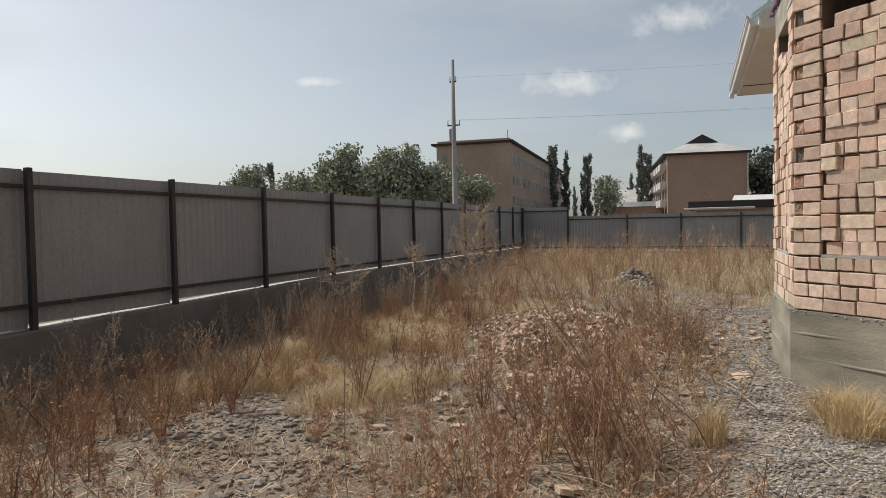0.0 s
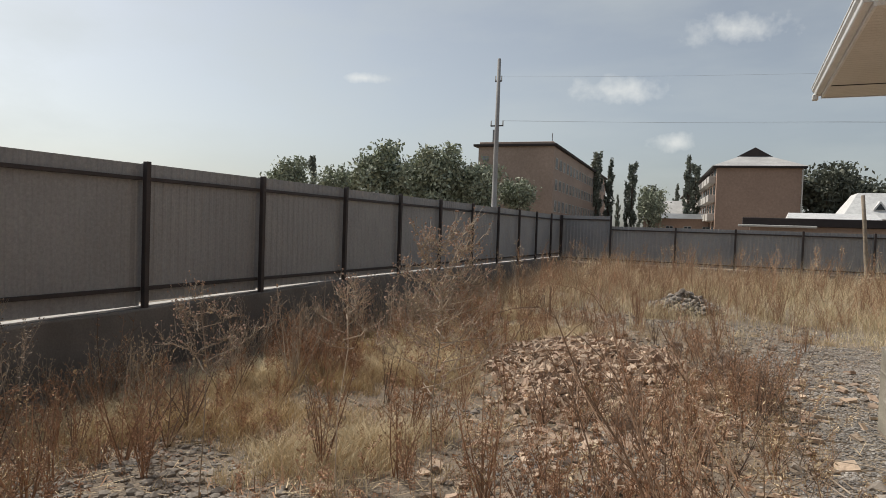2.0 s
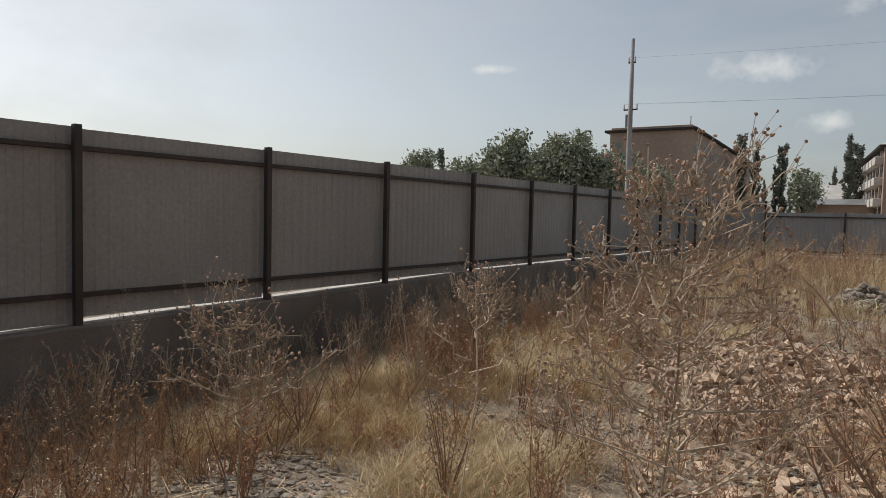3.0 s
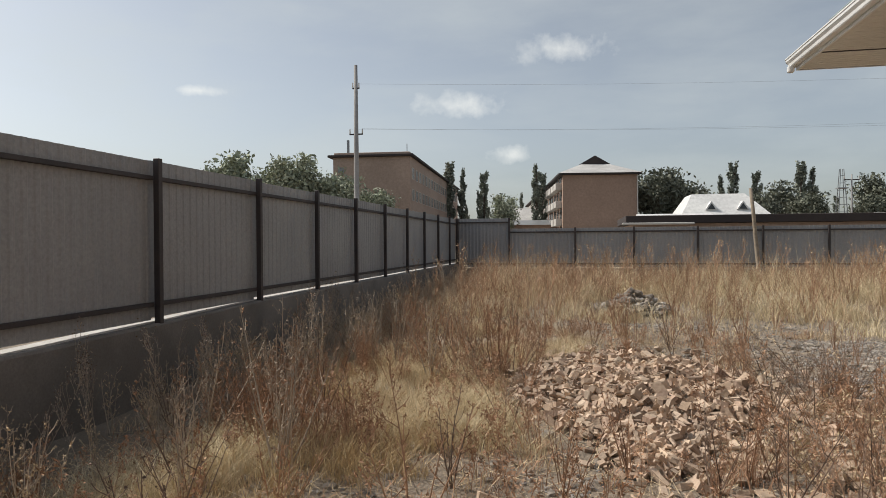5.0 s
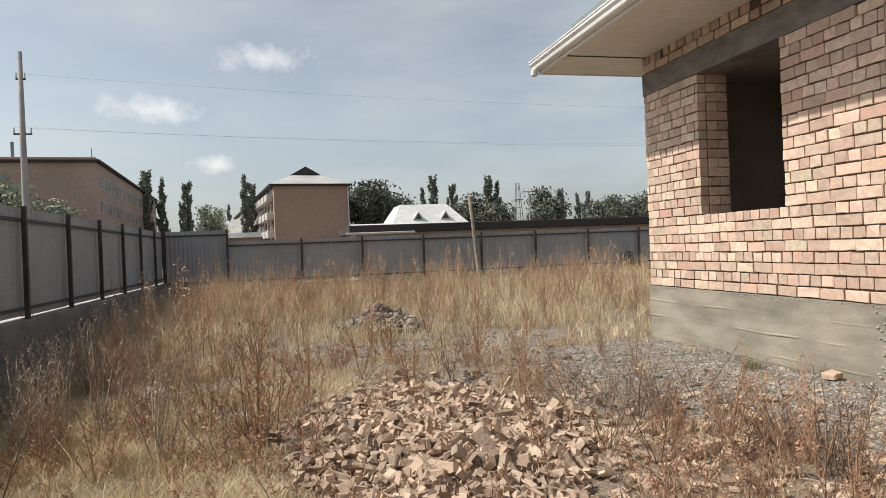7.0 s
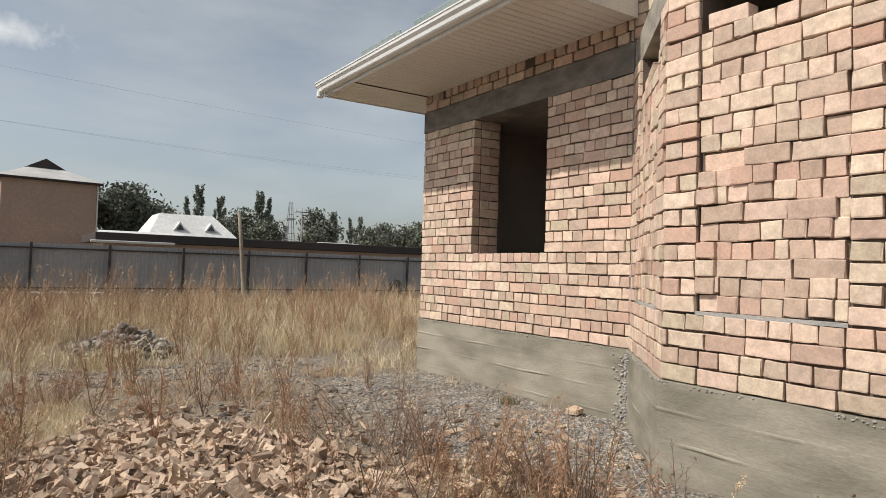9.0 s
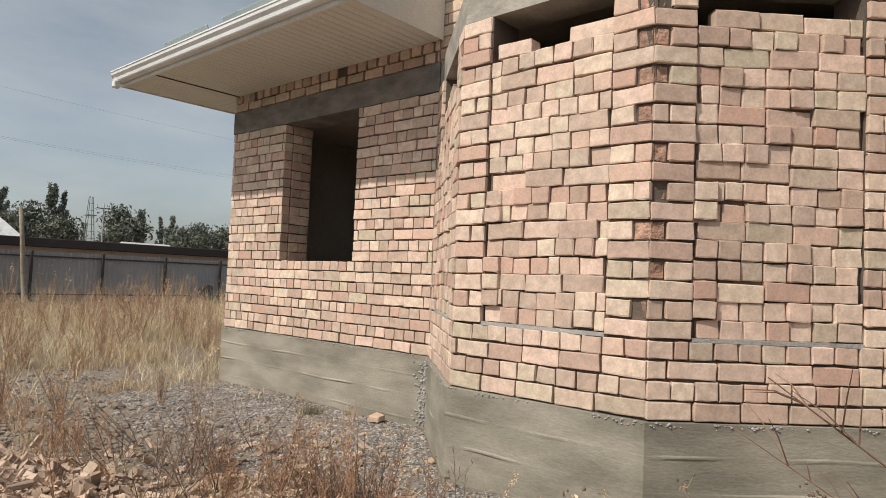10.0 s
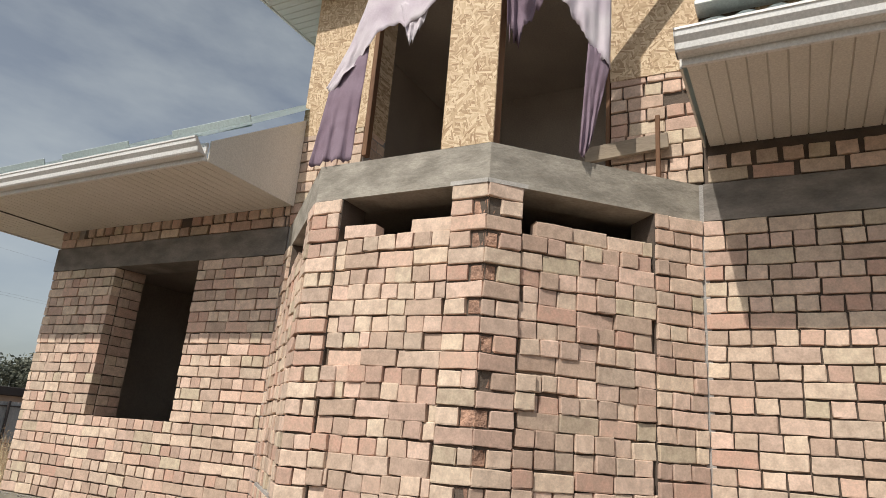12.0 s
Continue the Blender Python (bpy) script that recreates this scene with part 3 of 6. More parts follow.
def ground_z(x, y):
    near = 1 - smooth(25, 60, math.hypot(x, y - 6))
    z = -0.20 * (1 - smooth(-5.4, -3.6, x)) + 0.07 * smooth(-0.2, 1.6, x) * (1 - smooth(3.6, 6.5, y))
    z += 0.10 * smooth(9, 14, y)
    z += near * (0.10 * noise.noise((x * 0.35, y * 0.35, 3)) + 0.035 * noise.noise((x * 1.3, y * 1.3, 8)) + 0.012 * noise.noise((x * 5, y * 5, 1)))
    return z


def spaced(lo, hi, step, reach, n):
    inner = np.arange(lo, hi + step / 2, step)
    out = np.geomspace(step, reach, n)
    return np.concatenate([lo - np.cumsum(out)[::-1], inner, hi + np.cumsum(out)])


gx, gy = spaced(-6.4, 3.4, 0.10, 700, 26), spaced(-7.0, 21.0, 0.12, 700, 26)
verts = [(x, y, ground_z(x, y)) for y in gy for x in gx]
nx = len(gx)
faces = [(j * nx + i, j * nx + i + 1, (j + 1) * nx + i + 1, (j + 1) * nx + i) for j in range(len(gy) - 1) for i in range(nx - 1)]
ground = mesh_object("ground", verts, faces, EARTH, smooth=True)
tagged(ground, "dry stony bare earth between weeds", "ground", kind="structure")

# fences of profiled sheet on a concrete base
def sheet_panel(length, z0, z1, pitch=0.115, depth=0.008):
    """Profiled sheet along local y, ribs upright, ribs proud towards +x."""
    bm = bmesh.new()
    n = max(2, int(round(length / pitch)))
    s = length / n
    line = []
    for k in range(n):
        y = k * s
        line += [(0, y), (0, y + 0.42 * s), (depth, y + 0.54 * s), (depth, y + 0.88 * s)]
    line.append((0, length))
    cols = [[bm.verts.new((x + dx, y, z)) for dx, z in ((0, z0), (0, z1), (-0.002, z1), (-0.002, z0))] for x, y in line]
    for a, b in zip(cols, cols[1:]):
        for k in range(4):
            bm.faces.new((a[k], b[k], b[(k + 1) % 4], a[(k + 1) % 4]))
    bm.faces.new(cols[0]), bm.faces.new(cols[-1])
    return bm


def footing_fall(y):
    """How far the side footing's crown lies below its far level."""
    return 0.017 * min(10.0, max(0.0, 6.4 - y))


def fence_run(name, label, stations, place, top, base, rail_top, rail_low, tall_first=0.0, fall=None):
    """A run of posts, rails and sheets along local y; place carries it into the yard."""
    f = thing(name, label, "fence")
    f.matrix_world = place
    for k, s in enumerate(stations):
        high = top + (tall_first if k < 2 else 0)
        part("post", box((0.0, s - 0.03, base - (0.10 + fall(s) if fall else 0.10)), (0.06, s + 0.03, high + 0.012), 0.004), POST, f, "dark brown square steel post" if k == 0 else "")
    for k, (a, b) in enumerate(zip(stations, stations[1:])):
        high = top + (tall_first if k < 1 else 0)
        bm = sheet_panel(b - a, base - (fall((a + b) / 2) if fall else 0.0) + 0.032 + 0.006 * ((k * 7) % 3), high - 0.006 * ((k * 5) % 3))
        bm.transform(Matrix.Translation((-0.055, a, 0)))
        part("sheet", bm, SHEET, f, "grey profiled metal sheet" if k == 0 else "")
        for z, h in ((high - rail_top, 0.04), (base + rail_low, 0.04)):
            part("rail", box((-0.036, a + 0.031, z - h / 2), (0.004, b - 0.031, z + h / 2), 0.003), POST, f, "brown steel rail" if k == 0 else "")
    return f


side_posts = [0.446 - 1.85 * k for k in range(1, 8)][::-1] + [0.446, 2.34, 4.21, 6.22, 8.08, 9.88, 11.71, 13.53, 15.31, 17.06, 18.79, CORNER_Y]
fence_1 = fence_run("fence", "grey profiled metal fence with dark posts on low concrete", side_posts, Matrix.Translation((FX, 0, 0)), 2.03, 0.547, 0.17, 0.14, 0.0, footing_fall)
back_posts = [0.0, 1.735, 3.84, 5.65, 7.55, 9.42, 11.25, 13.1, 14.95, 16.8, 18.65, 20.5]
fence_2 = fence_run("fence", "lower grey profiled metal fence at the back of the yard", back_posts, Matrix.Translation((FX, CORNER_Y, 0)) @ pose(0, 0, 0, 0, 0, -90), 1.70, 0.40, 0.13, 0.14, 0.33)


def rough_wall(name, a, b, half, z0, crest, mat, label, fall=None):
    """A low poured wall from a to b with an uneven crown."""
    a, b = Vector(a), Vector(b)
    d = (b - a).normalized()
    n = Vector((d.y, -d.x))
    count = int((b - a).length / 0.15)
    bm = bmesh.new()
    rings = []
    for k in range(count + 1):
        p = a + d * ((b - a).length * k / count)
        ring = []
        z1 = crest - (fall(p.y) if fall else 0.0)
        for s, z in ((-half, z0), (-half, z1), (-half * 0.9, z1 + 0.008), (half * 0.9, z1 + 0.008), (half, z1 - 0.012), (half, z0)):
            w = 0.012 * noise.noise((p.x * 2.1, p.y * 2.1, z * 5 + s * 11))
            q = p + n * (s + w)
            ring.append(bm.verts.new((q.x, q.y, z + 0.012 * noise.noise((p.x * 1.7, p.y * 1.7, 5 + s)))))
        rings.append(ring)
    for r, s in zip(rings, rings[1:]):
        for e in range(5):
            bm.faces.new((r[e], r[e + 1], s[e + 1], s[e]))
    bm.faces.new(rings[0]), bm.faces.new(rings[-1])
    return tagged(part(name, bm, mat), label, "wall", kind="structure")


rough_wall("fence_footing_1", (FX - 0.06, -14), (FX - 0.06, CORNER_Y + 0.1), 0.13, -0.7, 0.545, FENCE_BASE, "dark weathered concrete wall under the side fence", footing_fall)
rough_wall("fence_footing_2", (FX + 0.14, CORNER_Y), (16.0, CORNER_Y), 0.15, -0.7, 0.395, FENCE_BASE, "weathered concrete wall under the back fence")

# added pale strip: sun falling under the sheets is put into its colour
crown = bmesh.new()
rings = []
for k in range(70):
    y = -14 + (CORNER_Y + 14.05) * k / 69
    z = 0.548 - footing_fall(y) + 0.006 * noise.noise((y * 1.3, 2, 0))
    rings.append([crown.verts.new((FX + x, y, z + h)) for x, h in ((-0.175, -0.02), (-0.172, 0.016), (-0.024, 0.018), (-0.02, -0.02))])
for a, b in zip(rings, rings[1:]):
    for e in range(4):
        crown.faces.new((a[e], a[(e + 1) % 4], b[(e + 1) % 4], b[e]))
crown.faces.new(rings[0]), crown.faces.new(rings[-1])
tagged(part("mortar_crown", crown, LEDGE), "pale mortar crown on the side fence's footing", "ledge", kind="structure")

# leaning timber pole beside the back fence
pole = thing("wooden_pole", "weathered grey wooden pole leaning at the back fence", "pole", (3.55, 19.92, ground_z(3.55, 19.92)))
v, f = tube_arrays([(0, 0, -0.1), (-0.1, 0.0, 1.0), (-0.17, 0.01, 1.9), (-0.25, 0.02, 2.70)], [0.065, 0.06, 0.055, 0.05], 9)
mesh_object("shaft", v, f, GREY_WOOD, pole, smooth=True)
bag = bmesh.new()
bmesh.ops.create_icosphere(bag, subdivisions=3, radius=0.24)
for vert in bag.verts:
    vert.co.z *= 1.25
    vert.co *= 1 + 0.28 * noise.noise(vert.co * 5) + 0.10 * noise.noise(vert.co * 14)
BLACK_BAG = material("black_plastic_film", (0.02, 0.02, 0.022), (0.03, 0.03, 0.03), 0.4, grain=30, patch=5, bump=0.5, bump_scale=20)
bag_ob = part("black_bag", bag, BLACK_BAG)
bag_ob.location = (8.55, 19.75, ground_z(8.55, 19.75) + 0.52)
tagged(bag_ob, "crumpled black plastic bag standing by the back fence", "bag")
prop = part("bag_stump", box((-0.16, -0.14, 0), (0.16, 0.14, 0.46), 0.03), GREY_WOOD)
prop.location = (8.55, 19.75, ground_z(8.55, 19.75) - 0.12)
tagged(prop, "low grey wooden stump under the black bag", "stump")

# ---- the town beyond
def plain(name, c, d=None, **k):
    return material(name, c, d, **k)


# both brick colours are lightened in place of air haze
FAR_BRICK = plain("far_brown_brick", (0.45, 0.335, 0.27), (0.37, 0.275, 0.22), grain=3.0, patch=0.12, bump=0.0)
FAR_BRICK_2 = plain("far_red_brick", (0.40, 0.28, 0.215), (0.33, 0.23, 0.178), grain=3.0, patch=0.12, bump=0.0)
FAR_WHITE = plain("far_pale_paint", (0.60, 0.58, 0.54), (0.50, 0.48, 0.45), grain=2.0, patch=0.2, bump=0.0)
FAR_SLATE = plain("pale_slate_roof", (0.56, 0.555, 0.54), (0.44, 0.43, 0.42), grain=3.0, patch=0.35, bump=0.0, stretch=(1, 1, 3))
FAR_DARK = plain("dark_brown_roofing", (0.05, 0.038, 0.035), (0.035, 0.028, 0.028), grain=4.0, patch=0.4, bump=0.0)
FAR_GLASS = plain("dim_window_glass", (0.05, 0.06, 0.07), (0.03, 0.035, 0.04), rough=0.2, grain=3.0, patch=0.5, bump=0.0)
FAR_METAL = plain("galvanised_iron", (0.30, 0.31, 0.32), (0.22, 0.23, 0.24), grain=4.0, patch=0.5, bump=0.0, metal=0.3, rough=0.5)
POLE_GREY = plain("pale_concrete_pole", (0.36, 0.35, 0.34), (0.27, 0.26, 0.26), grain=8.0, patch=0.6, bump=0.1)


def window_far(parent, m, w, h):
    """A far window: pane, frame and sill, its face along local -y."""
    pane = box((-w / 2, -0.03, -h / 2), (w / 2, 0.10, h / 2))
    pane.transform(m)
    win = part("window", pane, FAR_GLASS, parent)
    fr = bmesh.new()
    for lo, hi in (((-w / 2 - 0.08, -0.08, -h / 2 - 0.08), (w / 2 + 0.08, -0.02, -h / 2)), ((-w / 2 - 0.08, -0.08, h / 2), (w / 2 + 0.08, -0.02, h / 2 + 0.08)),
                   ((-w / 2 - 0.08, -0.08, -h / 2), (-w / 2, -0.02, h / 2)), ((w / 2, -0.08, -h / 2), (w / 2 + 0.08, -0.02, h / 2)), ((-0.04, -0.07, -h / 2), (0.04, -0.02, h / 2))):
        add_box(fr, lo, hi)
    fr.transform(m)
    part("frame", fr, FAR_WHITE, win)


town_turn = 3.8
flats = thing("apartment_block", "four-storey brown brick block with a flat roof", "building", (-24.8, 90, 0))
flats.rotation_euler.z = radians(town_turn)
part("wall", box((-11.3, 0, -1), (0, 62, 13.6)), FAR_BRICK, flats)
part("roof", box((-12.0, -0.5, 13.6), (0.5, 62.5, 13.95), 0.05), FAR_DARK, flats, "thin dark roof edge")
part("parapet", box((-11.2, 0.1, 13.95), (-0.1, 62, 14.3), 0.05), FAR_BRICK, flats)
part("shed", box((-9.4, 0.6, 14.3), (-9.1, 0.9, 16.2)), FAR_METAL, flats, "thin metal aerial")
part("aerial", box((-2.0, 8, 14.3), (-1.9, 8.1, 16.6)), FAR_METAL, flats)
part("plate", box((-10.6, -0.06, 11.4), (-9.7, -0.004, 12.2), 0.02), FAR_METAL, flats, "small grey box on the gable")
for s in range(4):
    for k in range(19):
        window_far(flats, Matrix.Translation((0, 2.2 + k * 3.1, 2.0 + s * 3.1)) @ pose(0, 0, 0, 0, 0, 90), 1.5, 1.5)

school = thing("balcony_block", "red-brown brick block with pale slate hip roof and side balconies", "building", (-3.8, 110, 0))
school.scale.x = 0.94
school.rotation_euler.z = radians(town_turn + 3.6)
part("wall", box((0, 0, -1), (12.8, 98, 12.3)), FAR_BRICK_2, school)
part("eave_board", box((-0.7, -0.7, 12.3), (13.5, 98.7, 12.6), 0.05), FAR_DARK, school)
bm = bmesh.new()
rv = [bm.verts.new(p) for p in ((-0.8, -0.8, 12.6), (13.6, -0.8, 12.6), (13.6, 98.8, 12.6), (-0.8, 98.8, 12.6), (4.2, 5, 14.75), (8.6, 5, 14.75), (8.6, 94, 14.75), (4.2, 94, 14.75))]
for q in ((0, 1, 5, 4), (1, 2, 6, 5), (2, 3, 7, 6), (3, 0, 4, 7), (4, 5, 6, 7), (0, 3, 2, 1)):
    bm.faces.new([rv[i] for i in q])
part("roof", bm, FAR_SLATE, school, "pale patched slate hip roof")
bm = bmesh.new()
rv = [bm.verts.new(p) for p in ((3.6, 4.6, 14.6), (9.2, 4.6, 14.6), (6.4, 4.6, 16.1), (3.6, 94, 14.6), (9.2, 94, 14.6), (6.4, 94, 16.1))]
for q in ((0, 1, 2), (3, 5, 4), (0, 2, 5, 3), (1, 4, 5, 2)):
    bm.faces.new([rv[i] for i in q])
part("vent", bm, FAR_DARK, school, "dark gable vent under the ridge")
part("drainpipe", box((12.82, -0.2, 0), (13.0, 0.0, 12.3)), FAR_WHITE, school)
for s in range(4):
    for k in range(19):
        bal = part("balcony", box((-1.1, 1.5 + k * 5.0, 1.0 + s * 3.0), (-0.01, 5.3 + k * 5.0, 2.15 + s * 3.0), 0.03), FAR_WHITE, school)
        # flat dark panel painted as the shaded hollow behind the parapet
        part("recess", box((-0.06, 1.8 + k * 5.0, 2.15 + s * 3.0), (0.02, 5.0 + k * 5.0, 3.8 + s * 3.0)), FAR_GLASS, bal)

villa = thing("white_roofed_house", "low house with a white mansard roof and two dormers", "house", (9.0, 70, 0))
villa.scale.x = 0.8
part("wall", box((0.3, 0.3, -1), (10.2, 9, 3.7)), FAR_WHITE, villa)
bm = bmesh.new()
rv = [bm.verts.new(p) for p in ((-0.4, -0.3, 3.6), (10.9, -0.3, 3.6), (10.9, 9.5, 3.6), (-0.4, 9.5, 3.6), (1.6, 2.6, 6.2), (8.2, 2.6, 6.2), (8.2, 7, 6.2), (1.6, 7, 6.2))]
for q in ((0, 1, 5, 4), (1, 2, 6, 5), (2, 3, 7, 6), (3, 0, 4, 7), (4, 5, 6, 7), (0, 3, 2, 1)):
    bm.faces.new([rv[i] for i in q])
WHITE_METAL = plain("white_metal_roof", (0.74, 0.74, 0.72), (0.66, 0.66, 0.65), rough=0.5, grain=3, patch=0.4, bump=0)
part("roof", bm, WHITE_METAL, villa, "smooth white metal roof")
for x in (3.6, 7.4):
    bm = bmesh.new()
    rv = [bm.verts.new(p) for p in ((x - 0.75, 0.5, 4.45), (x + 0.75, 0.5, 4.45), (x, 0.5, 5.35), (x - 0.75, 2.2, 4.45), (x + 0.75, 2.2, 4.45), (x, 2.4, 5.35))]
    for q in ((0, 1, 2), (3, 5, 4), (0, 2, 5, 3), (1, 4, 5, 2), (0, 3, 4, 1)):
        bm.faces.new([rv[i] for i in q])
    dorm = part("dormer", bm, WHITE_METAL, villa)
    bm = bmesh.new()
    rv = [bm.verts.new(p) for p in ((x - 0.5, 0.46, 4.5), (x + 0.5, 0.46, 4.5), (x, 0.46, 5.1), (x - 0.5, 0.49, 4.5), (x + 0.5, 0.49, 4.5), (x, 0.49, 5.1))]
    for q in ((0, 1, 2), (3, 5, 4), (0, 2, 5, 3), (1, 4, 5, 2), (0, 3, 4, 1)):
        bm.faces.new([rv[i] for i in q])
    part("pane", bm, FAR_GLASS, dorm)


def low_house(x, y, w, d, h, roof_h, wall_mat, roof_mat, label, turn=0.0):
    """A low gabled house or shed."""
    ob = thing("low_house", label, "house", (x, y, 0), group="low houses beyond the fence")
    ob.rotation_euler.z = radians(turn)
    part("wall", box((0, 0, -1), (w, d, h)), wall_mat, ob)
    bm = bmesh.new()
    rv = [bm.verts.new(p) for p in ((-0.5, -0.5, h), (w + 0.5, -0.5, h), (w + 0.5, d + 0.5, h), (-0.5, d + 0.5, h), (-0.3, d / 2, h + roof_h), (w + 0.3, d / 2, h + roof_h))]
    for q in ((0, 1, 5, 4), (2, 3, 4, 5), (1, 2, 5), (3, 0, 4), (0, 3, 2, 1)):
        bm.faces.new([rv[i] for i in q])
    part("roof", bm, roof_mat, ob)
    for k in range(max(1, int(w / 3))):
        window_far(ob, Matrix.Translation((1.5 + k * 3, 0, h * 0.55)), 1.1, 1.2)
    return ob


low_house(-19.5, 150, 17, 9, 6.0, 3.2, FAR_BRICK, FAR_SLATE, "distant brick house with a pale slate gable roof")
low_house(-16, 120, 14, 8, 4.4, 1.0, FAR_BRICK_2, FAR_METAL, "long low brick building with a grey roof")
low_house(-3.5 + 7.6, 60, 6, 6, 2.9, 0.9, FAR_WHITE, WHITE_METAL, "small pale house with a white metal roof")
low_house(36, 90, 6, 5, 3.7, 1.1, FAR_WHITE, FAR_SLATE, "pale low house with a slate roof")
low_house(46, 84, 8, 6, 3.0, 1.0, FAR_BRICK, FAR_METAL, "low brick house with a grey slate roof")
low_house(25, 95, 6, 5, 3.6, 0.9, FAR_BRICK, FAR_METAL, "low brick house with a grey roof")
shed = thing("long_shed", "long low shed with dark brown roof behind the fence", "shed", (0.12, 26, 0))
part("wall", box((0.3, 0.35, -1), (16.5, 5, 1.95)), FAR_BRICK, shed)
part("roof", box((0, 0, 1.96), (17, 5.3, 2.27), 0.02), FAR_DARK, shed, "dark brown roof edge")
part("gutter", box((-0.15, -0.1, 1.90), (2.6, -0.005, 1.99), 0.02), FAR_WHITE, shed)

# power poles, wires and a far mast
def power_pole(x, y, h, label, r=0.16, arms=((0.88, 0.9), (0.60, 0.9))):
    ob = thing("power_pole", label, "pole", (x, y, 0), group="power poles")
    v, f = tube_arrays([(0, 0, -0.5), (0, 0, h * 0.5), (0, 0, h)], [r * 1.25, r, r * 0.7], 8)
    mesh_object("shaft", v, f, POLE_GREY, ob, smooth=True)
    for z, w in arms:
        arm = part("crossarm", box((-w / 2, -0.06, z * h - 0.06), (w / 2, 0.06, z * h + 0.06), 0.02), FAR_DARK, ob)
        for x1 in (-w / 2 + 0.05, w / 2 - 0.05):
            v, f = tube_arrays([(x1, 0, z * h + 0.05), (x1, 0, z * h + 0.5)], [0.07, 0.05], 6)
            mesh_object("insulator", v, f, FAR_WHITE, arm)
    return ob


power_pole(-21.8, 57.5, 17.8, "tall pale concrete power pole behind the side fence", 0.24, ((0.88, 0.7), (0.64, 1.3)))
power_pole(32.2, 90, 9.5, "thin wooden power pole among low houses", 0.12, ((0.93, 1.8),))
mast = thing("lattice_mast", "far grey lattice mast above the trees", "mast", (70.7, 200, 0))
bm = bmesh.new()
for sx in (-1, 1):
    for sy in (-1, 1):
        v, f = tube_arrays([(sx * 1.6, sy * 1.6, 0), (sx * 0.4, sy * 0.4, 21)], [0.16, 0.10], 4)
        base_n = len(bm.verts)
        vs = [bm.verts.new(p) for p in v]
        for q in f:
            bm.faces.new([vs[i] for i in q])
for k in range(10):
    z = 2 * k + 1
    w = 1.6 - 1.2 * z / 21
    add_box(bm, (-w, -w - 0.06, z), (w, -w + 0.06, z + 0.14))
    add_box(bm, (-w - 0.06, -w, z), (-w + 0.06, w, z + 0.14))
part("frame", bm, FAR_METAL, mast)
part("platform", box((-1.3, -1.3, 15.5), (1.3, 1.3, 15.8)), FAR_METAL, mast)


def wire(a, b, sag, label):
    cu = bpy.data.curves.new("wire", "CURVE")
    cu.dimensions, cu.bevel_depth, cu.bevel_resolution = "3D", 0.006, 1
    sp = cu.splines.new("POLY")
    n = 24
    sp.points.add(n)
    for k in range(n + 1):
        s = k / n
        p = Vector(a).lerp(Vector(b), s)
        sp.points[k].co = (p.x, p.y, p.z - 4 * sag * s * (1 - s), 1)
    cu.materials.append(FAR_METAL)
    tagged(new("power_wire", cu), label, "wire", group="power wires")


for dx, z0, z1 in ((-0.3, 16.1, 15.2), (-0.6, 11.9, 12.0), (0.6, 11.9, 11.6)):
    wire((-21.8 + dx, 57.5, z0), (70 + dx, 62, z1), 1.0, "thin sagging power wire across the sky")

# trees
BARK = material("grey_brown_bark", (0.13, 0.10, 0.075), (0.08, 0.065, 0.05), 0.95, grain=12, patch=2, bump=0.5)
# willow and poplar leaves are paled and greyed to carry the distance haze
LEAF_GREY = material("silvery_willow_leaf", (0.36, 0.385, 0.285), (0.27, 0.30, 0.215), 0.7, grain=4, patch=0.5, bump=0, vary=0.45)
LEAF_POPLAR = material("grey_green_poplar_leaf", (0.235, 0.255, 0.205), (0.18, 0.20, 0.16), 0.7, grain=4, patch=0.5, bump=0, vary=0.4)
LEAF_DARK = material("dark_green_leaf", (0.155, 0.165, 0.12), (0.12, 0.132, 0.098), 0.7, grain=4, patch=0.5, bump=0, vary=0.45)
rng = np.random.default_rng(11)


def leaf_mesh(name, centres, size, mat, parent):
    """Many small bent leaves of random tilt, two triangles each."""
    n = len(centres)
    u = rng.normal(size=(n, 3))
    u /= np.linalg.norm(u, axis=1)[:, None]
    w = np.cross(u, rng.normal(size=(n, 3)))
    w /= np.linalg.norm(w, axis=1)[:, None]
    s = size * rng.uniform(0.55, 1.3, (n, 1))
    quad = np.stack([centres - u * s, centres + w * s * 0.5, centres + u * s, centres - w * s * 0.5 + 0.1 * s], 1).reshape(-1, 3)
    me = bpy.data.meshes.new(name)
    me.vertices.add(4 * n)
    me.vertices.foreach_set("co", quad.ravel())
    me.loops.add(4 * n)
    me.loops.foreach_set("vertex_index", np.arange(4 * n))
    me.polygons.add(n)
    me.polygons.foreach_set("loop_start", np.arange(0, 4 * n, 4))
    me.materials.append(mat)
    me.update(calc_edges=True)
    me.validate()
    ob = new(name, me)
    ob.parent = parent
    return ob


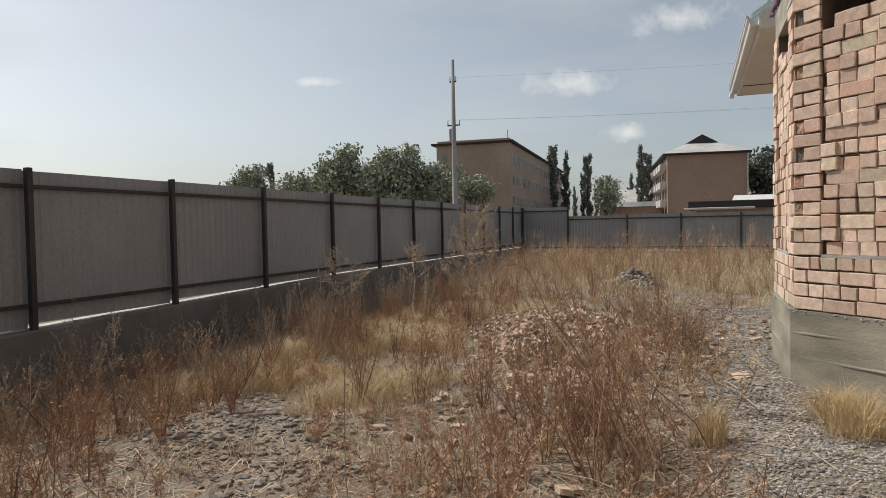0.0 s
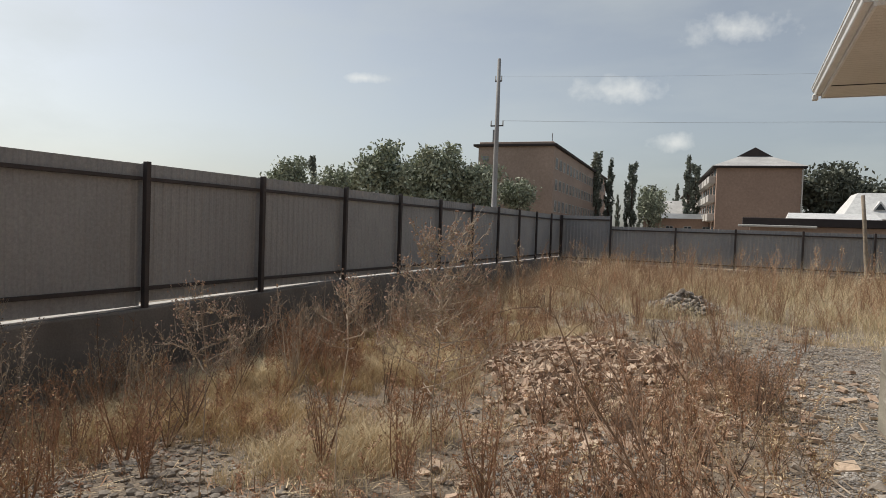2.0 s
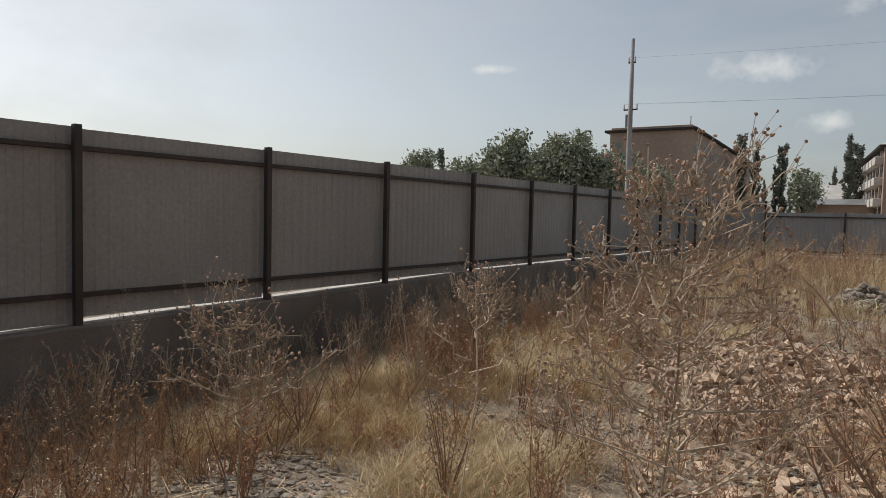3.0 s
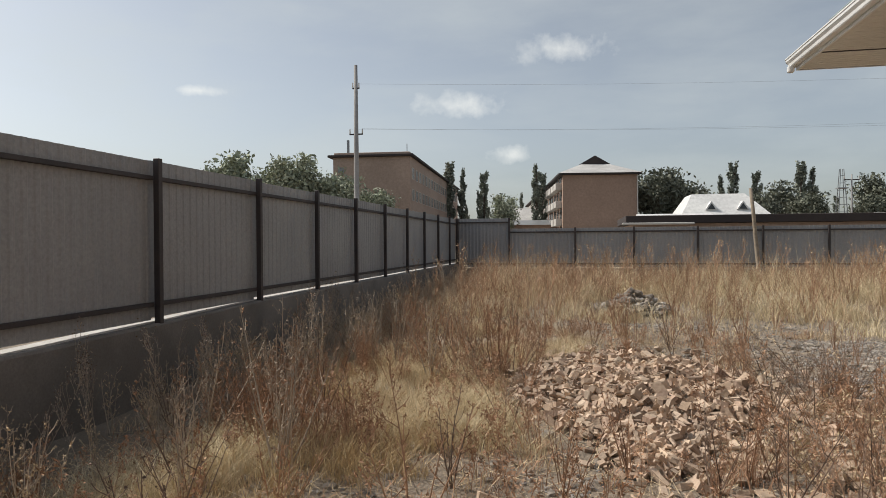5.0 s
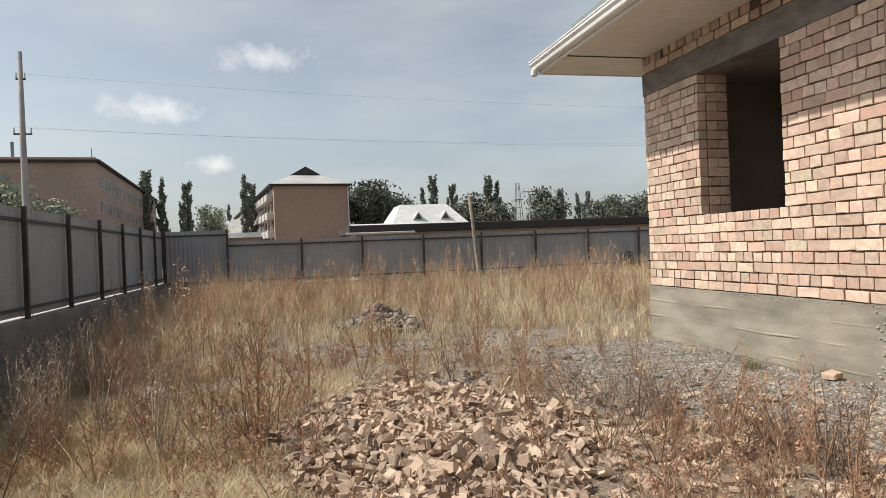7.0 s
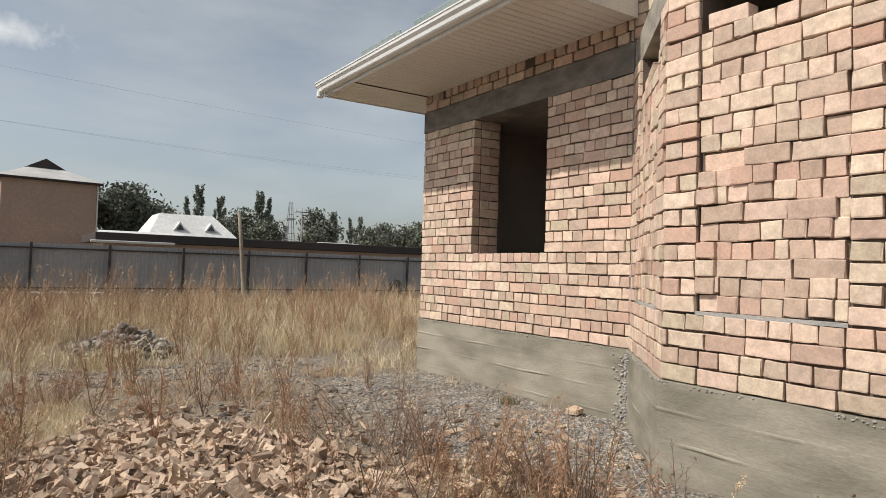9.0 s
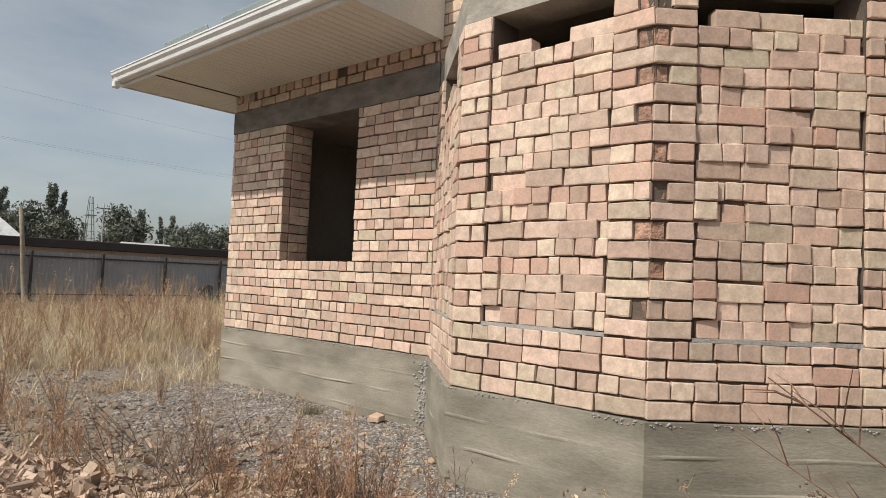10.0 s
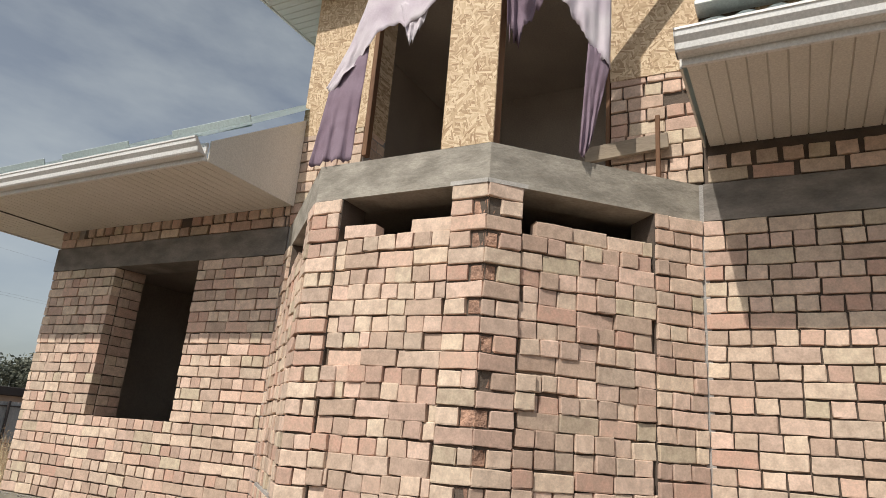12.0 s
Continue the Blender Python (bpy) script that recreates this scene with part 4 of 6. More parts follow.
def tree(kind, h, r, leaf, leaves, label, mat):
    """A tree at the origin: tapered trunk with limbs, and a crown of clumped leaves with gaps."""
    ob = thing("tree", label, "tree", group="trees beyond the fence")
    lean = rng.normal(0, 0.02, 2)
    trunk = [(lean[0] * z, lean[1] * z, z) for z in np.linspace(-0.5, h * 0.9, 6)]
    verts, faces = tube_arrays(trunk, np.linspace(h * 0.022, h * 0.004, 6), 7)
    clumps = []
    limbs = 26 if kind == "poplar" else 24
    for k in range(limbs):
        a = rng.uniform(0, 2 * math.pi)
        if kind == "poplar":
            z0 = h * rng.uniform(0.10, 0.85)
            out = r * (0.55 + 0.45 * math.sin(math.pi * min(1, (z0 / h) * 1.05))) * rng.uniform(0.4, 1.0)
            end = (out * math.cos(a), out * math.sin(a), min(h, z0 + h * 0.16))
        else:
            z0 = h * rng.uniform(0.18, 0.6)
            el = rng.uniform(0.15, 1.3)
            reach = rng.uniform(0.5, 1.0)
            end = (r * reach * math.cos(el) * math.cos(a), r * reach * math.cos(el) * math.sin(a), min(h, z0 + (h - z0) * reach * (0.35 + 0.65 * math.sin(el))))
        start = (lean[0] * z0, lean[1] * z0, z0)
        v, f = tube_arrays([start, tuple((s + e) / 2 + rng.normal(0, 0.1) for s, e in zip(start, end)), end], [h * 0.007, h * 0.004, h * 0.0015], 4)
        o = len(verts)
        verts += v
        faces += [tuple(i + o for i in q) for q in f]
        for s in (0.55, 0.8, 1.0):
            clumps.append((np.array(start) * (1 - s) + np.array(end) * s, (0.16 if kind == "poplar" else 0.22) * r * rng.uniform(0.6, 1.3)))
    mesh_object("trunk", verts, faces, BARK, ob, smooth=True)
    weight = np.array([c[1] ** 2 for c in clumps])
    pick = rng.choice(len(clumps), leaves, p=weight / weight.sum())
    centre = np.array([clumps[i][0] for i in pick])
    spread = np.array([clumps[i][1] for i in pick])[:, None]
    pts = centre + rng.normal(size=(leaves, 3)) * spread * np.array([1, 1, 2.4 if kind == "poplar" else 0.85]) * 0.8
    pts = pts[(pts[:, 2] > h * 0.06) & (pts[:, 2] < h * 1.04)]
    leaf_mesh("crown", pts, leaf, mat, ob)
    return ob


broad = [tree("broad", 10, 3.1, 0.26, 4200, "broad grey-green tree with an uneven crown", LEAF_GREY) for _ in range(3)]
darker = [tree("broad", 10, 4.0, 0.30, 3800, "broad dark green tree behind low houses", LEAF_DARK) for _ in range(2)]
slim = [tree("poplar", 14, 0.92, 0.24, 3000, "slim upright grey-green poplar", LEAF_POPLAR) for _ in range(3)]


def plant_tree(proto, x, y, h, base_h, turn):
    s = h / base_h
    m = Matrix.Translation((x, y, 0)) @ Matrix.Rotation(turn, 4, "Z")
    c = copy_thing(proto, m)
    c.scale = (s, s, s)
    return c


TREES = [(0, -59.5, 75, 10.8), (2, -62.5, 77, 9.0), (1, -50.5, 75, 10.2), (2, -54.5, 79, 8.5), (0, -44.4, 75, 12.8), (1, -41.0, 76, 11.2), (2, -37.4, 75, 11.4), (0, -35.2, 74, 12.0), (1, -31.8, 76, 10.8), (2, -29.5, 75, 9.2), (1, -27.5, 82, 9.0), (0, -33.5, 79, 9.5), (0, -14, 112, 9.5), (2, -15, 128, 8.0)]
for k, (v, x, y, h) in enumerate(TREES):
    plant_tree(broad[v], x, y, h, 10, k * 1.7)
for k, (v, x, y, h) in enumerate(((0, 12.6, 122, 13.4), (1, 16.3, 125, 14.2), (0, 18.6, 128, 12.0), (1, 25.0, 104, 8.2), (0, 21.5, 100, 7.0), (1, 31.5, 118, 10.8), (0, 34.5, 112, 8.6), (1, 46, 116, 11.6), (0, 51.5, 105, 8.0), (1, 57, 112, 9.6), (0, 62, 110, 9.0), (1, 39.5, 104, 7.6), (0, 68, 118, 10.5), (1, 78, 120, 9.5), (0, 90, 122, 10), (1, 104, 120, 9), (0, 120, 124, 10))):
    plant_tree(darker[v], x, y, h, 10, k * 2.1)
for k, (x, y, h) in enumerate(((-27, 132, 17.2), (-25, 135, 16.5), (-19.6, 130, 15.2), (-20.9, 133, 11.5), (-9.2, 128, 16.2), (-8.3, 131, 15.0), (27, 130, 15.4), (25.2, 132, 13.5), (31.2, 130, 13.9), (38.8, 130, 15.2), (40.6, 130, 14.4), (42.2, 134, 11.5), (54.6, 130, 12.3), (58.5, 130, 11.6), (64, 136, 12.5), (-95, 130, 17), (-82, 130, 15.5), (12.9, 132, 13))):
    plant_tree(slim[k % 3], x, y, h, 14, k * 0.9)
for k in range(34):
    x = -34 + k * 3.3 + rng.normal(0, 1.0)
    if not -8 < x < 12:
        plant_tree(slim[k % 3], x * 2.1, 255 + rng.normal(0, 6), 17 + rng.normal(0, 3), 14, k)
for proto in (*broad, *darker, *slim):
    for o in (*proto.children, proto):
        bpy.data.objects.remove(o)

# ---- dry weeds, grass, stones
veg = np.random.default_rng(5)
STRAW = material("bleached_straw", (0.60, 0.485, 0.325), (0.49, 0.38, 0.24), 0.8, grain=20, patch=0.8, bump=0, vary=0.35)
STRAW_PALE = material("pale_yellow_grass", (0.72, 0.62, 0.42), (0.62, 0.50, 0.32), 0.8, grain=20, patch=0.9, bump=0, vary=0.3)
RUSSET = material("russet_dry_weed", (0.45, 0.27, 0.165), (0.33, 0.195, 0.12), 0.85, grain=20, patch=0.8, bump=0, vary=0.4)
TWIG = material("brown_dead_twig", (0.40, 0.25, 0.16), (0.29, 0.175, 0.11), 0.9, grain=40, patch=1.0, bump=0.2, vary=0.35)
TWIG_GREY = material("grey_dead_stalk", (0.48, 0.40, 0.315), (0.36, 0.295, 0.23), 0.9, grain=40, patch=1.0, bump=0.2, vary=0.3)
SEED_DARK = material("dark_thistle_head", (0.21, 0.15, 0.11), (0.15, 0.105, 0.075), 0.95, grain=60, patch=9, bump=0.5, vary=0.3)
# lighter copy of the russet: sun shining through the blades is in the colour
FIELD_RUSSET = material("pale_russet_grass", (0.56, 0.40, 0.27), (0.45, 0.305, 0.20), 0.85, grain=20, patch=0.8, bump=0, vary=0.35)
GOLD = material("golden_dry_grass", (0.58, 0.44, 0.245), (0.49, 0.365, 0.20), 0.8, grain=20, patch=0.9, bump=0, vary=0.3)
STALK = material("red_brown_stalk", (0.30, 0.19, 0.12), (0.22, 0.14, 0.088), 0.8, grain=40, patch=1.0, bump=0.2, vary=0.3)
TWIG_DARK = material("dark_dead_stem", (0.23, 0.165, 0.125), (0.16, 0.115, 0.088), 0.9, grain=40, patch=1.0, bump=0.2, vary=0.35)
TWIG_RED = material("pinkish_dry_burr", (0.46, 0.33, 0.26), (0.34, 0.235, 0.18), 0.95, grain=60, patch=9, bump=0.3, vary=0.3)
GREENISH = material("dull_green_weed", (0.16, 0.155, 0.07), (0.20, 0.17, 0.085), 0.8, grain=20, patch=1.0, bump=0, vary=0.3)


def raw_mesh(name, verts, tris, mat):
    me = bpy.data.meshes.new(name)
    nv, nt = len(verts), len(tris)
    me.vertices.add(nv)
    me.vertices.foreach_set("co", np.asarray(verts, dtype=np.float32).ravel())
    me.loops.add(3 * nt)
    me.loops.foreach_set("vertex_index", np.asarray(tris, dtype=np.int32).ravel())
    me.polygons.add(nt)
    me.polygons.foreach_set("loop_start", np.arange(0, 3 * nt, 3, dtype=np.int32))
    me.polygons.foreach_set("use_smooth", np.zeros(nt, dtype=bool))
    me.materials.append(mat)
    me.update(calc_edges=True)
    return new(name, me)


def ground_many(xy):
    return np.array([ground_z(x, y) for x, y in xy])


def blades(base, height, width, lean, bend, seed):
    """Narrow bent blades: a quad and a tip triangle each."""
    r = np.random.default_rng(seed)
    n = len(base)
    a = r.uniform(0, 2 * math.pi, n)
    side = np.stack([np.cos(a), np.sin(a), np.zeros(n)], 1) * (width / 2)[:, None]
    b = r.uniform(0, 2 * math.pi, n)
    away = np.stack([np.cos(b), np.sin(b), np.zeros(n)], 1)
    up = np.array([0, 0, 1.0])
    mid = base + away * (height * lean * 0.5)[:, None] + up * (height * 0.55)[:, None]
    tip = base + away * (height * (lean + bend))[:, None] + up * height[:, None]
    verts = np.stack([base - side, base + side, mid + side * 0.8, mid - side * 0.8, tip], 1).reshape(-1, 3)
    o = (np.arange(n) * 5)[:, None]
    tris = np.concatenate([o + np.array([0, 1, 2]), o + np.array([0, 2, 3]), o + np.array([3, 2, 4])])
    return verts, tris


class Sheaf:
    """Gathers triangles of many plants into one object."""

    def __init__(self):
        self.verts, self.tris, self.count = [], [], 0

    def add(self, verts, tris):
        self.verts.append(np.asarray(verts))
        self.tris.append(np.asarray(tris) + self.count)
        self.count += len(verts)

    def place(self, proto, x, y, z, turn, size, tilt=(0.0, 0.0)):
        v, t = proto
        c, s = math.cos(turn), math.sin(turn)
        w = v * size
        w = np.stack([w[:, 0] * c - w[:, 1] * s + tilt[0] * w[:, 2], w[:, 0] * s + w[:, 1] * c + tilt[1] * w[:, 2], w[:, 2]], 1)
        self.add(w + np.array([x, y, z]), t)

    def build(self, name, mat, label, category):
        return tagged(raw_mesh(name, np.concatenate(self.verts), np.concatenate(self.tris), mat), label, category, kind="stuff")


def to_tris(verts, faces):
    tris = []
    for f in faces:
        for k in range(1, len(f) - 1):
            tris.append((f[0], f[k], f[k + 1]))
    return np.array([tuple(v) for v in verts]), np.array(tris)


def weed(seed, h, limbs, spread, thick, leaf, curl=0.25, heads=0):
    """A branching dead weed: stem, limbs and twigs as tapered tubes, shrivelled leaves as small bent bits. Returns wood, leaf and head triangles."""
    r = random.Random(seed)
    wood, bits, balls = Sheaf(), Sheaf(), Sheaf()

    def limb(p, d, length, radius, depth):
        pts, q, e = [p], p.copy(), d.copy()
        steps = 4
        for k in range(steps):
            e = (e + Vector((r.gauss(0, curl), r.gauss(0, curl), r.gauss(0.06, curl * 0.6))) * 0.35).normalized()
            q = q + e * (length / steps)
            pts.append(q.copy())
        wood.add(*to_tris(*tube_arrays(pts, [radius * (1 - 0.75 * k / steps) for k in range(steps + 1)], 3)))
        for k in range(leaf):
            s = r.uniform(0.25, 1.0) * steps
            i = min(int(s), steps - 1)
            c = pts[i].lerp(pts[i + 1], s - i)
            u = Vector((r.gauss(0, 1), r.gauss(0, 1), r.gauss(0, 1))).normalized()
            w = u.orthogonal().normalized()
            size = r.uniform(0.006, 0.017)
            bits.add(np.array([tuple(c), tuple(c + u * size + w * size * 0.35), tuple(c + u * size * 1.9), tuple(c + u * size - w * size * 0.35)]), np.array([(0, 1, 2), (0, 2, 3)]))
        if heads and depth > 0:
            for k in range(heads):
                c = pts[-1] if k == 0 else pts[-1 - k % 3].lerp(pts[-2], r.random())
                s = r.uniform(0.004, 0.0075)
                bm = bmesh.new()
                bmesh.ops.create_icosphere(bm, subdivisions=1, radius=s)
                vs = np.array([tuple(c + v.co * (1 + r.uniform(-0.35, 0.5))) for v in bm.verts])
                fs = np.array([[v.index for v in f.verts] for f in bm.faces])
                bm.free()
                balls.add(vs, fs)
        return pts

    main = limb(Vector((0, 0, -0.03)), Vector((r.gauss(0, 0.08), r.gauss(0, 0.08), 1)).normalized(), h, thick, 0)
    for k in range(limbs):
        s = r.uniform(0.12, 0.97) * 4
        i = min(int(s), 3)
        p = main[i].lerp(main[i + 1], s - i)
        a = r.uniform(0, 2 * math.pi)
        d = Vector((math.cos(a) * spread, math.sin(a) * spread, 1.0)).normalized()
        sub = limb(p, d, h * r.uniform(0.22, 0.5) * (1.15 - 0.5 * s / 4), thick * 0.55, 1)
        for j in range(2):
            a += r.uniform(0.6, 2.4)
            limb(sub[2 + j], Vector((math.cos(a) * spread, math.sin(a) * spread, 0.9)).normalized(), h * r.uniform(0.08, 0.2), thick * 0.35, 2)
    done = []
    for s in (wood, bits, balls):
        done.append((np.concatenate(s.verts), np.concatenate(s.tris)) if s.verts else None)
    return done


def budded(seed, h, stems, fan, thick, buds=1.0):
    """A dead weed of several stiff stems from one root, each set with short upturned twigs and shrivelled buds. Returns wood and bud triangles."""
    r = random.Random(seed)
    wood, bits = Sheaf(), Sheaf()

    def bud(c, size):
        u = Vector((r.gauss(0, 1), r.gauss(0, 1), r.gauss(0.5, 1))).normalized() * size
        w = u.orthogonal().normalized() * size * 0.55
        q = u.cross(w).normalized() * size * 0.5
        pts = [c - u * 0.4, c + w, c + q, c - w, c + u]
        bits.add(np.array([tuple(v) for v in pts]), np.array([(0, 1, 2), (0, 2, 3), (4, 2, 1), (4, 3, 2)]))

    for k in range(stems):
        a = 6.28 * (k + r.random()) / stems
        lean = fan * r.uniform(0.15, 1.0)
        d = Vector((math.cos(a) * lean, math.sin(a) * lean, 1)).normalized()
        length = h * r.uniform(0.55, 1.0)
        pts, q = [Vector((r.gauss(0, 0.012), r.gauss(0, 0.012), -0.02))], None
        for j in range(6):
            d = (d + Vector((r.gauss(0, 0.06), r.gauss(0, 0.06), 0.05))).normalized()
            pts.append(pts[-1] + d * length / 6)
        wood.add(*to_tris(*tube_arrays(pts, [thick * (1 - 0.75 * j / 6) for j in range(7)], 4)))
        n = r.randint(8, 14)
        for j in range(n):
            q = 6 * (0.22 + 0.76 * (j + r.random()) / n)
            i = min(int(q), 5)
            c = pts[i].lerp(pts[i + 1], q - i)
            b = j * 2.4 + r.gauss(0, 0.5)
            reach = length * r.uniform(0.05, 0.20) * (1.25 - 0.13 * q)
            end = c + Vector((math.cos(b) * 0.75, math.sin(b) * 0.75, r.uniform(0.5, 1.1))) * reach
            mid = c.lerp(end, 0.5) + Vector((math.cos(b), math.sin(b), 0)) * reach * 0.12
            wood.add(*to_tris(*tube_arrays([c, mid, end], [thick * 0.42, thick * 0.34, thick * 0.22], 3)))
            for m in range(int(r.uniform(2, 6) * buds)):
                f = r.uniform(0.15, 1.0)
                bud((c.lerp(mid, f * 2) if f < 0.5 else mid.lerp(end, f * 2 - 1)) + Vector((r.gauss(0, 0.004), r.gauss(0, 0.004), r.gauss(0, 0.004))), r.uniform(0.004, 0.0105))
    return [(np.concatenate(wood.verts), np.concatenate(wood.tris)), (np.concatenate(bits.verts), np.concatenate(bits.tris)), None]


def in_house(x, y):
    if y > Y_FAR + 0.1:
        return False
    edge = XW
    if Y_CD < y < Y_A:
        edge = max(XB, XB + (XW - XB) * max((y - Y_AB) / (Y_A - Y_AB), (Y_BC - y) / (Y_BC - Y_CD)))
    return x > edge - 0.05


PILE = (-1.42, 4.25, 0.92, 1.75)  # rubble heap: middle and half axes
PILE_2 = (-0.85, 10.9, 0.75, 0.9)


def in_pile(x, y, p, grow=1.0):
    return ((x - p[0]) / p[2]) ** 2 + ((y - p[1]) / p[3]) ** 2 < grow


def bare(x, y):
    """How bare the ground is of growth, 0 to 1."""
    b = smooth(0.15, 0.75, x + 0.6 * smooth(2.9, 4.6, y) + 0.25 * noise.noise((x, y * 0.7, 4))) * (1 - smooth(6.8, 8.6, y)) * 0.95
    b = max(b, 0.86 * (1 - smooth(0.3, 1.3, math.hypot((x + 2.5) / 1.0, (y + 0.35) / 0.75) + 0.6 * noise.noise((x * 2, y * 2, 7)))))
    b = max(b, 0.85 * (1 - smooth(0.5, 1.1, abs(y - 8.8 - 0.25 * x) / 0.9)) * smooth(-2.6, -1.2, x))
    b = max(b, 0.9 * (1 - smooth(0.6, 1.2, math.hypot((x + 0.75) / 0.65, (y - 1.3) / 1.1))))
    b = max(b, 0.8 * smooth(0.25, 0.5, noise.noise((x * 0.8 + 11, y * 0.8, 2))))
    return b


def scatter(n, x0, x1, y0, y1, keep, seed):
    r = np.random.default_rng(seed)
    out = []
    tries = 0
    while len(out) < n and tries < 30 * n:
        tries += 1
        x, y = r.uniform(x0, x1), r.uniform(y0, y1)
        if not in_house(x, y) and r.random() < keep(x, y):
            out.append((x, y))
    return np.array(out)


def near_keep(x, y):
    if in_pile(x, y, PILE):
        return 0.03
    return (1 - bare(x, y)) * (0.15 + 0.85 * smooth(-5.1, -4.1, x)) * (1 - 0.6 * smooth(5.6, 6.6, y) * smooth(-2.8, -1.6, x)) * (0.22 + 0.78 * smooth(-0.15, 0.3, noise.noise((x * 0.95, y * 0.95, 21))))


def clumps(name, mat, label, spots, per, radius, h0, h1, width, seed, lean=0.35, bend=0.35):
    r = np.random.default_rng(seed)
    n = len(spots)
    each = r.integers(per // 2, per * 3 // 2, n)
    idx = np.repeat(np.arange(n), each)
    rad = radius * np.repeat(r.uniform(0.5, 1.4, n), each)
    ang = r.uniform(0, 2 * math.pi, len(idx))
    off = np.sqrt(r.uniform(0, 1, len(idx))) * rad
    xy = spots[idx] + np.stack([np.cos(ang) * off, np.sin(ang) * off], 1)
    z = ground_many(spots)[idx] - 0.01
    size = np.repeat(r.uniform(0.6, 1.25, n), each)
    h = r.uniform(h0, h1, len(idx)) * size
    v, t = blades(np.stack([xy[:, 0], xy[:, 1], z], 1), h, r.uniform(0.6, 1.4, len(idx)) * width, r.uniform(0, lean * 2, len(idx)), r.uniform(0, bend * 2, len(idx)), seed)
    return tagged(raw_mesh(name, v, t, mat), label, "grass", kind="stuff")


clumps("dry_grass", STRAW, "short dry straw-coloured grass over the yard", scatter(800, -5.4, 1.9, -5.5, 8.2, near_keep, 31), 30, 0.12, 0.04, 0.17, 0.0040, 32, 0.5, 0.45)
clumps("dry_grass", STRAW_PALE, "pale yellow grass tufts among the weeds", scatter(760, -4.7, -1.7, -1.2, 8.0, lambda x, y: near_keep(x, y) * smooth(-0.6, 0.8, y) * smooth(-5.0, -3.8, x) * smooth(-0.1, 0.2, noise.noise((x * 0.8 + 3, y * 0.8, 9))), 33), 90, 0.13, 0.05, 0.21, 0.0028, 34, 0.4, 0.45)
clumps("dry_grass", RUSSET, "russet withered grass over the yard", scatter(900, -5.4, 1.5, -5.5, 8.2, near_keep, 35), 20, 0.14, 0.04, 0.18, 0.0046, 36, 0.6, 0.5)


clumps("dry_grass", GOLD, "golden dry grass in a band before the fence", scatter(260, -4.5, -2.4, -1.0, 6.5, lambda x, y: (0 if in_pile(x, y, PILE) else 1) * (1 - bare(x, y)) * smooth(-0.9, 0.9, y - 0.5 * (x + 3.4)) * smooth(-4.6, -4.0, x) * smooth(-2.2, -2.9, x) * smooth(-0.15, 0.2, noise.noise((x * 1.1, y * 0.9, 40))), 37), 110, 0.14, 0.05, 0.20, 0.0027, 38, 0.4, 0.45)


def far_keep(x, y):
    return (1 - bare(x, y)) * (0 if in_pile(x, y, PILE_2, 1.5) else 1) * (0.35 + 0.65 * smooth(7.5, 12, y)) * (0.3 + 0.7 * smooth(-0.25, 0.2, noise.noise((x * 0.7, y * 0.5, 31))))


clumps("field_grass", STRAW_PALE, "tall dry straw-coloured grass at the back of the yard", scatter(2100, -5.3, 9.5, 7.6, 19.9, far_keep, 41), 34, 0.28, 0.12, 0.42, 0.0055, 42, 0.45, 0.45)
clumps("field_grass", FIELD_RUSSET, "tall russet grass at the back of the yard", scatter(1100, -5.2, 8.5, 9.5, 19.9, lambda x, y: far_keep(x, y) * (0.25 + 0.75 * smooth(0.5, -2.5, x)), 43), 20, 0.24, 0.22, 0.64, 0.0055, 44, 0.35, 0.35)
clumps("field_grass", STRAW_PALE, "tall pale seeding grass at the back of the yard", scatter(500, -4.5, 9.0, 12, 19.9, far_keep, 45), 9, 0.2, 0.4, 0.95, 0.0055, 46, 0.2, 0.25)
clumps("yard_tuft", GOLD, "yellow grass tuft beside the gravel", np.array([(0.50, 0.14), (0.52, 0.20), (0.46, 0.08)]), 190, 0.08, 0.10, 0.38, 0.0026, 47, 0.16, 0.22)
clumps("plinth_grass", GOLD, "bushy yellow grass against the concrete plinth", np.array([(1.30 + 0.16 * math.cos(k * 2.4) * (k % 3) * 0.6, 0.62 + 0.26 * math.sin(k * 2.4) * (k % 4) * 0.4) for k in range(16)]), 190, 0.17, 0.04, 0.26, 0.0024, 48, 0.5, 0.55)
clumps("plinth_grass", GREENISH, "small greyish green tuft in the gravel by the wall", np.array([(1.72, 5.35), (1.78, 5.28), (1.68, 5.25)]), 60, 0.08, 0.06, 0.2, 0.004, 49)
# fallen straw lying flat
r_lit = np.random.default_rng(51)
spots = scatter(15000, -5.3, 1.9, -5.5, 9.5, lambda x, y: 1 - 0.75 * bare(x, y), 52)
zz = ground_many(spots)
ang = r_lit.uniform(0, 2 * math.pi, len(spots))
ln, wd = r_lit.uniform(0.02, 0.13, len(spots)), r_lit.uniform(0.0012, 0.0028, len(spots))
u = np.stack([np.cos(ang), np.sin(ang), r_lit.normal(0, 0.12, len(spots))], 1) * ln[:, None]
w = np.stack([-np.sin(ang), np.cos(ang), np.zeros(len(spots))], 1) * wd[:, None]
c = np.stack([spots[:, 0], spots[:, 1], zz + r_lit.uniform(0.006, 0.03, len(spots))], 1)
v = np.stack([c - u - w, c + u - w, c + u + w, c - u + w], 1).reshape(-1, 3)
o = (np.arange(len(spots)) * 4)[:, None]
tagged(raw_mesh("fallen_straw", v, np.concatenate([o + np.array([0, 1, 2]), o + np.array([0, 2, 3])]), STRAW), "broken straw lying over the bare earth", "straw", kind="stuff")

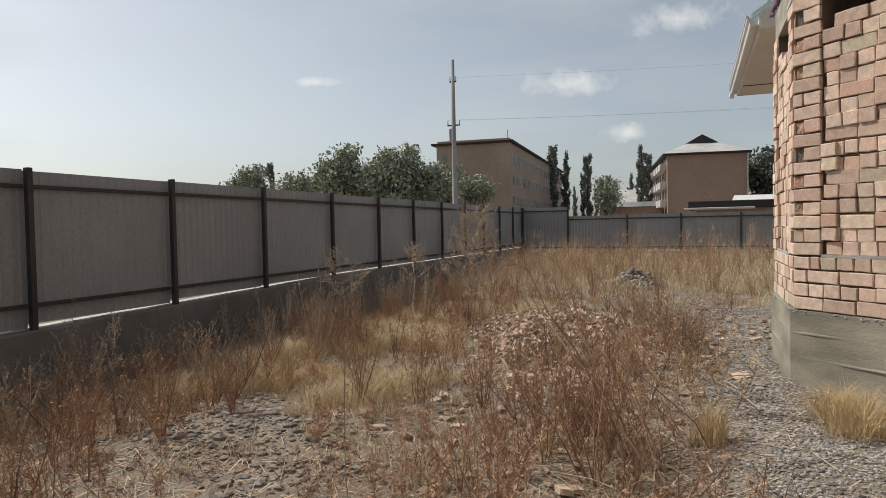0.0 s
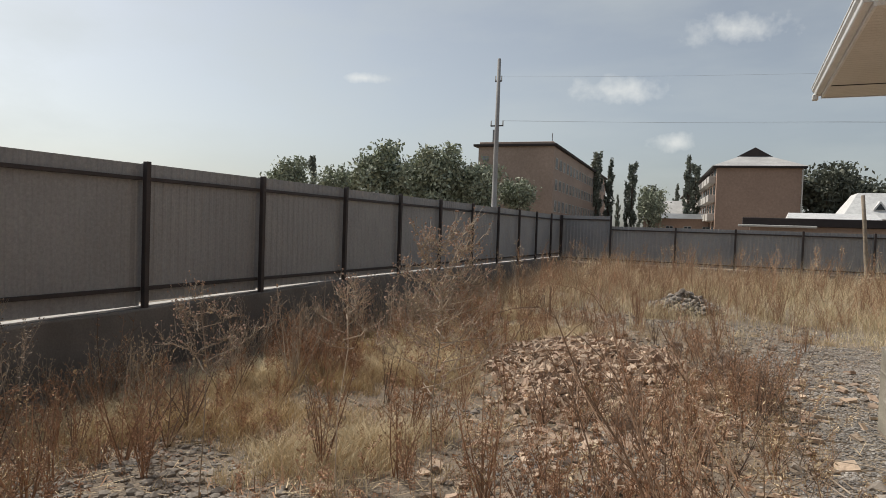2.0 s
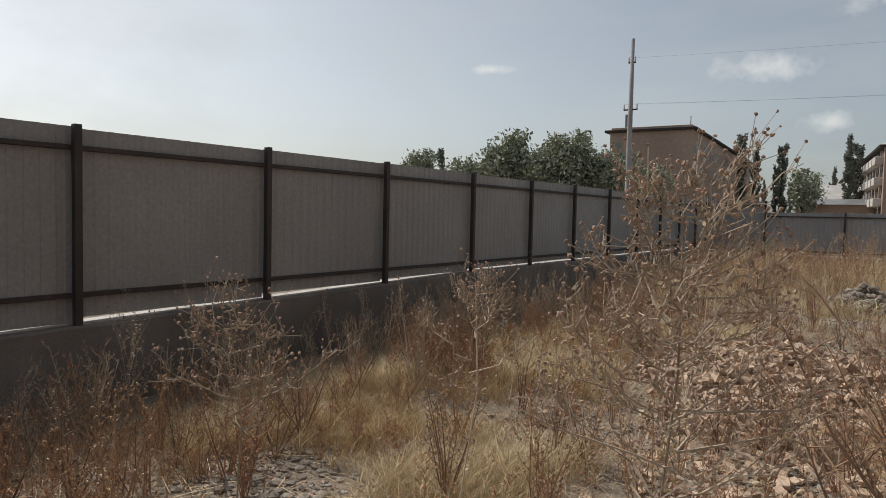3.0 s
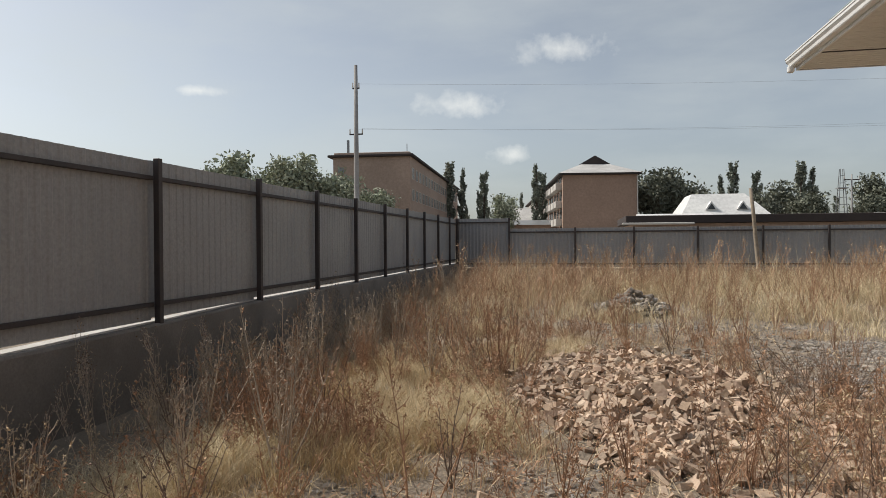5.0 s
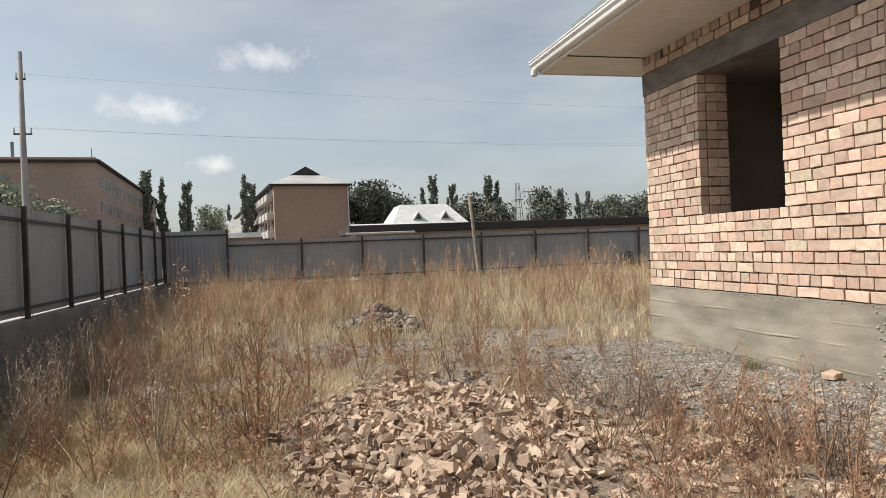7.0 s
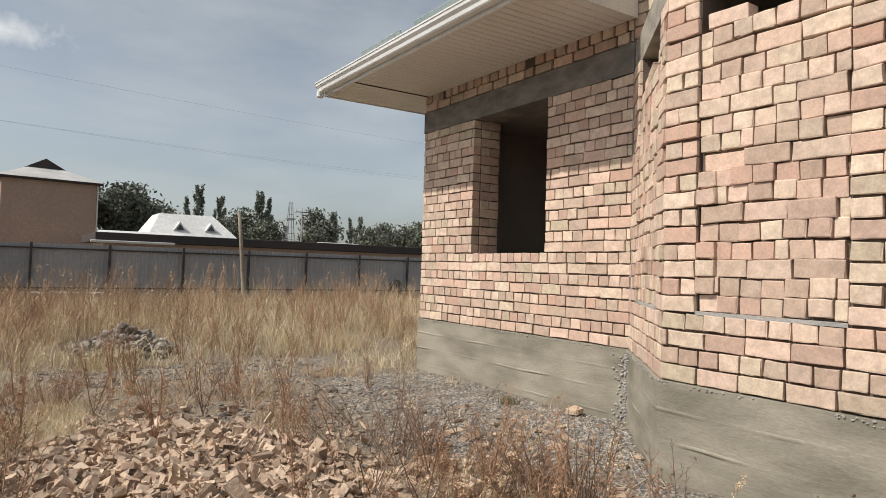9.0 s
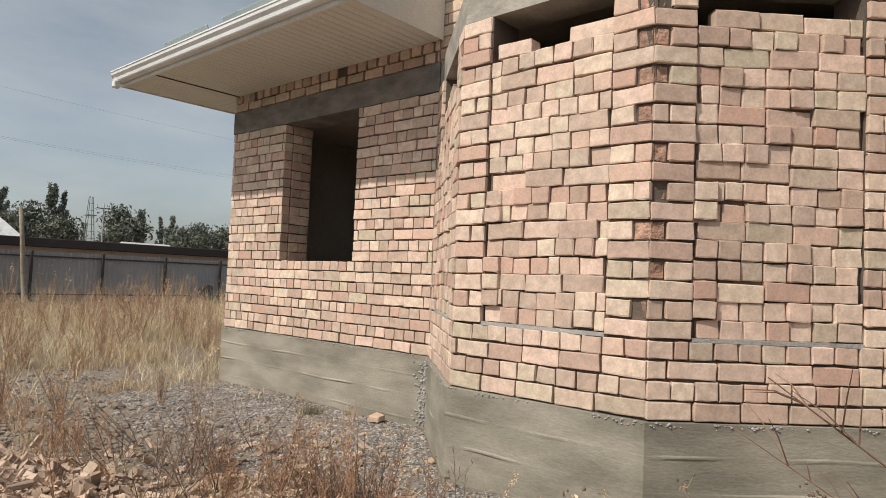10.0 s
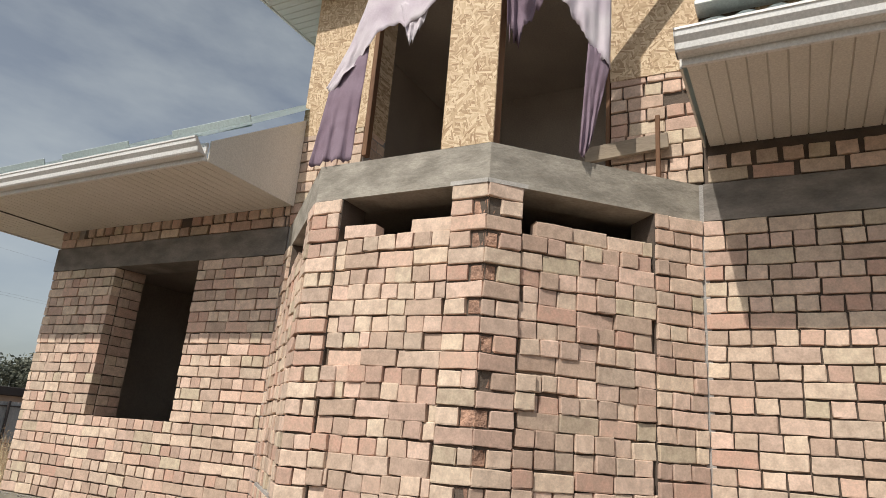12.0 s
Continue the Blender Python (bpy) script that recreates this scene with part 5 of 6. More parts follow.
spots = scatter(9000, -5.0, 0.6, -4.5, 4.0, lambda x, y: 0.25 + 0.75 * smooth(-0.1, 0.3, noise.noise((x * 1.6, y * 1.6, 63))), 53)
zz = ground_many(spots)
ang = r_lit.uniform(0, 2 * math.pi, len(spots))
ln, wd = r_lit.uniform(0.008, 0.045, len(spots)), r_lit.uniform(0.0015, 0.0042, len(spots))
u = np.stack([np.cos(ang), np.sin(ang), r_lit.normal(0, 0.35, len(spots))], 1) * ln[:, None]
w = np.stack([-np.sin(ang), np.cos(ang), np.zeros(len(spots))], 1) * wd[:, None]
c = np.stack([spots[:, 0], spots[:, 1], zz + r_lit.uniform(0.008, 0.04, len(spots))], 1)
v = np.stack([c - u - w, c + u - w, c + u + w, c - u + w], 1).reshape(-1, 3)
o = (np.arange(len(spots)) * 4)[:, None]
tagged(raw_mesh("leaf_litter", v, np.concatenate([o + np.array([0, 1, 2]), o + np.array([0, 2, 3])]), RUSSET), "russet leaf litter and broken twigs on the earth", "litter", kind="stuff")

# branching weeds
bushy = [weed(100 + k, 0.36, 9, 0.75, 0.0030, 4) for k in range(6)]
wiry = [weed(200 + k, 0.75, 11, 0.45, 0.0046, 2, 0.2, 0) for k in range(6)]
seedy = [weed(300 + k, 0.85, 12, 0.38, 0.0042, 3, 0.2, 1) for k in range(5)]
stiff = [budded(400 + k, 0.58, 4 + k % 4, 0.45, 0.0042) for k in range(8)]
sparse = [budded(450 + k, 0.62, 3 + k % 3, 0.65, 0.0046, 0.45) for k in range(6)]
PATH_XY = [(0.40, -4.15), (0.2, -3.09), (-0.17, -2.4), (-0.42, -2.09), (-1.1, -1.75), (-1.76, -1.42), (-2.09, -0.93), (-2.34, -0.2), (-2.3, 0.39)]


def off_path(x, y):
    return min(math.hypot(x - a, y - b) for a, b in PATH_XY)


def grow(protos, spots, lo, hi, seed, names, clear=0.0, lean=0.15):
    r = random.Random(seed)
    sheaves = [Sheaf(), Sheaf(), Sheaf()]
    for x, y in spots:
        if off_path(x, y) < clear:
            continue
        p = r.choice(protos)
        turn, size, tilt = r.uniform(0, 6.28), r.uniform(lo, hi), (r.gauss(0, lean), r.gauss(0, lean))
        z = ground_z(x, y)
        for sheaf, one in zip(sheaves, p):
            if one is not None:
                sheaf.place(one, x, y, z, turn, size, tilt)
    for sheaf, told in zip(sheaves, names):
        if sheaf.verts and told:
            sheaf.build(*told, "weed")


def patchy(x, y):
    return near_keep(x, y) * smooth(-0.2, 0.25, noise.noise((x * 1.3, y * 1.3, 55)))


grow(bushy, scatter(760, -5.2, 1.2, -4.8, 8.0, near_keep, 61), 0.45, 1.0, 62, (("low_weeds", TWIG, "low brown dead weeds over the yard"), ("weed_leaves", RUSSET, "shrivelled russet leaves on the dead weeds"), None), 0.35)
grow(stiff, scatter(260, -5.0, 0.6, -3.2, 8.0, patchy, 63), 0.6, 1.2, 64, (("stiff_weeds", TWIG, "stiff russet dead stalks over the yard"), ("weed_buds", RUSSET, "shrivelled buds on the stiff stalks"), None), 0.65, 0.12)
grow(sparse, scatter(70, -4.6, 0.6, -2.2, 7.6, patchy, 73), 0.7, 1.25, 74, (("stiff_weeds", TWIG_DARK, "dark bare stalks standing over the yard"), ("weed_buds", TWIG_DARK, "dark buds on the bare stalks"), None), 0.7, 0.16)
grow(seedy, scatter(110, -5.5, -3.9, -4.5, 19.5, lambda x, y: 0.9 * smooth(-3.7, -4.6, x) + 0.1, 65), 0.5, 1.0, 66, (("fence_weeds", TWIG_GREY, "grey dead stalks with seed heads along the fence"), ("weed_leaves", TWIG_GREY, "dry leaves on the stalks by the fence"), ("seed_heads", SEED_DARK, "dark seed heads on the stalks by the fence")), 0.7)
grow(stiff, scatter(200, -5.3, -3.5, -4.2, 15.0, lambda x, y: smooth(-3.6, -4.5, x), 71), 0.7, 1.3, 72, (("fence_weeds", TWIG_GREY, "grey upright dead stalks along the fence"), ("weed_buds", STRAW, "pale brown buds on the stalks along the fence"), None), 0.7, 0.10)
grow(wiry, scatter(300, -4.8, 8.5, 8.5, 19.5, far_keep, 67), 0.7, 1.4, 68, (("field_weeds", RUSSET, "tall russet weeds in the back field"), ("weed_leaves", STRAW, "dry leaves on the back field's weeds"), None))
grow(stiff, scatter(260, -4.8, 6.5, 7.0, 19.5, lambda x, y: far_keep(x, y) + 0.1, 77), 0.8, 1.5, 78, (("field_weeds", TWIG, "brown upright stalks in the back field"), ("weed_buds", RUSSET, "russet buds on the back field's stalks"), None), 0.0, 0.1)
grow(bushy, scatter(190, -4.4, -0.6, -2.8, 1.2, lambda x, y: 0.15 + 0.85 * smooth(-0.1, 0.3, noise.noise((x * 1.5, y * 1.5, 81))), 82), 0.35, 0.85, 83, (("low_weeds", TWIG, "low russet weeds on the stony stretch"), ("weed_leaves", RUSSET, "russet leaves on the stony stretch"), None), 0.4, 0.2)
# bare leaning stalks between the heap and the bay
grow(sparse, scatter(46, -0.75, 0.75, 1.4, 5.2, lambda x, y: 0 if in_pile(x, y, PILE) else 1, 69), 0.55, 1.0, 70, (("leaning_weeds", TWIG_DARK, "dark brown stalks leaning over by the brick bay"), ("weed_buds", TWIG, "few dry buds on the leaning stalks"), None), 0.5, 0.45)
grow(bushy, scatter(55, -0.9, 0.7, 0.2, 4.6, lambda x, y: 0 if in_pile(x, y, PILE) else 1, 75), 0.5, 1.15, 76, (("low_weeds", TWIG, "brown weeds beside the gravel"), ("weed_leaves", STRAW, "dry leaves beside the gravel"), None), 0.6, 0.3)
grow(stiff, scatter(11, -0.9, 0.45, -1.0, 1.8, lambda x, y: 1, 79), 0.6, 1.0, 80, (("stiff_weeds", TWIG, "russet stalks beside the gravel"), ("weed_buds", RUSSET, "russet buds beside the gravel"), None), 0.6, 0.3)


def weed_thing(name, label, at, protos, mats, turn=0.0, size=1.0):
    ob = thing(name, label, "weed", at)
    for proto, (n, mat) in zip(protos, mats):
        if proto is not None:
            o = raw_mesh(n, proto[0] * size, proto[1], mat)
            o.parent = ob
            o.rotation_euler.z = turn
            if n != "stem":
                o["kind"] = "stuff"
    return ob




def candelabra(seed, h, first, limbs, reach, thick, head, heads=3):
    """A tall dead thistle: a bare stem that forks into long upcurved limbs with side twigs, each twig tipped with small burrs."""
    r = random.Random(seed)
    wood, bits, balls = Sheaf(), Sheaf(), Sheaf()

    def tube(pts, r0, r1, sides=4):
        n = len(pts)
        wood.add(*to_tris(*tube_arrays(pts, [r0 + (r1 - r0) * k / (n - 1) for k in range(n)], sides)))

    def burr(c):
        bm = bmesh.new()
        bmesh.ops.create_icosphere(bm, subdivisions=1, radius=head * r.uniform(0.6, 1.25))
        vs = np.array([tuple(c + v.co * (1 + r.uniform(-0.4, 0.7))) for v in bm.verts])
        fs = np.array([[v.index for v in f.verts] for f in bm.faces])
        bm.free()
        balls.add(vs, fs)

    def scrap(c, size):
        u = Vector((r.gauss(0, 1), r.gauss(0, 1), r.gauss(-0.4, 0.8))).normalized()
        w = u.orthogonal().normalized()
        bits.add(np.array([tuple(c), tuple(c + u * size * 0.5 + w * size * 0.28), tuple(c + u * size), tuple(c + u * size * 0.5 - w * size * 0.28)]), np.array([(0, 1, 2), (0, 2, 3)]))

    stem = [Vector((0.015 * math.sin(k * 1.3 + seed) * (k > 0), 0.015 * math.cos(k * 1.7 + seed) * (k > 0), -0.03 + (h + 0.03) * k / 8)) for k in range(9)]
    tube(stem, thick, thick * 0.35, 5)
    for k in range(limbs):
        f = (k + r.random()) / limbs
        z = first + (h - first) * f ** 0.9
        q = min(7.999, z / h * 8)
        i = int(q)
        p = stem[i].lerp(stem[i + 1], q - i)
        a = k * 2.4 + r.gauss(0, 0.4)
        out = Vector((math.cos(a), math.sin(a), 0))
        length = reach * (1 - 0.72 * f) * r.uniform(0.7, 1.2)
        rise = r.uniform(0.2, 0.75)
        line = [p + out * length * t + Vector((r.gauss(0, 0.010), r.gauss(0, 0.010), length * rise * t * (0.55 + 0.45 * t))) for t in (0, 0.28, 0.52, 0.76, 1.0)]
        tube(line, thick * 0.55, thick * 0.22)
        burr(line[-1])
        for j in range(9):
            t = r.uniform(0.3, 1.0) * 4
            m = min(int(t), 3)
            c = line[m].lerp(line[m + 1], t - m)
            b = a + r.gauss(0, 1.1)
            small = r.uniform(0.03, 0.10) * (reach / 0.35)
            e = c + Vector((math.cos(b) * 0.8, math.sin(b) * 0.8, r.uniform(0.0, 1.1))) * small
            tube([c, c.lerp(e, 0.5) + Vector((0, 0, 0.006)), e], thick * 0.26, thick * 0.15, 3)
            for g in range(heads):
                tip = e + Vector((r.gauss(0, 0.012), r.gauss(0, 0.012), abs(r.gauss(0.012, 0.012))))
                tube([c.lerp(e, r.uniform(0.5, 0.95)), tip], thick * 0.16, thick * 0.11, 3)
                burr(tip)
            scrap(c.lerp(e, r.random()), r.uniform(0.02, 0.06) * reach)
    for k in range(60):
        q = r.uniform(0.3, 7.5)
        i = int(q)
        scrap(stem[i].lerp(stem[i + 1], q - i), r.uniform(0.03, 0.10) * reach)
    return [(np.concatenate(w.verts), np.concatenate(w.tris)) for w in (wood, bits, balls)]


for x, y, h, first, limbs, reach, seed, label in (
        (-0.495, -1.455, 1.46, 1.12, 40, 0.158, 901, "tall dead branching thistle with a pale tangled head"),
        (-1.08, -1.55, 1.30, 1.10, 11, 0.15, 902, "pale forked dead thistle in front of the fence"),
        (-0.87, -1.25, 1.34, 1.16, 10, 0.13, 905, "thin pale dead thistle beside the taller one"),
        (-2.6, 9.2, 1.15, 0.6, 9, 0.30, 904, "grey dead thistle in the back field")):
    weed_thing("thistle", label, (x, y, ground_z(x, y)), candelabra(seed, h, first, limbs, reach, 0.0031 if reach < 0.16 else 0.004, 0.0019 if reach < 0.16 else 0.0035), (("stem", TWIG_GREY), ("foliage", STRAW), ("seed_head", TWIG_RED)), seed * 0.7)

for k, (x, y, h) in enumerate(((-0.15, 1.3, 0.6), (0.28, 1.05, 0.55), (0.5, 0.72, 0.62), (0.05, 0.75, 0.5))):
    weed_thing("dead_weed", "bare grey dead weed in front of the plinth", (x, y, ground_z(x, y)), weed(920 + k, h, 9, 0.6, 0.0042, 2, 0.22, 1), (("stem", TWIG_GREY), ("foliage", STRAW), ("seed_head", SEED_DARK)), k * 1.3)
# weeds that stand out one by one: full russet bushes and dark bare ones
for k, (x, y, size, dark) in enumerate(((-2.95, -0.75, 1.0, 0), (-2.85, -0.15, 0.8, 0), (-2.05, 0.4, 0.95, 0), (-1.05, 0.4, 1.1, 0), (-2.5, 1.15, 1.15, 1), (-3.3, 0.25, 0.9, 1), (-3.1, 4.3, 1.25, 0), (-2.55, 4.6, 1.35, 0),
                                       (-2.25, 4.2, 1.0, 1), (-3.65, 3.2, 1.2, 1), (-3.4, 1.9, 1.3, 1), (-3.8, 1.7, 1.1, 1), (-2.9, 5.3, 1.1, 0), (-3.6, 5.1, 1.0, 0), (-1.95, 2.3, 0.75, 1), (-2.5, 2.0, 0.9, 1), (-1.2, 2.05, 0.6, 1),
                                       (-0.85, 6.2, 0.9, 1), (-0.1, 6.3, 1.0, 1), (0.3, 2.8, 1.0, 1), (-0.4, 2.6, 0.9, 1), (0.1, 4.4, 0.8, 1), (0.75, 5.6, 0.7, 1), (0.9, 6.6, 0.7, 0), (-4.1, 2.4, 1.2, 1), (-4.3, 4.2, 1.2, 1), (-4.2, 5.6, 1.1, 0), (-4.0, 6.6, 1.1, 1), (-4.4, 7.8, 1.1, 0), (-3.2, 6.4, 0.9, 0), (-2.2, 7.0, 0.8, 1), (-4.5, 1.0, 1.2, 1), (-4.2, -0.2, 1.1, 1), (-3.7, -1.2, 1.0, 0))):
    proto = budded(600 + k, 0.60, 5 if dark else 9, 0.5, 0.0044, 0.6 if dark else 1.3)
    weed_thing("dead_bush", "dark bare branching dead weed" if dark else "full russet dead weed with shrivelled buds", (x, y, ground_z(x, y)), proto, (("stem", TWIG_DARK if dark and k % 2 else (TWIG, TWIG_GREY)[x < -3.0]), ("foliage", TWIG if dark else (STRAW, RUSSET, TWIG_GREY)[k % 3])), k * 0.9, size * 1.22)

# tall grey clusters that stand clear of the fence's shade
for k, (x, y, size) in enumerate(((-3.35, 1.85, 1.55), (-3.55, 2.25, 1.4), (-3.8, 2.7, 1.5), (-3.95, 3.3, 1.5), (-3.7, 1.5, 1.2), (-4.05, 4.1, 1.45), (-3.95, 4.8, 1.4), (-4.1, 5.9, 1.4), (-4.15, 7.0, 1.5), (-3.85, 0.6, 1.1))):
    weed_thing("dead_bush", "tall grey-brown dead stalks clear of the fence", (x, y, ground_z(x, y)), budded(700 + k, 0.60, 6, 0.38, 0.0034, 0.8), (("stem", TWIG_GREY), ("foliage", TWIG_GREY)), k * 1.1, size)

# long dead stalks leaning away from the gravel
stalks = thing("leaning_stalks", "long red-brown dead stalks leaning over the weeds", "stalks", (0.30, -0.35, 0.03))
r_st = random.Random(8)
for k in range(17):
    long = k < 6
    end = Vector((-0.78 + r_st.gauss(0, 0.24), 0.55 + r_st.gauss(0, 0.32), 1.02 + r_st.gauss(0, 0.12))) * (r_st.uniform(0.8, 1.05) if long else r_st.uniform(0.3, 0.75))
    start = Vector((r_st.gauss(-0.05, 0.16), r_st.gauss(0, 0.28), 0.0))
    bow = r_st.uniform(-0.03, 0.12)
    steps = (0, 0.2, 0.4, 0.6, 0.8, 1.0)
    pts = [start.lerp(end, q) + Vector((0, 0, bow * math.sin(math.pi * q))) + Vector((r_st.gauss(0, 0.016), r_st.gauss(0, 0.016), r_st.gauss(0, 0.016))) * (q > 0) for q in steps]
    v, f = tube_arrays(pts, [0.0068 * (1 - 0.8 * q) * (1.1 if long else 0.75) for q in steps], 5)
    for j in range(16 if long else 9):
        q = r_st.uniform(0.25, 1.0)
        i = min(int(q * 5), 4)
        c = pts[i].lerp(pts[i + 1], q * 5 - i)
        e = c + Vector((r_st.gauss(-0.04, 0.07), r_st.gauss(0.04, 0.07), r_st.gauss(0.08, 0.06)))
        v2, f2 = tube_arrays([c, c.lerp(e, 0.5) + Vector((0, 0, 0.012)), e], [0.0026, 0.002, 0.0009], 3)
        o = len(v)
        v += v2
        f += [tuple(i + o for i in g) for g in f2]
    mesh_object("stalk", v, f, STALK, stalks)

# pale broken stalks lying across the weeds
for k in range(44):
    x, y = (r_st.uniform(-0.6, 0.9), r_st.uniform(0.9, 3.6)) if k < 18 else (r_st.gauss(0.15, 0.22), r_st.gauss(-0.25, 0.30))
    if in_house(x + 0.2, y):
        continue
    a = r_st.uniform(0, 3.1)
    L = r_st.uniform(0.3, 0.8) * (1 if k < 18 else 0.6)
    d = Vector((math.cos(a), math.sin(a), r_st.uniform(-0.05, 0.12)))
    c0 = Vector((x, y, ground_z(x, y) + 0.05))
    v, f = tube_arrays([c0 - d * L / 2, c0 + Vector((0, 0, 0.02)), c0 + d * L / 2], [0.0048, 0.004, 0.0024], 5)
    tagged(mesh_object("fallen_stalk", v, f, TWIG_GREY), "pale dry stalk lying on the weeds", "stalk", group="fallen stalks")

# ---- stones, gravel and rubble
def stone_proto(seed, flat=0.6):
    r = random.Random(seed)
    bm = bmesh.new()
    bmesh.ops.create_icosphere(bm, subdivisions=1, radius=1.0)
    v = np.array([tuple(Vector((q.co.x, q.co.y * r.uniform(0.7, 1.0), q.co.z * flat)) * (1 + r.uniform(-0.22, 0.22))) for q in bm.verts])
    t = np.array([[q.index for q in f.verts] for f in bm.faces])
    bm.free()
    return v, t


protos = [stone_proto(k, 0.45 + 0.05 * (k % 6)) for k in range(12)]


def strew(name, mat, label, spots, lo, hi, seed, power=3.0):
    r = random.Random(seed)
    s = Sheaf()
    for x, y in spots:
        size = lo + (hi - lo) * r.random() ** power
        s.place(r.choice(protos), x, y, ground_z(x, y) + size * 0.15, r.uniform(0, 6.28), size)
    return s.build(name, mat, label, "stones")


strew("gravel", GRAVEL, "loose grey gravel along the house", scatter(36000, 0.0, 2.2, -2.2, 7.6, lambda x, y: smooth(0.25, 0.75, x + 0.2 * noise.noise((x, y, 4))) * (1 - 0.5 * smooth(3.0, 7, y)), 81), 0.005, 0.0165, 82, 1.7)
strew("field_stones", PALE_STONE, "pale stones and pebbles scattered on the earth", scatter(4200, -5.2, 1.2, -4.5, 10.0, lambda x, y: (0.15 + 0.85 * bare(x, y)) * (1 - smooth(0.0, 0.5, x) * (1 - smooth(3.0, 5.0, y))), 83), 0.008, 0.045, 84, 3.0)
strew("field_stones", GRAVEL, "grey chippings on the bare patches", scatter(7000, -4.2, 2.0, -4.0, 10.2, lambda x, y: bare(x, y) ** 2 * (0.1 + 0.9 * smooth(-0.05, 0.3, noise.noise((x * 3, y * 3, 17)))) * (1 - smooth(0.0, 0.5, x) * (1 - smooth(3.0, 5.0, y))), 85), 0.006, 0.022, 86, 1.8)
strew("field_stones", PALE_STONE, "closely strewn pale stones on a bare patch", scatter(900, -4.0, -1.2, -1.7, 1.0, lambda x, y: bare(x, y) ** 2, 89), 0.006, 0.045, 90, 4.0)
r_bs = random.Random(88)
for k, (x, y) in enumerate(scatter(46, -4.2, 0.9, -1.5, 7.5, lambda x, y: 0.2 + 0.8 * bare(x, y), 87)):
    v, t = protos[k % 12]
    s = r_bs.uniform(0.03, 0.075)
    ob = raw_mesh("stone", v * s, t, PALE_STONE)
    ob.location, ob.rotation_euler.z = (x, y, ground_z(x, y) + s * 0.15), k
    tagged(ob, "pale rounded field stone half sunk in the earth", "stone", group="larger field stones")

# aggregate showing where the plinth's inner corner was poured badly
r_ag = random.Random(93)
crumbs = Sheaf()
for k in range(230):
    z = 0.05 + (P - 0.1) * r_ag.random()
    s = abs(r_ag.gauss(0, 0.06))
    side = r_ag.random() < 0.5
    x, y = (XW - 0.022, Y_A + s) if side else (XW - 0.022 - 0.67 * s, Y_A + 0.012 - 0.74 * s)
    crumbs.place(r_ag.choice(protos), x, y, z, r_ag.uniform(0, 6.28), r_ag.uniform(0.006, 0.02))
ob = raw_mesh("exposed_aggregate", np.concatenate(crumbs.verts), np.concatenate(crumbs.tris), MORTAR_GREY)
tagged(ob, "crumbly exposed aggregate in the plinth's inner corner", "concrete", kind="stuff")

squeezed = Sheaf()
for (ax, ay), (bx, by) in zip(plinth_line, plinth_line[1:]):
    run = math.hypot(bx - ax, by - ay)
    for k in range(int(min(run, 5.0) * 60)):
        f = r_ag.random() * min(run, 5.0) / run
        if noise.noise((ax + (bx - ax) * f * 3, ay + (by - ay) * f * 3, 6)) < -0.1:
            continue
        squeezed.place(r_ag.choice(protos), ax + (bx - ax) * f, ay + (by - ay) * f, P - 0.006 - abs(r_ag.gauss(0, 0.012)), r_ag.uniform(0, 6.28), r_ag.uniform(0.004, 0.012))
ob = raw_mesh("mortar_crumbs", np.concatenate(squeezed.verts), np.concatenate(squeezed.tris), MORTAR_GREY)
tagged(ob, "mortar crumbs squeezed out along the plinth's edge", "mortar", kind="stuff")

heap_2 = thing("stone_heap", "low heap of greyish broken stones in the grass", "heap", (PILE_2[0], PILE_2[1], ground_z(PILE_2[0], PILE_2[1])))
r_h = random.Random(91)
for k in range(250):
    a, q = r_h.uniform(0, 6.28), math.sqrt(r_h.random())
    x, y = PILE_2[2] * 0.9 * q * math.cos(a), PILE_2[3] * 0.9 * q * math.sin(a)
    v, t = protos[k % 12]
    s = r_h.uniform(0.035, 0.095)
    ob = raw_mesh("stone", v * s, t, PALE_STONE if k % 3 else GRAVEL)
    ob.parent = heap_2
    ob.location, ob.rotation_euler = (x, y, max(0.0, 0.36 * (1 - q) - 0.04) + r_h.uniform(0, 0.06)), (r_h.uniform(-0.6, 0.6), r_h.uniform(-0.6, 0.6), r_h.uniform(0, 6))


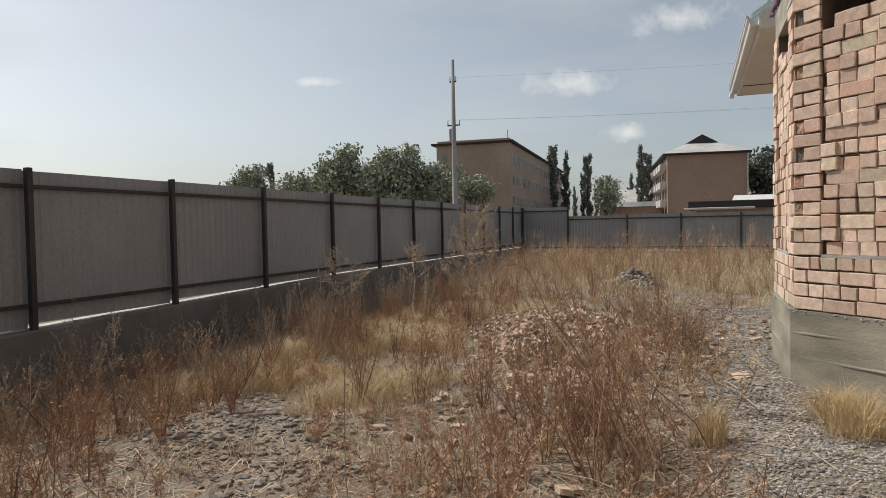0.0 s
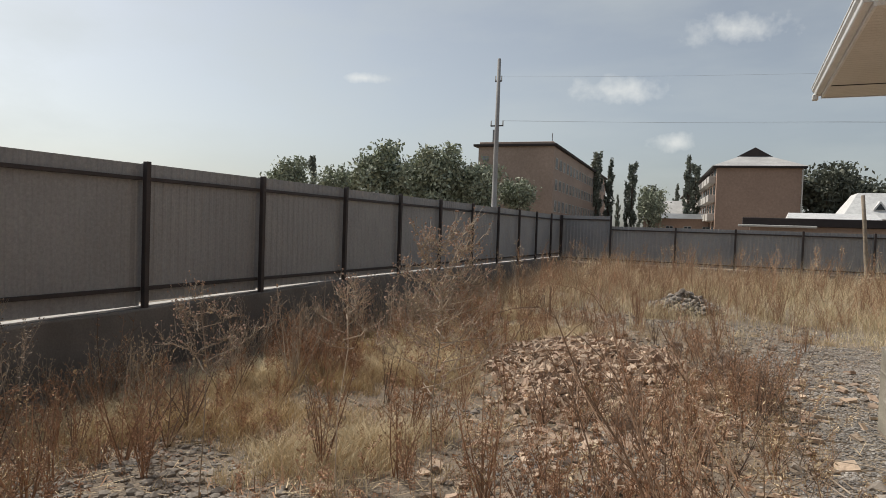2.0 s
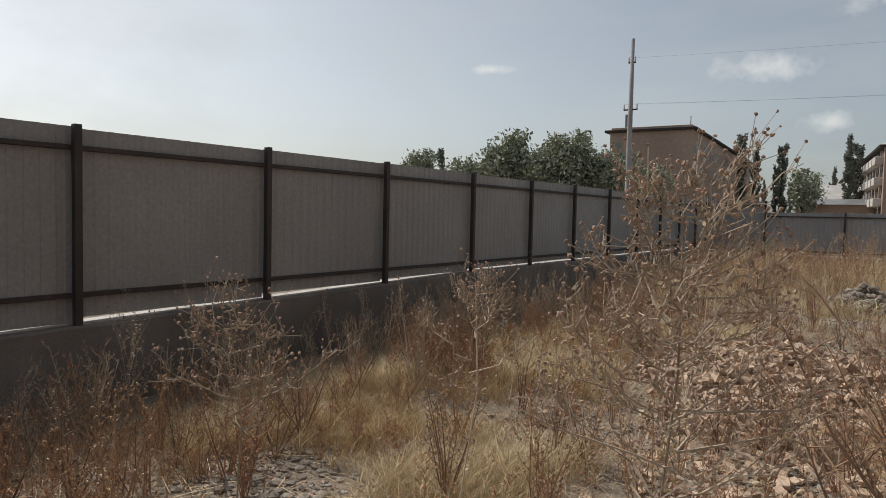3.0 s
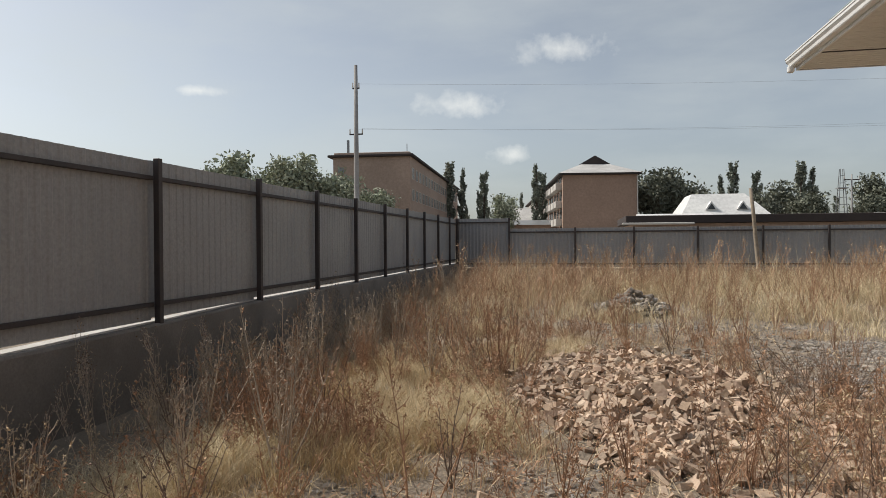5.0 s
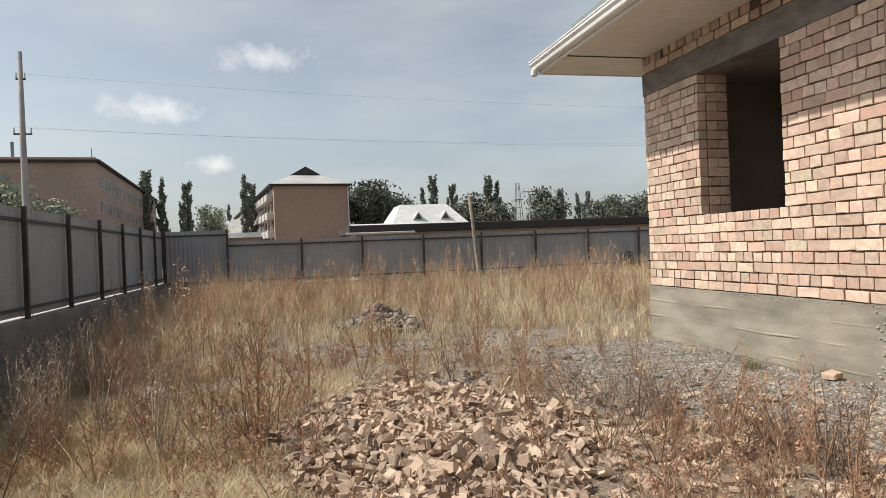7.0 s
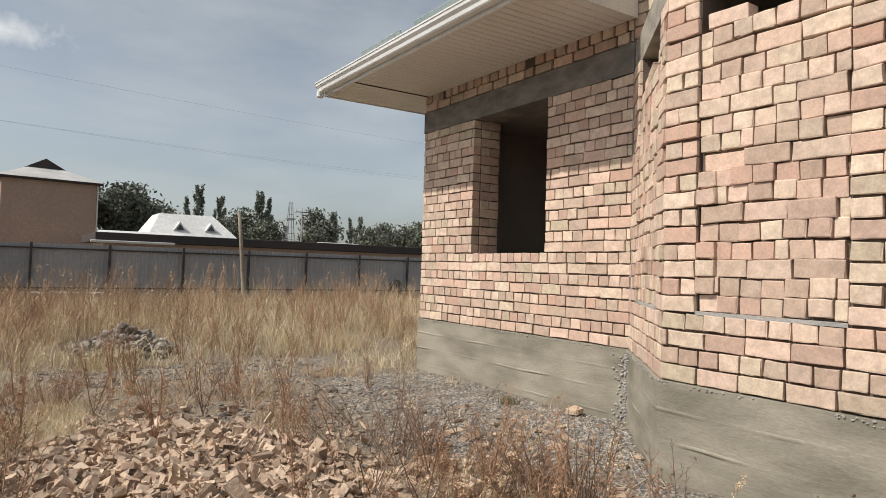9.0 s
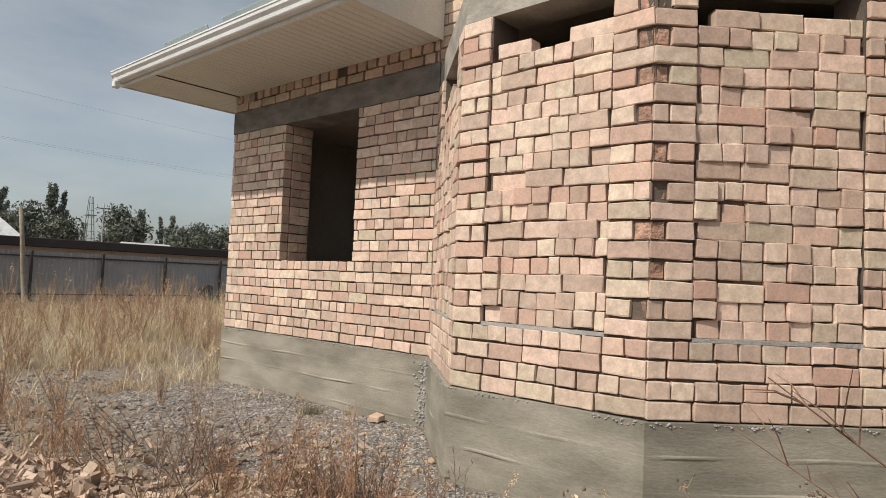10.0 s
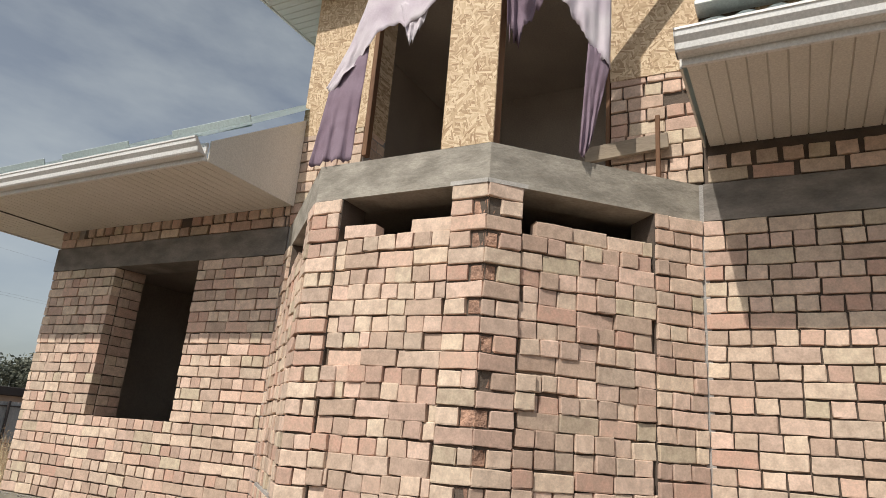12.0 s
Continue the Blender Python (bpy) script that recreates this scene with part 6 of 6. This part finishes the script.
def fragment(seed, lx, ly, lz, holes):
    """A broken brick: a box with knocked-off corners; a hollow one has rows of holes through its bed."""
    r = random.Random(seed)
    bm = bmesh.new()
    bmesh.ops.create_cube(bm, size=1.0)
    bmesh.ops.transform(bm, matrix=Matrix.Diagonal((lx, ly, lz, 1)), verts=bm.verts)
    if holes:
        bmesh.ops.subdivide_edges(bm, edges=[e for e in bm.edges if abs((e.verts[0].co - e.verts[1].co).x) > 0.5 * lx], cuts=3, use_grid_fill=True)
        bmesh.ops.subdivide_edges(bm, edges=[e for e in bm.edges if abs((e.verts[0].co - e.verts[1].co).y) > 0.5 * ly], cuts=1, use_grid_fill=True)
        cells = [f for f in bm.faces if abs(f.normal.z) > 0.9]
        bmesh.ops.inset_individual(bm, faces=cells, thickness=min(lx / 4, ly / 2) * 0.27)
        for f in cells:
            for v in f.verts:
                v.co.z *= 0.25
    else:
        bmesh.ops.bevel(bm, geom=r.sample(list(bm.edges), 5), offset=min(lx, ly, lz) * 0.22, segments=1, affect="EDGES")
    cut = r.random()
    if cut < 0.7:
        n = Vector((1, r.gauss(0, 0.45), r.gauss(0, 0.45))).normalized()
        geom = list(bm.verts) + list(bm.edges) + list(bm.faces)
        got = bmesh.ops.bisect_plane(bm, geom=geom, plane_co=(lx * r.uniform(-0.05, 0.3), 0, 0), plane_no=n, clear_outer=True)
        edges = [g for g in got["geom_cut"] if isinstance(g, bmesh.types.BMEdge)]
        bmesh.ops.contextual_create(bm, geom=edges) if len(edges) > 2 else None
    for v in bm.verts:
        v.co += Vector((r.gauss(0, 0.0025), r.gauss(0, 0.0025), r.gauss(0, 0.0025)))
    bmesh.ops.recalc_face_normals(bm, faces=bm.faces)
    me = bpy.data.meshes.new("brick_fragment")
    bm.to_mesh(me)
    bm.free()
    me.materials.append(RUBBLE)
    return me


shards = [fragment(k, 0.19 + 0.03 * (k % 3), 0.12, (0.085, 0.05, 0.07)[k % 3], k % 2 == 0) for k in range(14)] + [fragment(50 + k, 0.12 + 0.025 * (k % 4), 0.085, 0.018 + 0.007 * (k % 4), False) for k in range(16)]
heap = thing("brick_rubble_heap", "low spread heap of broken pinkish bricks, some hollow", "rubble", (PILE[0], PILE[1], 0))
r_r = random.Random(97)
rest = Sheaf()


def taper(y):
    """The heap runs out in a narrow tongue towards the path."""
    return 0.42 + 0.68 * smooth(PILE[1] - 1.6, PILE[1] + 0.3, y)


def heap_height(x, y):
    q = math.sqrt(((x - PILE[0]) / (PILE[2] * taper(y))) ** 2 + ((y - PILE[1]) / PILE[3]) ** 2)
    return 0.14 * max(0.0, 1 - q) ** 0.8 * (1 + 0.5 * noise.noise((x * 2, y * 2, 5)))


# packed core of crushed brick under the loose pieces
core_v, core_f = [], []
gn = 36
for j in range(gn + 1):
    for i in range(gn + 1):
        x = PILE[0] + PILE[2] * 1.1 * (2 * i / gn - 1)
        y = PILE[1] + PILE[3] * 1.1 * (2 * j / gn - 1)
        core_v.append((x - PILE[0], y - PILE[1], ground_z(x, y) - 0.05 + heap_height(x, y) + 0.03 * noise.noise((x * 7, y * 7, 2)) + (0.05 if heap_height(x, y) > 0.03 else -0.02)))
for j in range(gn):
    for i in range(gn):
        a = j * (gn + 1) + i
        core_f.append((a, a + 1, a + gn + 2, a + gn + 1))
mesh_object("crushed_brick", core_v, core_f, RUBBLE, heap, "crushed brick dust and chips")
for k in range(3200):
    a, q = r_r.uniform(0, 6.28), r_r.random() ** 0.62 * 1.06
    if r_r.random() < 0.18:
        q *= r_r.uniform(1.0, 1.5)
    x, y = PILE[0] + PILE[2] * q * math.cos(a), PILE[1] + PILE[3] * q * math.sin(a)
    x = PILE[0] + (x - PILE[0]) * taper(y)
    if in_house(x, y):
        continue
    me = shards[r_r.randrange(14)] if r_r.random() < 0.40 else shards[14 + r_r.randrange(16)]
    z = ground_z(x, y) + heap_height(x, y) + r_r.uniform(0.0, 0.05)
    m = pose(x, y, z, r_r.gauss(0, 34), r_r.gauss(0, 34), r_r.uniform(0, 360)) @ Matrix.Scale(r_r.uniform(0.30, 0.85) * (1.0 if k < 290 and r_r.random() < 0.25 else 0.8), 4)
    if k < 290:
        ob = new("brick_fragment", me)
        ob.parent = heap
        ob.matrix_local = Matrix.Translation((-PILE[0], -PILE[1], 0)) @ m
    else:
        me.calc_loop_triangles()
        rest.add(np.array([tuple(m @ v.co) for v in me.vertices]), np.array([t.vertices[:] for t in me.loop_triangles]))
more = raw_mesh("small_rubble", np.concatenate(rest.verts) - np.array([PILE[0], PILE[1], 0]), np.concatenate(rest.tris), RUBBLE)
more.parent = heap
tagged(more, "smaller broken brick among the larger pieces", kind="stuff")
stray = Sheaf()
for k in range(620):
    x, y = (-0.75 + r_r.gauss(0, 0.55), 1.5 + r_r.gauss(0, 1.1)) if k < 300 else (-0.1 + r_r.gauss(0, 0.6), 3.7 + r_r.gauss(0, 0.8))
    if in_house(x, y) or off_path(x, y) < 0.2:
        continue
    me = shards[14 + r_r.randrange(16)]
    m = pose(x, y, ground_z(x, y) + 0.015, r_r.gauss(0, 15), r_r.gauss(0, 15), r_r.uniform(0, 360)) @ Matrix.Scale(r_r.uniform(0.4, 0.9), 4)
    me.calc_loop_triangles()
    stray.add(np.array([tuple(m @ v.co) for v in me.vertices]), np.array([t.vertices[:] for t in me.loop_triangles]))
stray.build("brick_chips", RUBBLE, "scattered brick chips trodden into the earth", "rubble")
for x, y, turn in ((2.02, 4.66, 20), (0.35, 3.75, 60), (-0.05, 3.5, 10), (0.1, 4.0, 130), (-0.6, 2.4, 75)):
    ob = new("loose_brick", shards[1 if x > 1 else 2 + int(turn) % 5])
    ob.matrix_world = pose(x, y, ground_z(x, y) + 0.045, 0, 0, turn)
    tagged(ob, "single pale brick lying on the gravel" if x > 1 else "broken brick lying apart from the heap", "brick", group="loose bricks")

# torn cloths hanging in the upper bay
def torn_cloth(name, label, top, low, rows, fold, mats, ragged, seed):
    """Cloth between two edge lines, with folds; the lower edge is ragged."""
    r = random.Random(seed)
    verts, faces = [], []
    n = len(top)
    fine = 10

    def along(line, s):
        q = s * (len(line) - 1)
        i = min(int(q), len(line) - 2)
        return Vector(line[i]).lerp(Vector(line[i + 1]), q - i)

    cols = (n - 1) * fine
    for i in range(cols + 1):
        s = i / cols
        a, b = along(top, s), along(low, s)
        b = b + (b - a) * ragged * noise.noise((s * 17, seed, 0))
        for j in range(rows + 1):
            u = j / rows
            p = a.lerp(b, u)
            wave = fold * u * (0.25 + u) * math.sin(s * 19 + seed + 2.2 * noise.noise((s * 5, u * 3, seed))) + 0.6 * fold * noise.noise((s * 7, u * 6, seed + 3))
            verts.append((p.x + wave, p.y + 0.5 * wave, p.z + 0.02 * noise.noise((s * 9, u * 5, seed))))
    for i in range(cols):
        for j in range(rows):
            k = i * (rows + 1) + j
            faces.append((k, k + 1, k + rows + 2, k + rows + 1))
    ob = thing(name, label, "cloth", top[0])
    o = -Vector(top[0])
    me = mesh_object("fabric", [Vector(v) + o for v in verts], faces, mats, ob, smooth=True)
    thick = me.modifiers.new("thickness", "SOLIDIFY")
    thick.thickness = 0.002
    return ob


CX = 1.16
balcony_rail = thing("balcony_beam", "brown timber beam over the open upper bay", "beam", (1.2, 2.3, 5.0))
part("timber", box((-0.05, -0.62, 0.0), (0.06, 1.0, 0.12), 0.005), WOOD, balcony_rail)
bm = box((0, -0.05, 0.0), (1.5, 0.05, 0.12), 0.005)
bm.transform(Matrix.Translation((-0.02, -0.62, 0)) @ pose(0, 0, 0, 0, 0, -45.5))
part("timber", bm, WOOD, balcony_rail)
torn_cloth("torn_cloth", "torn bleached cloth draped across the upper opening", [(CX, 3.12, 4.04), (CX, 2.95, 4.36), (CX, 2.86, 4.62), (CX, 2.78, 4.95), (CX, 2.45, 5.05), (CX, 2.05, 5.08)],
           [(CX, 3.08, 3.98), (CX, 2.92, 4.14), (CX, 2.80, 4.30), (CX, 2.60, 4.47), (CX, 2.40, 4.40), (CX, 2.10, 4.66)], 12, 0.016, CLOTH_WHITE, 0.10, 2)
torn_cloth("torn_cloth", "torn tongue of bleached cloth with loose threads", [(CX - 0.01, 2.52, 4.62), (CX - 0.01, 2.40, 4.60), (CX - 0.01, 2.24, 4.66)],
           [(CX - 0.01, 2.45, 4.36), (CX - 0.01, 2.405, 4.24), (CX - 0.01, 2.30, 4.42)], 10, 0.012, CLOTH_WHITE, 0.22, 9)
torn_cloth("torn_cloth", "faded purple cloth hanging beside the upper opening", [(CX + 0.02, 3.10, 4.05), (CX + 0.02, 2.96, 4.22), (CX + 0.02, 2.78, 4.34)],
           [(CX - 0.04, 3.14, 3.375), (CX - 0.04, 2.96, 3.40), (CX - 0.01, 2.79, 3.385)], 22, 0.022, CLOTH_PURPLE, 0.04, 5)
# on the slanted side
def on_slant(s, z, out=0.02):
    d = Vector((XW - XB, Y_CD - Y_BC)).normalized()
    n = Vector((d.y, -d.x)) if d.y < 0 else Vector((-d.y, d.x))
    return (XB + d.x * s + n.x * out, Y_BC + d.y * s + n.y * out, z)


torn_cloth("torn_cloth", "torn bleached cloth hanging over the side opening", [on_slant(0.36, 4.95), on_slant(0.56, 5.0), on_slant(0.72, 5.0), on_slant(0.83, 5.0)],
           [on_slant(0.36, 4.58), on_slant(0.50, 4.46), on_slant(0.66, 4.22), on_slant(0.82, 4.06)], 12, 0.014, CLOTH_WHITE, 0.08, 12)
torn_cloth("torn_cloth", "hanging strip of faded purple cloth by the brick edge", [on_slant(0.65, 4.24), on_slant(0.73, 4.18), on_slant(0.82, 4.10)],
           [on_slant(0.595, 3.40), on_slant(0.635, 3.37), on_slant(0.69, 3.52)], 18, 0.013, CLOTH_PURPLE, 0.08, 15)
torn_cloth("torn_cloth", "ragged dark cloth remnant at the timber post", [on_slant(0.02, 4.9), on_slant(0.14, 4.9), on_slant(0.42, 4.95)],
           [on_slant(0.05, 4.22), on_slant(0.12, 4.08), on_slant(0.34, 4.55)], 12, 0.03, CLOTH_PURPLE, 0.3, 18)

# bricks, laid one by one in courses of headers and stretchers
def brick_mesh(name, lx, ly, lz, chip, seed, mat=BRICK, rough=0.0):
    """A brick with worn edges: face towards local -y, its middle at the origin's front."""
    r = random.Random(seed)
    nx, nz = 5, 4
    px = [-lx / 2, -lx / 2 + 0.0055, r.uniform(-0.15, 0.15) * lx, lx / 2 - 0.0055, lx / 2]
    pz = [-lz / 2, -lz / 2 + 0.005, lz / 2 - 0.005, lz / 2]
    verts, faces = [], []
    corner = ((0, 0), (4, 0), (4, 3), (0, 3))[seed % 4]
    for j in range(nz):
        for i in range(nx):
            edge_x, edge_z = i in (0, nx - 1), j in (0, nz - 1)
            back = 0.0026 * (edge_x + edge_z) + r.uniform(-0.0008, 0.0008) + r.uniform(0, rough)
            x, z = px[i] + r.uniform(-0.0034, 0.0034) * (1 if edge_x else 0.4), pz[j] + r.uniform(-0.0034, 0.0034) * (1 if edge_z else 0.4)
            if (i, j) == corner:
                x -= math.copysign(chip, x)
                z -= math.copysign(chip * 0.7, z)
                back += chip * 0.9
            elif chip > 0.015 and abs(i - corner[0]) + abs(j - corner[1]) == 1:
                back += chip * 0.35
            verts.append((x, back, z))
    for j in range(nz - 1):
        for i in range(nx - 1):
            a = j * nx + i
            faces.append((a, a + 1, a + nx + 1, a + nx))
    ring = [i for i in range(nx)] + [j * nx + nx - 1 for j in range(1, nz)] + [(nz - 1) * nx + i for i in range(nx - 2, -1, -1)] + [j * nx for j in range(nz - 2, 0, -1)]
    o = len(verts)
    verts += [(verts[i][0], ly, verts[i][2]) for i in ring]
    for k in range(len(ring)):
        j = (k + 1) % len(ring)
        faces.append((ring[j], ring[k], o + k, o + j))
    me = bpy.data.meshes.new(name)
    me.from_pydata(verts, [], faces)
    me.materials.append(mat)
    me.update()
    return me


HEADER, STRETCHER, HIGH = 0.120, 0.250, 0.0935
stock = {}
for kind, lx in (("h", HEADER), ("s", STRETCHER)):
    stock[kind] = [brick_mesh("brick", lx, 0.10, HIGH, (0.0, 0.008, 0.018, 0.010, 0.040, 0.004, 0.028)[k % 7], k) for k in range(18)]

stock["b"] = [brick_mesh("broken_brick", HEADER, 0.10, HIGH, 0.02, k, BROKEN, 0.015) for k in range(9)]


def lay(parent, a, b, z0, n0, n1, seed, proud=0.0, ragged=0.004, skip=None, first="s", gap=0.0115, lost=0.0, broken=0.0, mixed=0.02, jag=0.0, tall=1.0, slump=0.0, headers=2):
    """Courses n0 to n1 from a to b on the plan, as pairs of mesh and place."""
    r = random.Random(seed)
    a, b = Vector((*a, 0)), Vector((*b, 0))
    L = (b - a).length
    d = (b - a).normalized()
    n = Vector((d.y, -d.x, 0))
    n *= 1 if n.x < -1e-6 or (abs(n.x) < 1e-6 and n.y < 0) else -1
    across = -n.cross(Vector((0, 0, 1)))
    todo = []
    for c in range(n0, n1):
        kind = "s" if (c % headers == 0) == (first == "s") else "h"
        size = (STRETCHER if kind == "s" else HEADER) + gap
        s = r.uniform(0, jag)
        cells = []
        while s < L - 0.03:
            w = size * r.uniform(0.97, 1.03)
            if r.random() < mixed:
                w = HEADER + gap if kind == "s" else r.choice((0.07, 0.095, 0.14)) + gap
            if L - (s + w) < 0.045:
                w = L - s
            w = min(w, L - s)
            cells.append((s, w))
            s += w
        if c % 4 > 1:
            cells = [(L - s0 - w, w) for s0, w in cells]
        for s0, w in cells:
            mid = a + d * (s0 + w / 2)
            z = z0 + c * COURSE + COURSE / 2 + slump * noise.noise((s0 * 2.3, c * 0.55, seed))
            if skip and skip(mid, s0, w, z, c):
                continue
            if r.random() < lost:
                continue
            use = "s" if w > 0.17 else "h"
            cracked = r.random() < broken
            me = r.choice(stock["b"] if cracked else stock[use])
            sx = (w - gap) / (STRETCHER if use == "s" and not cracked else HEADER)
            out = (proud if cracked or not broken else 0.0) + r.uniform(-ragged, ragged)
            axes = Matrix((across, -n, Vector((0, 0, 1)))).transposed().to_4x4()
            m = Matrix.Translation(mid + n * out + Vector((0, 0, z + r.uniform(-0.0025, 0.0025)))) @ axes @ pose(0, 0, 0, 0, r.gauss(0, 0.8), r.gauss(0, 1.6)) @ Matrix.Diagonal((sx * (1 if r.random() < 0.5 else -1), 1, tall * r.uniform(0.95, 1.035), 1))
            todo.append((me, m))
    return todo


def set_bricks(parent, todo, most=290, eye=(-1.0, 0.6, 1.6)):
    """Puts the bricks nearest the yard as objects of their own, and joins the rest."""
    todo = sorted(todo, key=lambda q: (q[1].translation - Vector(eye)).length)
    for me, m in todo[:most]:
        ob = new("brick", me)
        ob.parent = parent
        ob.matrix_world = m
    rest = todo[most:]
    if rest:
        verts, faces = [], []
        for me, m in rest:
            o = len(verts)
            verts += [m @ v.co for v in me.vertices]
            faces += [tuple(i + o for i in p.vertices) for p in me.polygons]
        ob = mesh_object("brickwork", verts, faces, BRICK, parent)
        tagged(ob, "further bricks of the same wall", kind="stuff")


# window wall, reveals, frieze
def in_window(mid, s0, w, z, c):
    return W0 - 0.02 < mid.y < W1 + 0.02 and z > SILL


jobs = lay(wall_1, (XW, Y_FAR), (XW, W1), P, 8, 23, 1) + lay(wall_1, (XW, W0), (XW, Y_A), P, 8, 23, 2, ragged=0.005) + lay(wall_1, (XW, Y_FAR), (XW, Y_A), P, 0, 8, 3)
jobs += lay(wall_1, (XW + 0.11, W1 - 0.004), (XW + T, W1 - 0.004), P, 8, 23, 4)
jobs += lay(wall_1, (XW, Y_FAR), (XW, Y_A), BEAM1 + 0.005, 0, 2, 5, gap=0.034, lost=0.02)
set_bricks(wall_1, jobs)
jobs = lay(wall_5, (XW, Y_CD), (XW, -3.2), P, 0, 23, 6, ragged=0.005)
jobs += lay(wall_5, (XW, 0.57), (XW, -3.2), BEAM1 + 0.005, 0, 2, 7, gap=0.034, lost=0.02)
set_bricks(wall_5, jobs)
for k, (name, (a, b, pa, pb, label)) in enumerate(FACETS.items()):
    L = math.hypot(b[0] - a[0], b[1] - a[1])
    p, q = lerp2(a, b, pa), lerp2(a, b, L - pb)
    w = facet_walls[name]
    if name != "wall_4":
        # headers next to the sharp corner are knocked off too
        end = lerp2(a, b, L - 0.10)
        jobs = lay(w, q, b, P, LEDGE_N, 23, 30 + k, ragged=0.007, skip=lambda mid, s0, wd, z, c: c % 2 == 1)
        jobs += lay(w, q, end, P, LEDGE_N, 23, 34 + k, ragged=0.005, skip=lambda mid, s0, wd, z, c: c % 2 == 0)
        jobs += lay(w, end, b, P, LEDGE_N, 23, 37 + k, proud=-0.016, ragged=0.012, broken=0.7, skip=lambda mid, s0, wd, z, c: c % 2 == 0)
    else:
        jobs = lay(w, q, b, P, LEDGE_N, 23, 30 + k, ragged=0.007)
    if name == "wall_4":
        # header courses are broken off at the sharp corner
        cut = lerp2(a, b, 0.09)
        jobs += lay(w, a, p, P, LEDGE_N, 23, 20 + k, ragged=0.009, skip=lambda mid, s0, wd, z, c: c % 2 == 1)
        jobs += lay(w, cut, p, P, LEDGE_N, 23, 24, ragged=0.005, skip=lambda mid, s0, wd, z, c: c % 2 == 0)
        jobs += lay(w, a, cut, P, LEDGE_N, 23, 25, proud=-0.016, ragged=0.012, broken=0.7, skip=lambda mid, s0, wd, z, c: c % 2 == 0)
    else:
        jobs += lay(w, a, p, P, LEDGE_N, 23, 20 + k, ragged=0.009)
    jobs += lay(w, a, b, P, 0, LEDGE_N, 40 + k, ragged=0.004)
    jobs += lay(w, p, q, P + 0.012, LEDGE_N, INFILL_N, 50 + k, proud=-0.018, ragged=0.012, gap=0.0095, mixed=0.10, jag=0.03, tall=1.06, slump=0.022, headers=3)
    jobs += lay(w, p, q, P + 0.012, INFILL_N, INFILL_N + 1, 60 + k, proud=-0.026, ragged=0.014, lost=0.14, jag=0.1, gap=0.008, slump=0.02)
    # a stack of headers left proud against the pier
    jobs += lay(w, p, lerp2(a, b, pa + 0.125), P + 0.012, LEDGE_N + 1, INFILL_N - 8, 90 + k, proud=0.004, ragged=0.010, gap=0.004, skip=lambda mid, s0, wd, z, c: c % 5 > 2, first="h")
    set_bricks(w, jobs)
    # mortar bed on which the infill stands
    wall_core("mortar_bed", p, q, P + LEDGE_N * COURSE - 0.006, P + LEDGE_N * COURSE + 0.016, 0.002, MORTAR_GREY, w, 0.06)
jobs = lay(wall_up, (XW, 4.25), (XW, 3.50), 3.385, 0, 9, 70) + lay(wall_up, (XW, 1.23), (XW, 0.58), 3.385, 0, 9, 71, ragged=0.009, lost=0.02, mixed=0.3, slump=0.012, gap=0.014)
jobs += lay(wall_up, (XW + 0.11, 3.497), (XW + 0.36, 3.497), 3.385, 0, 9, 72)
set_bricks(wall_up, jobs)
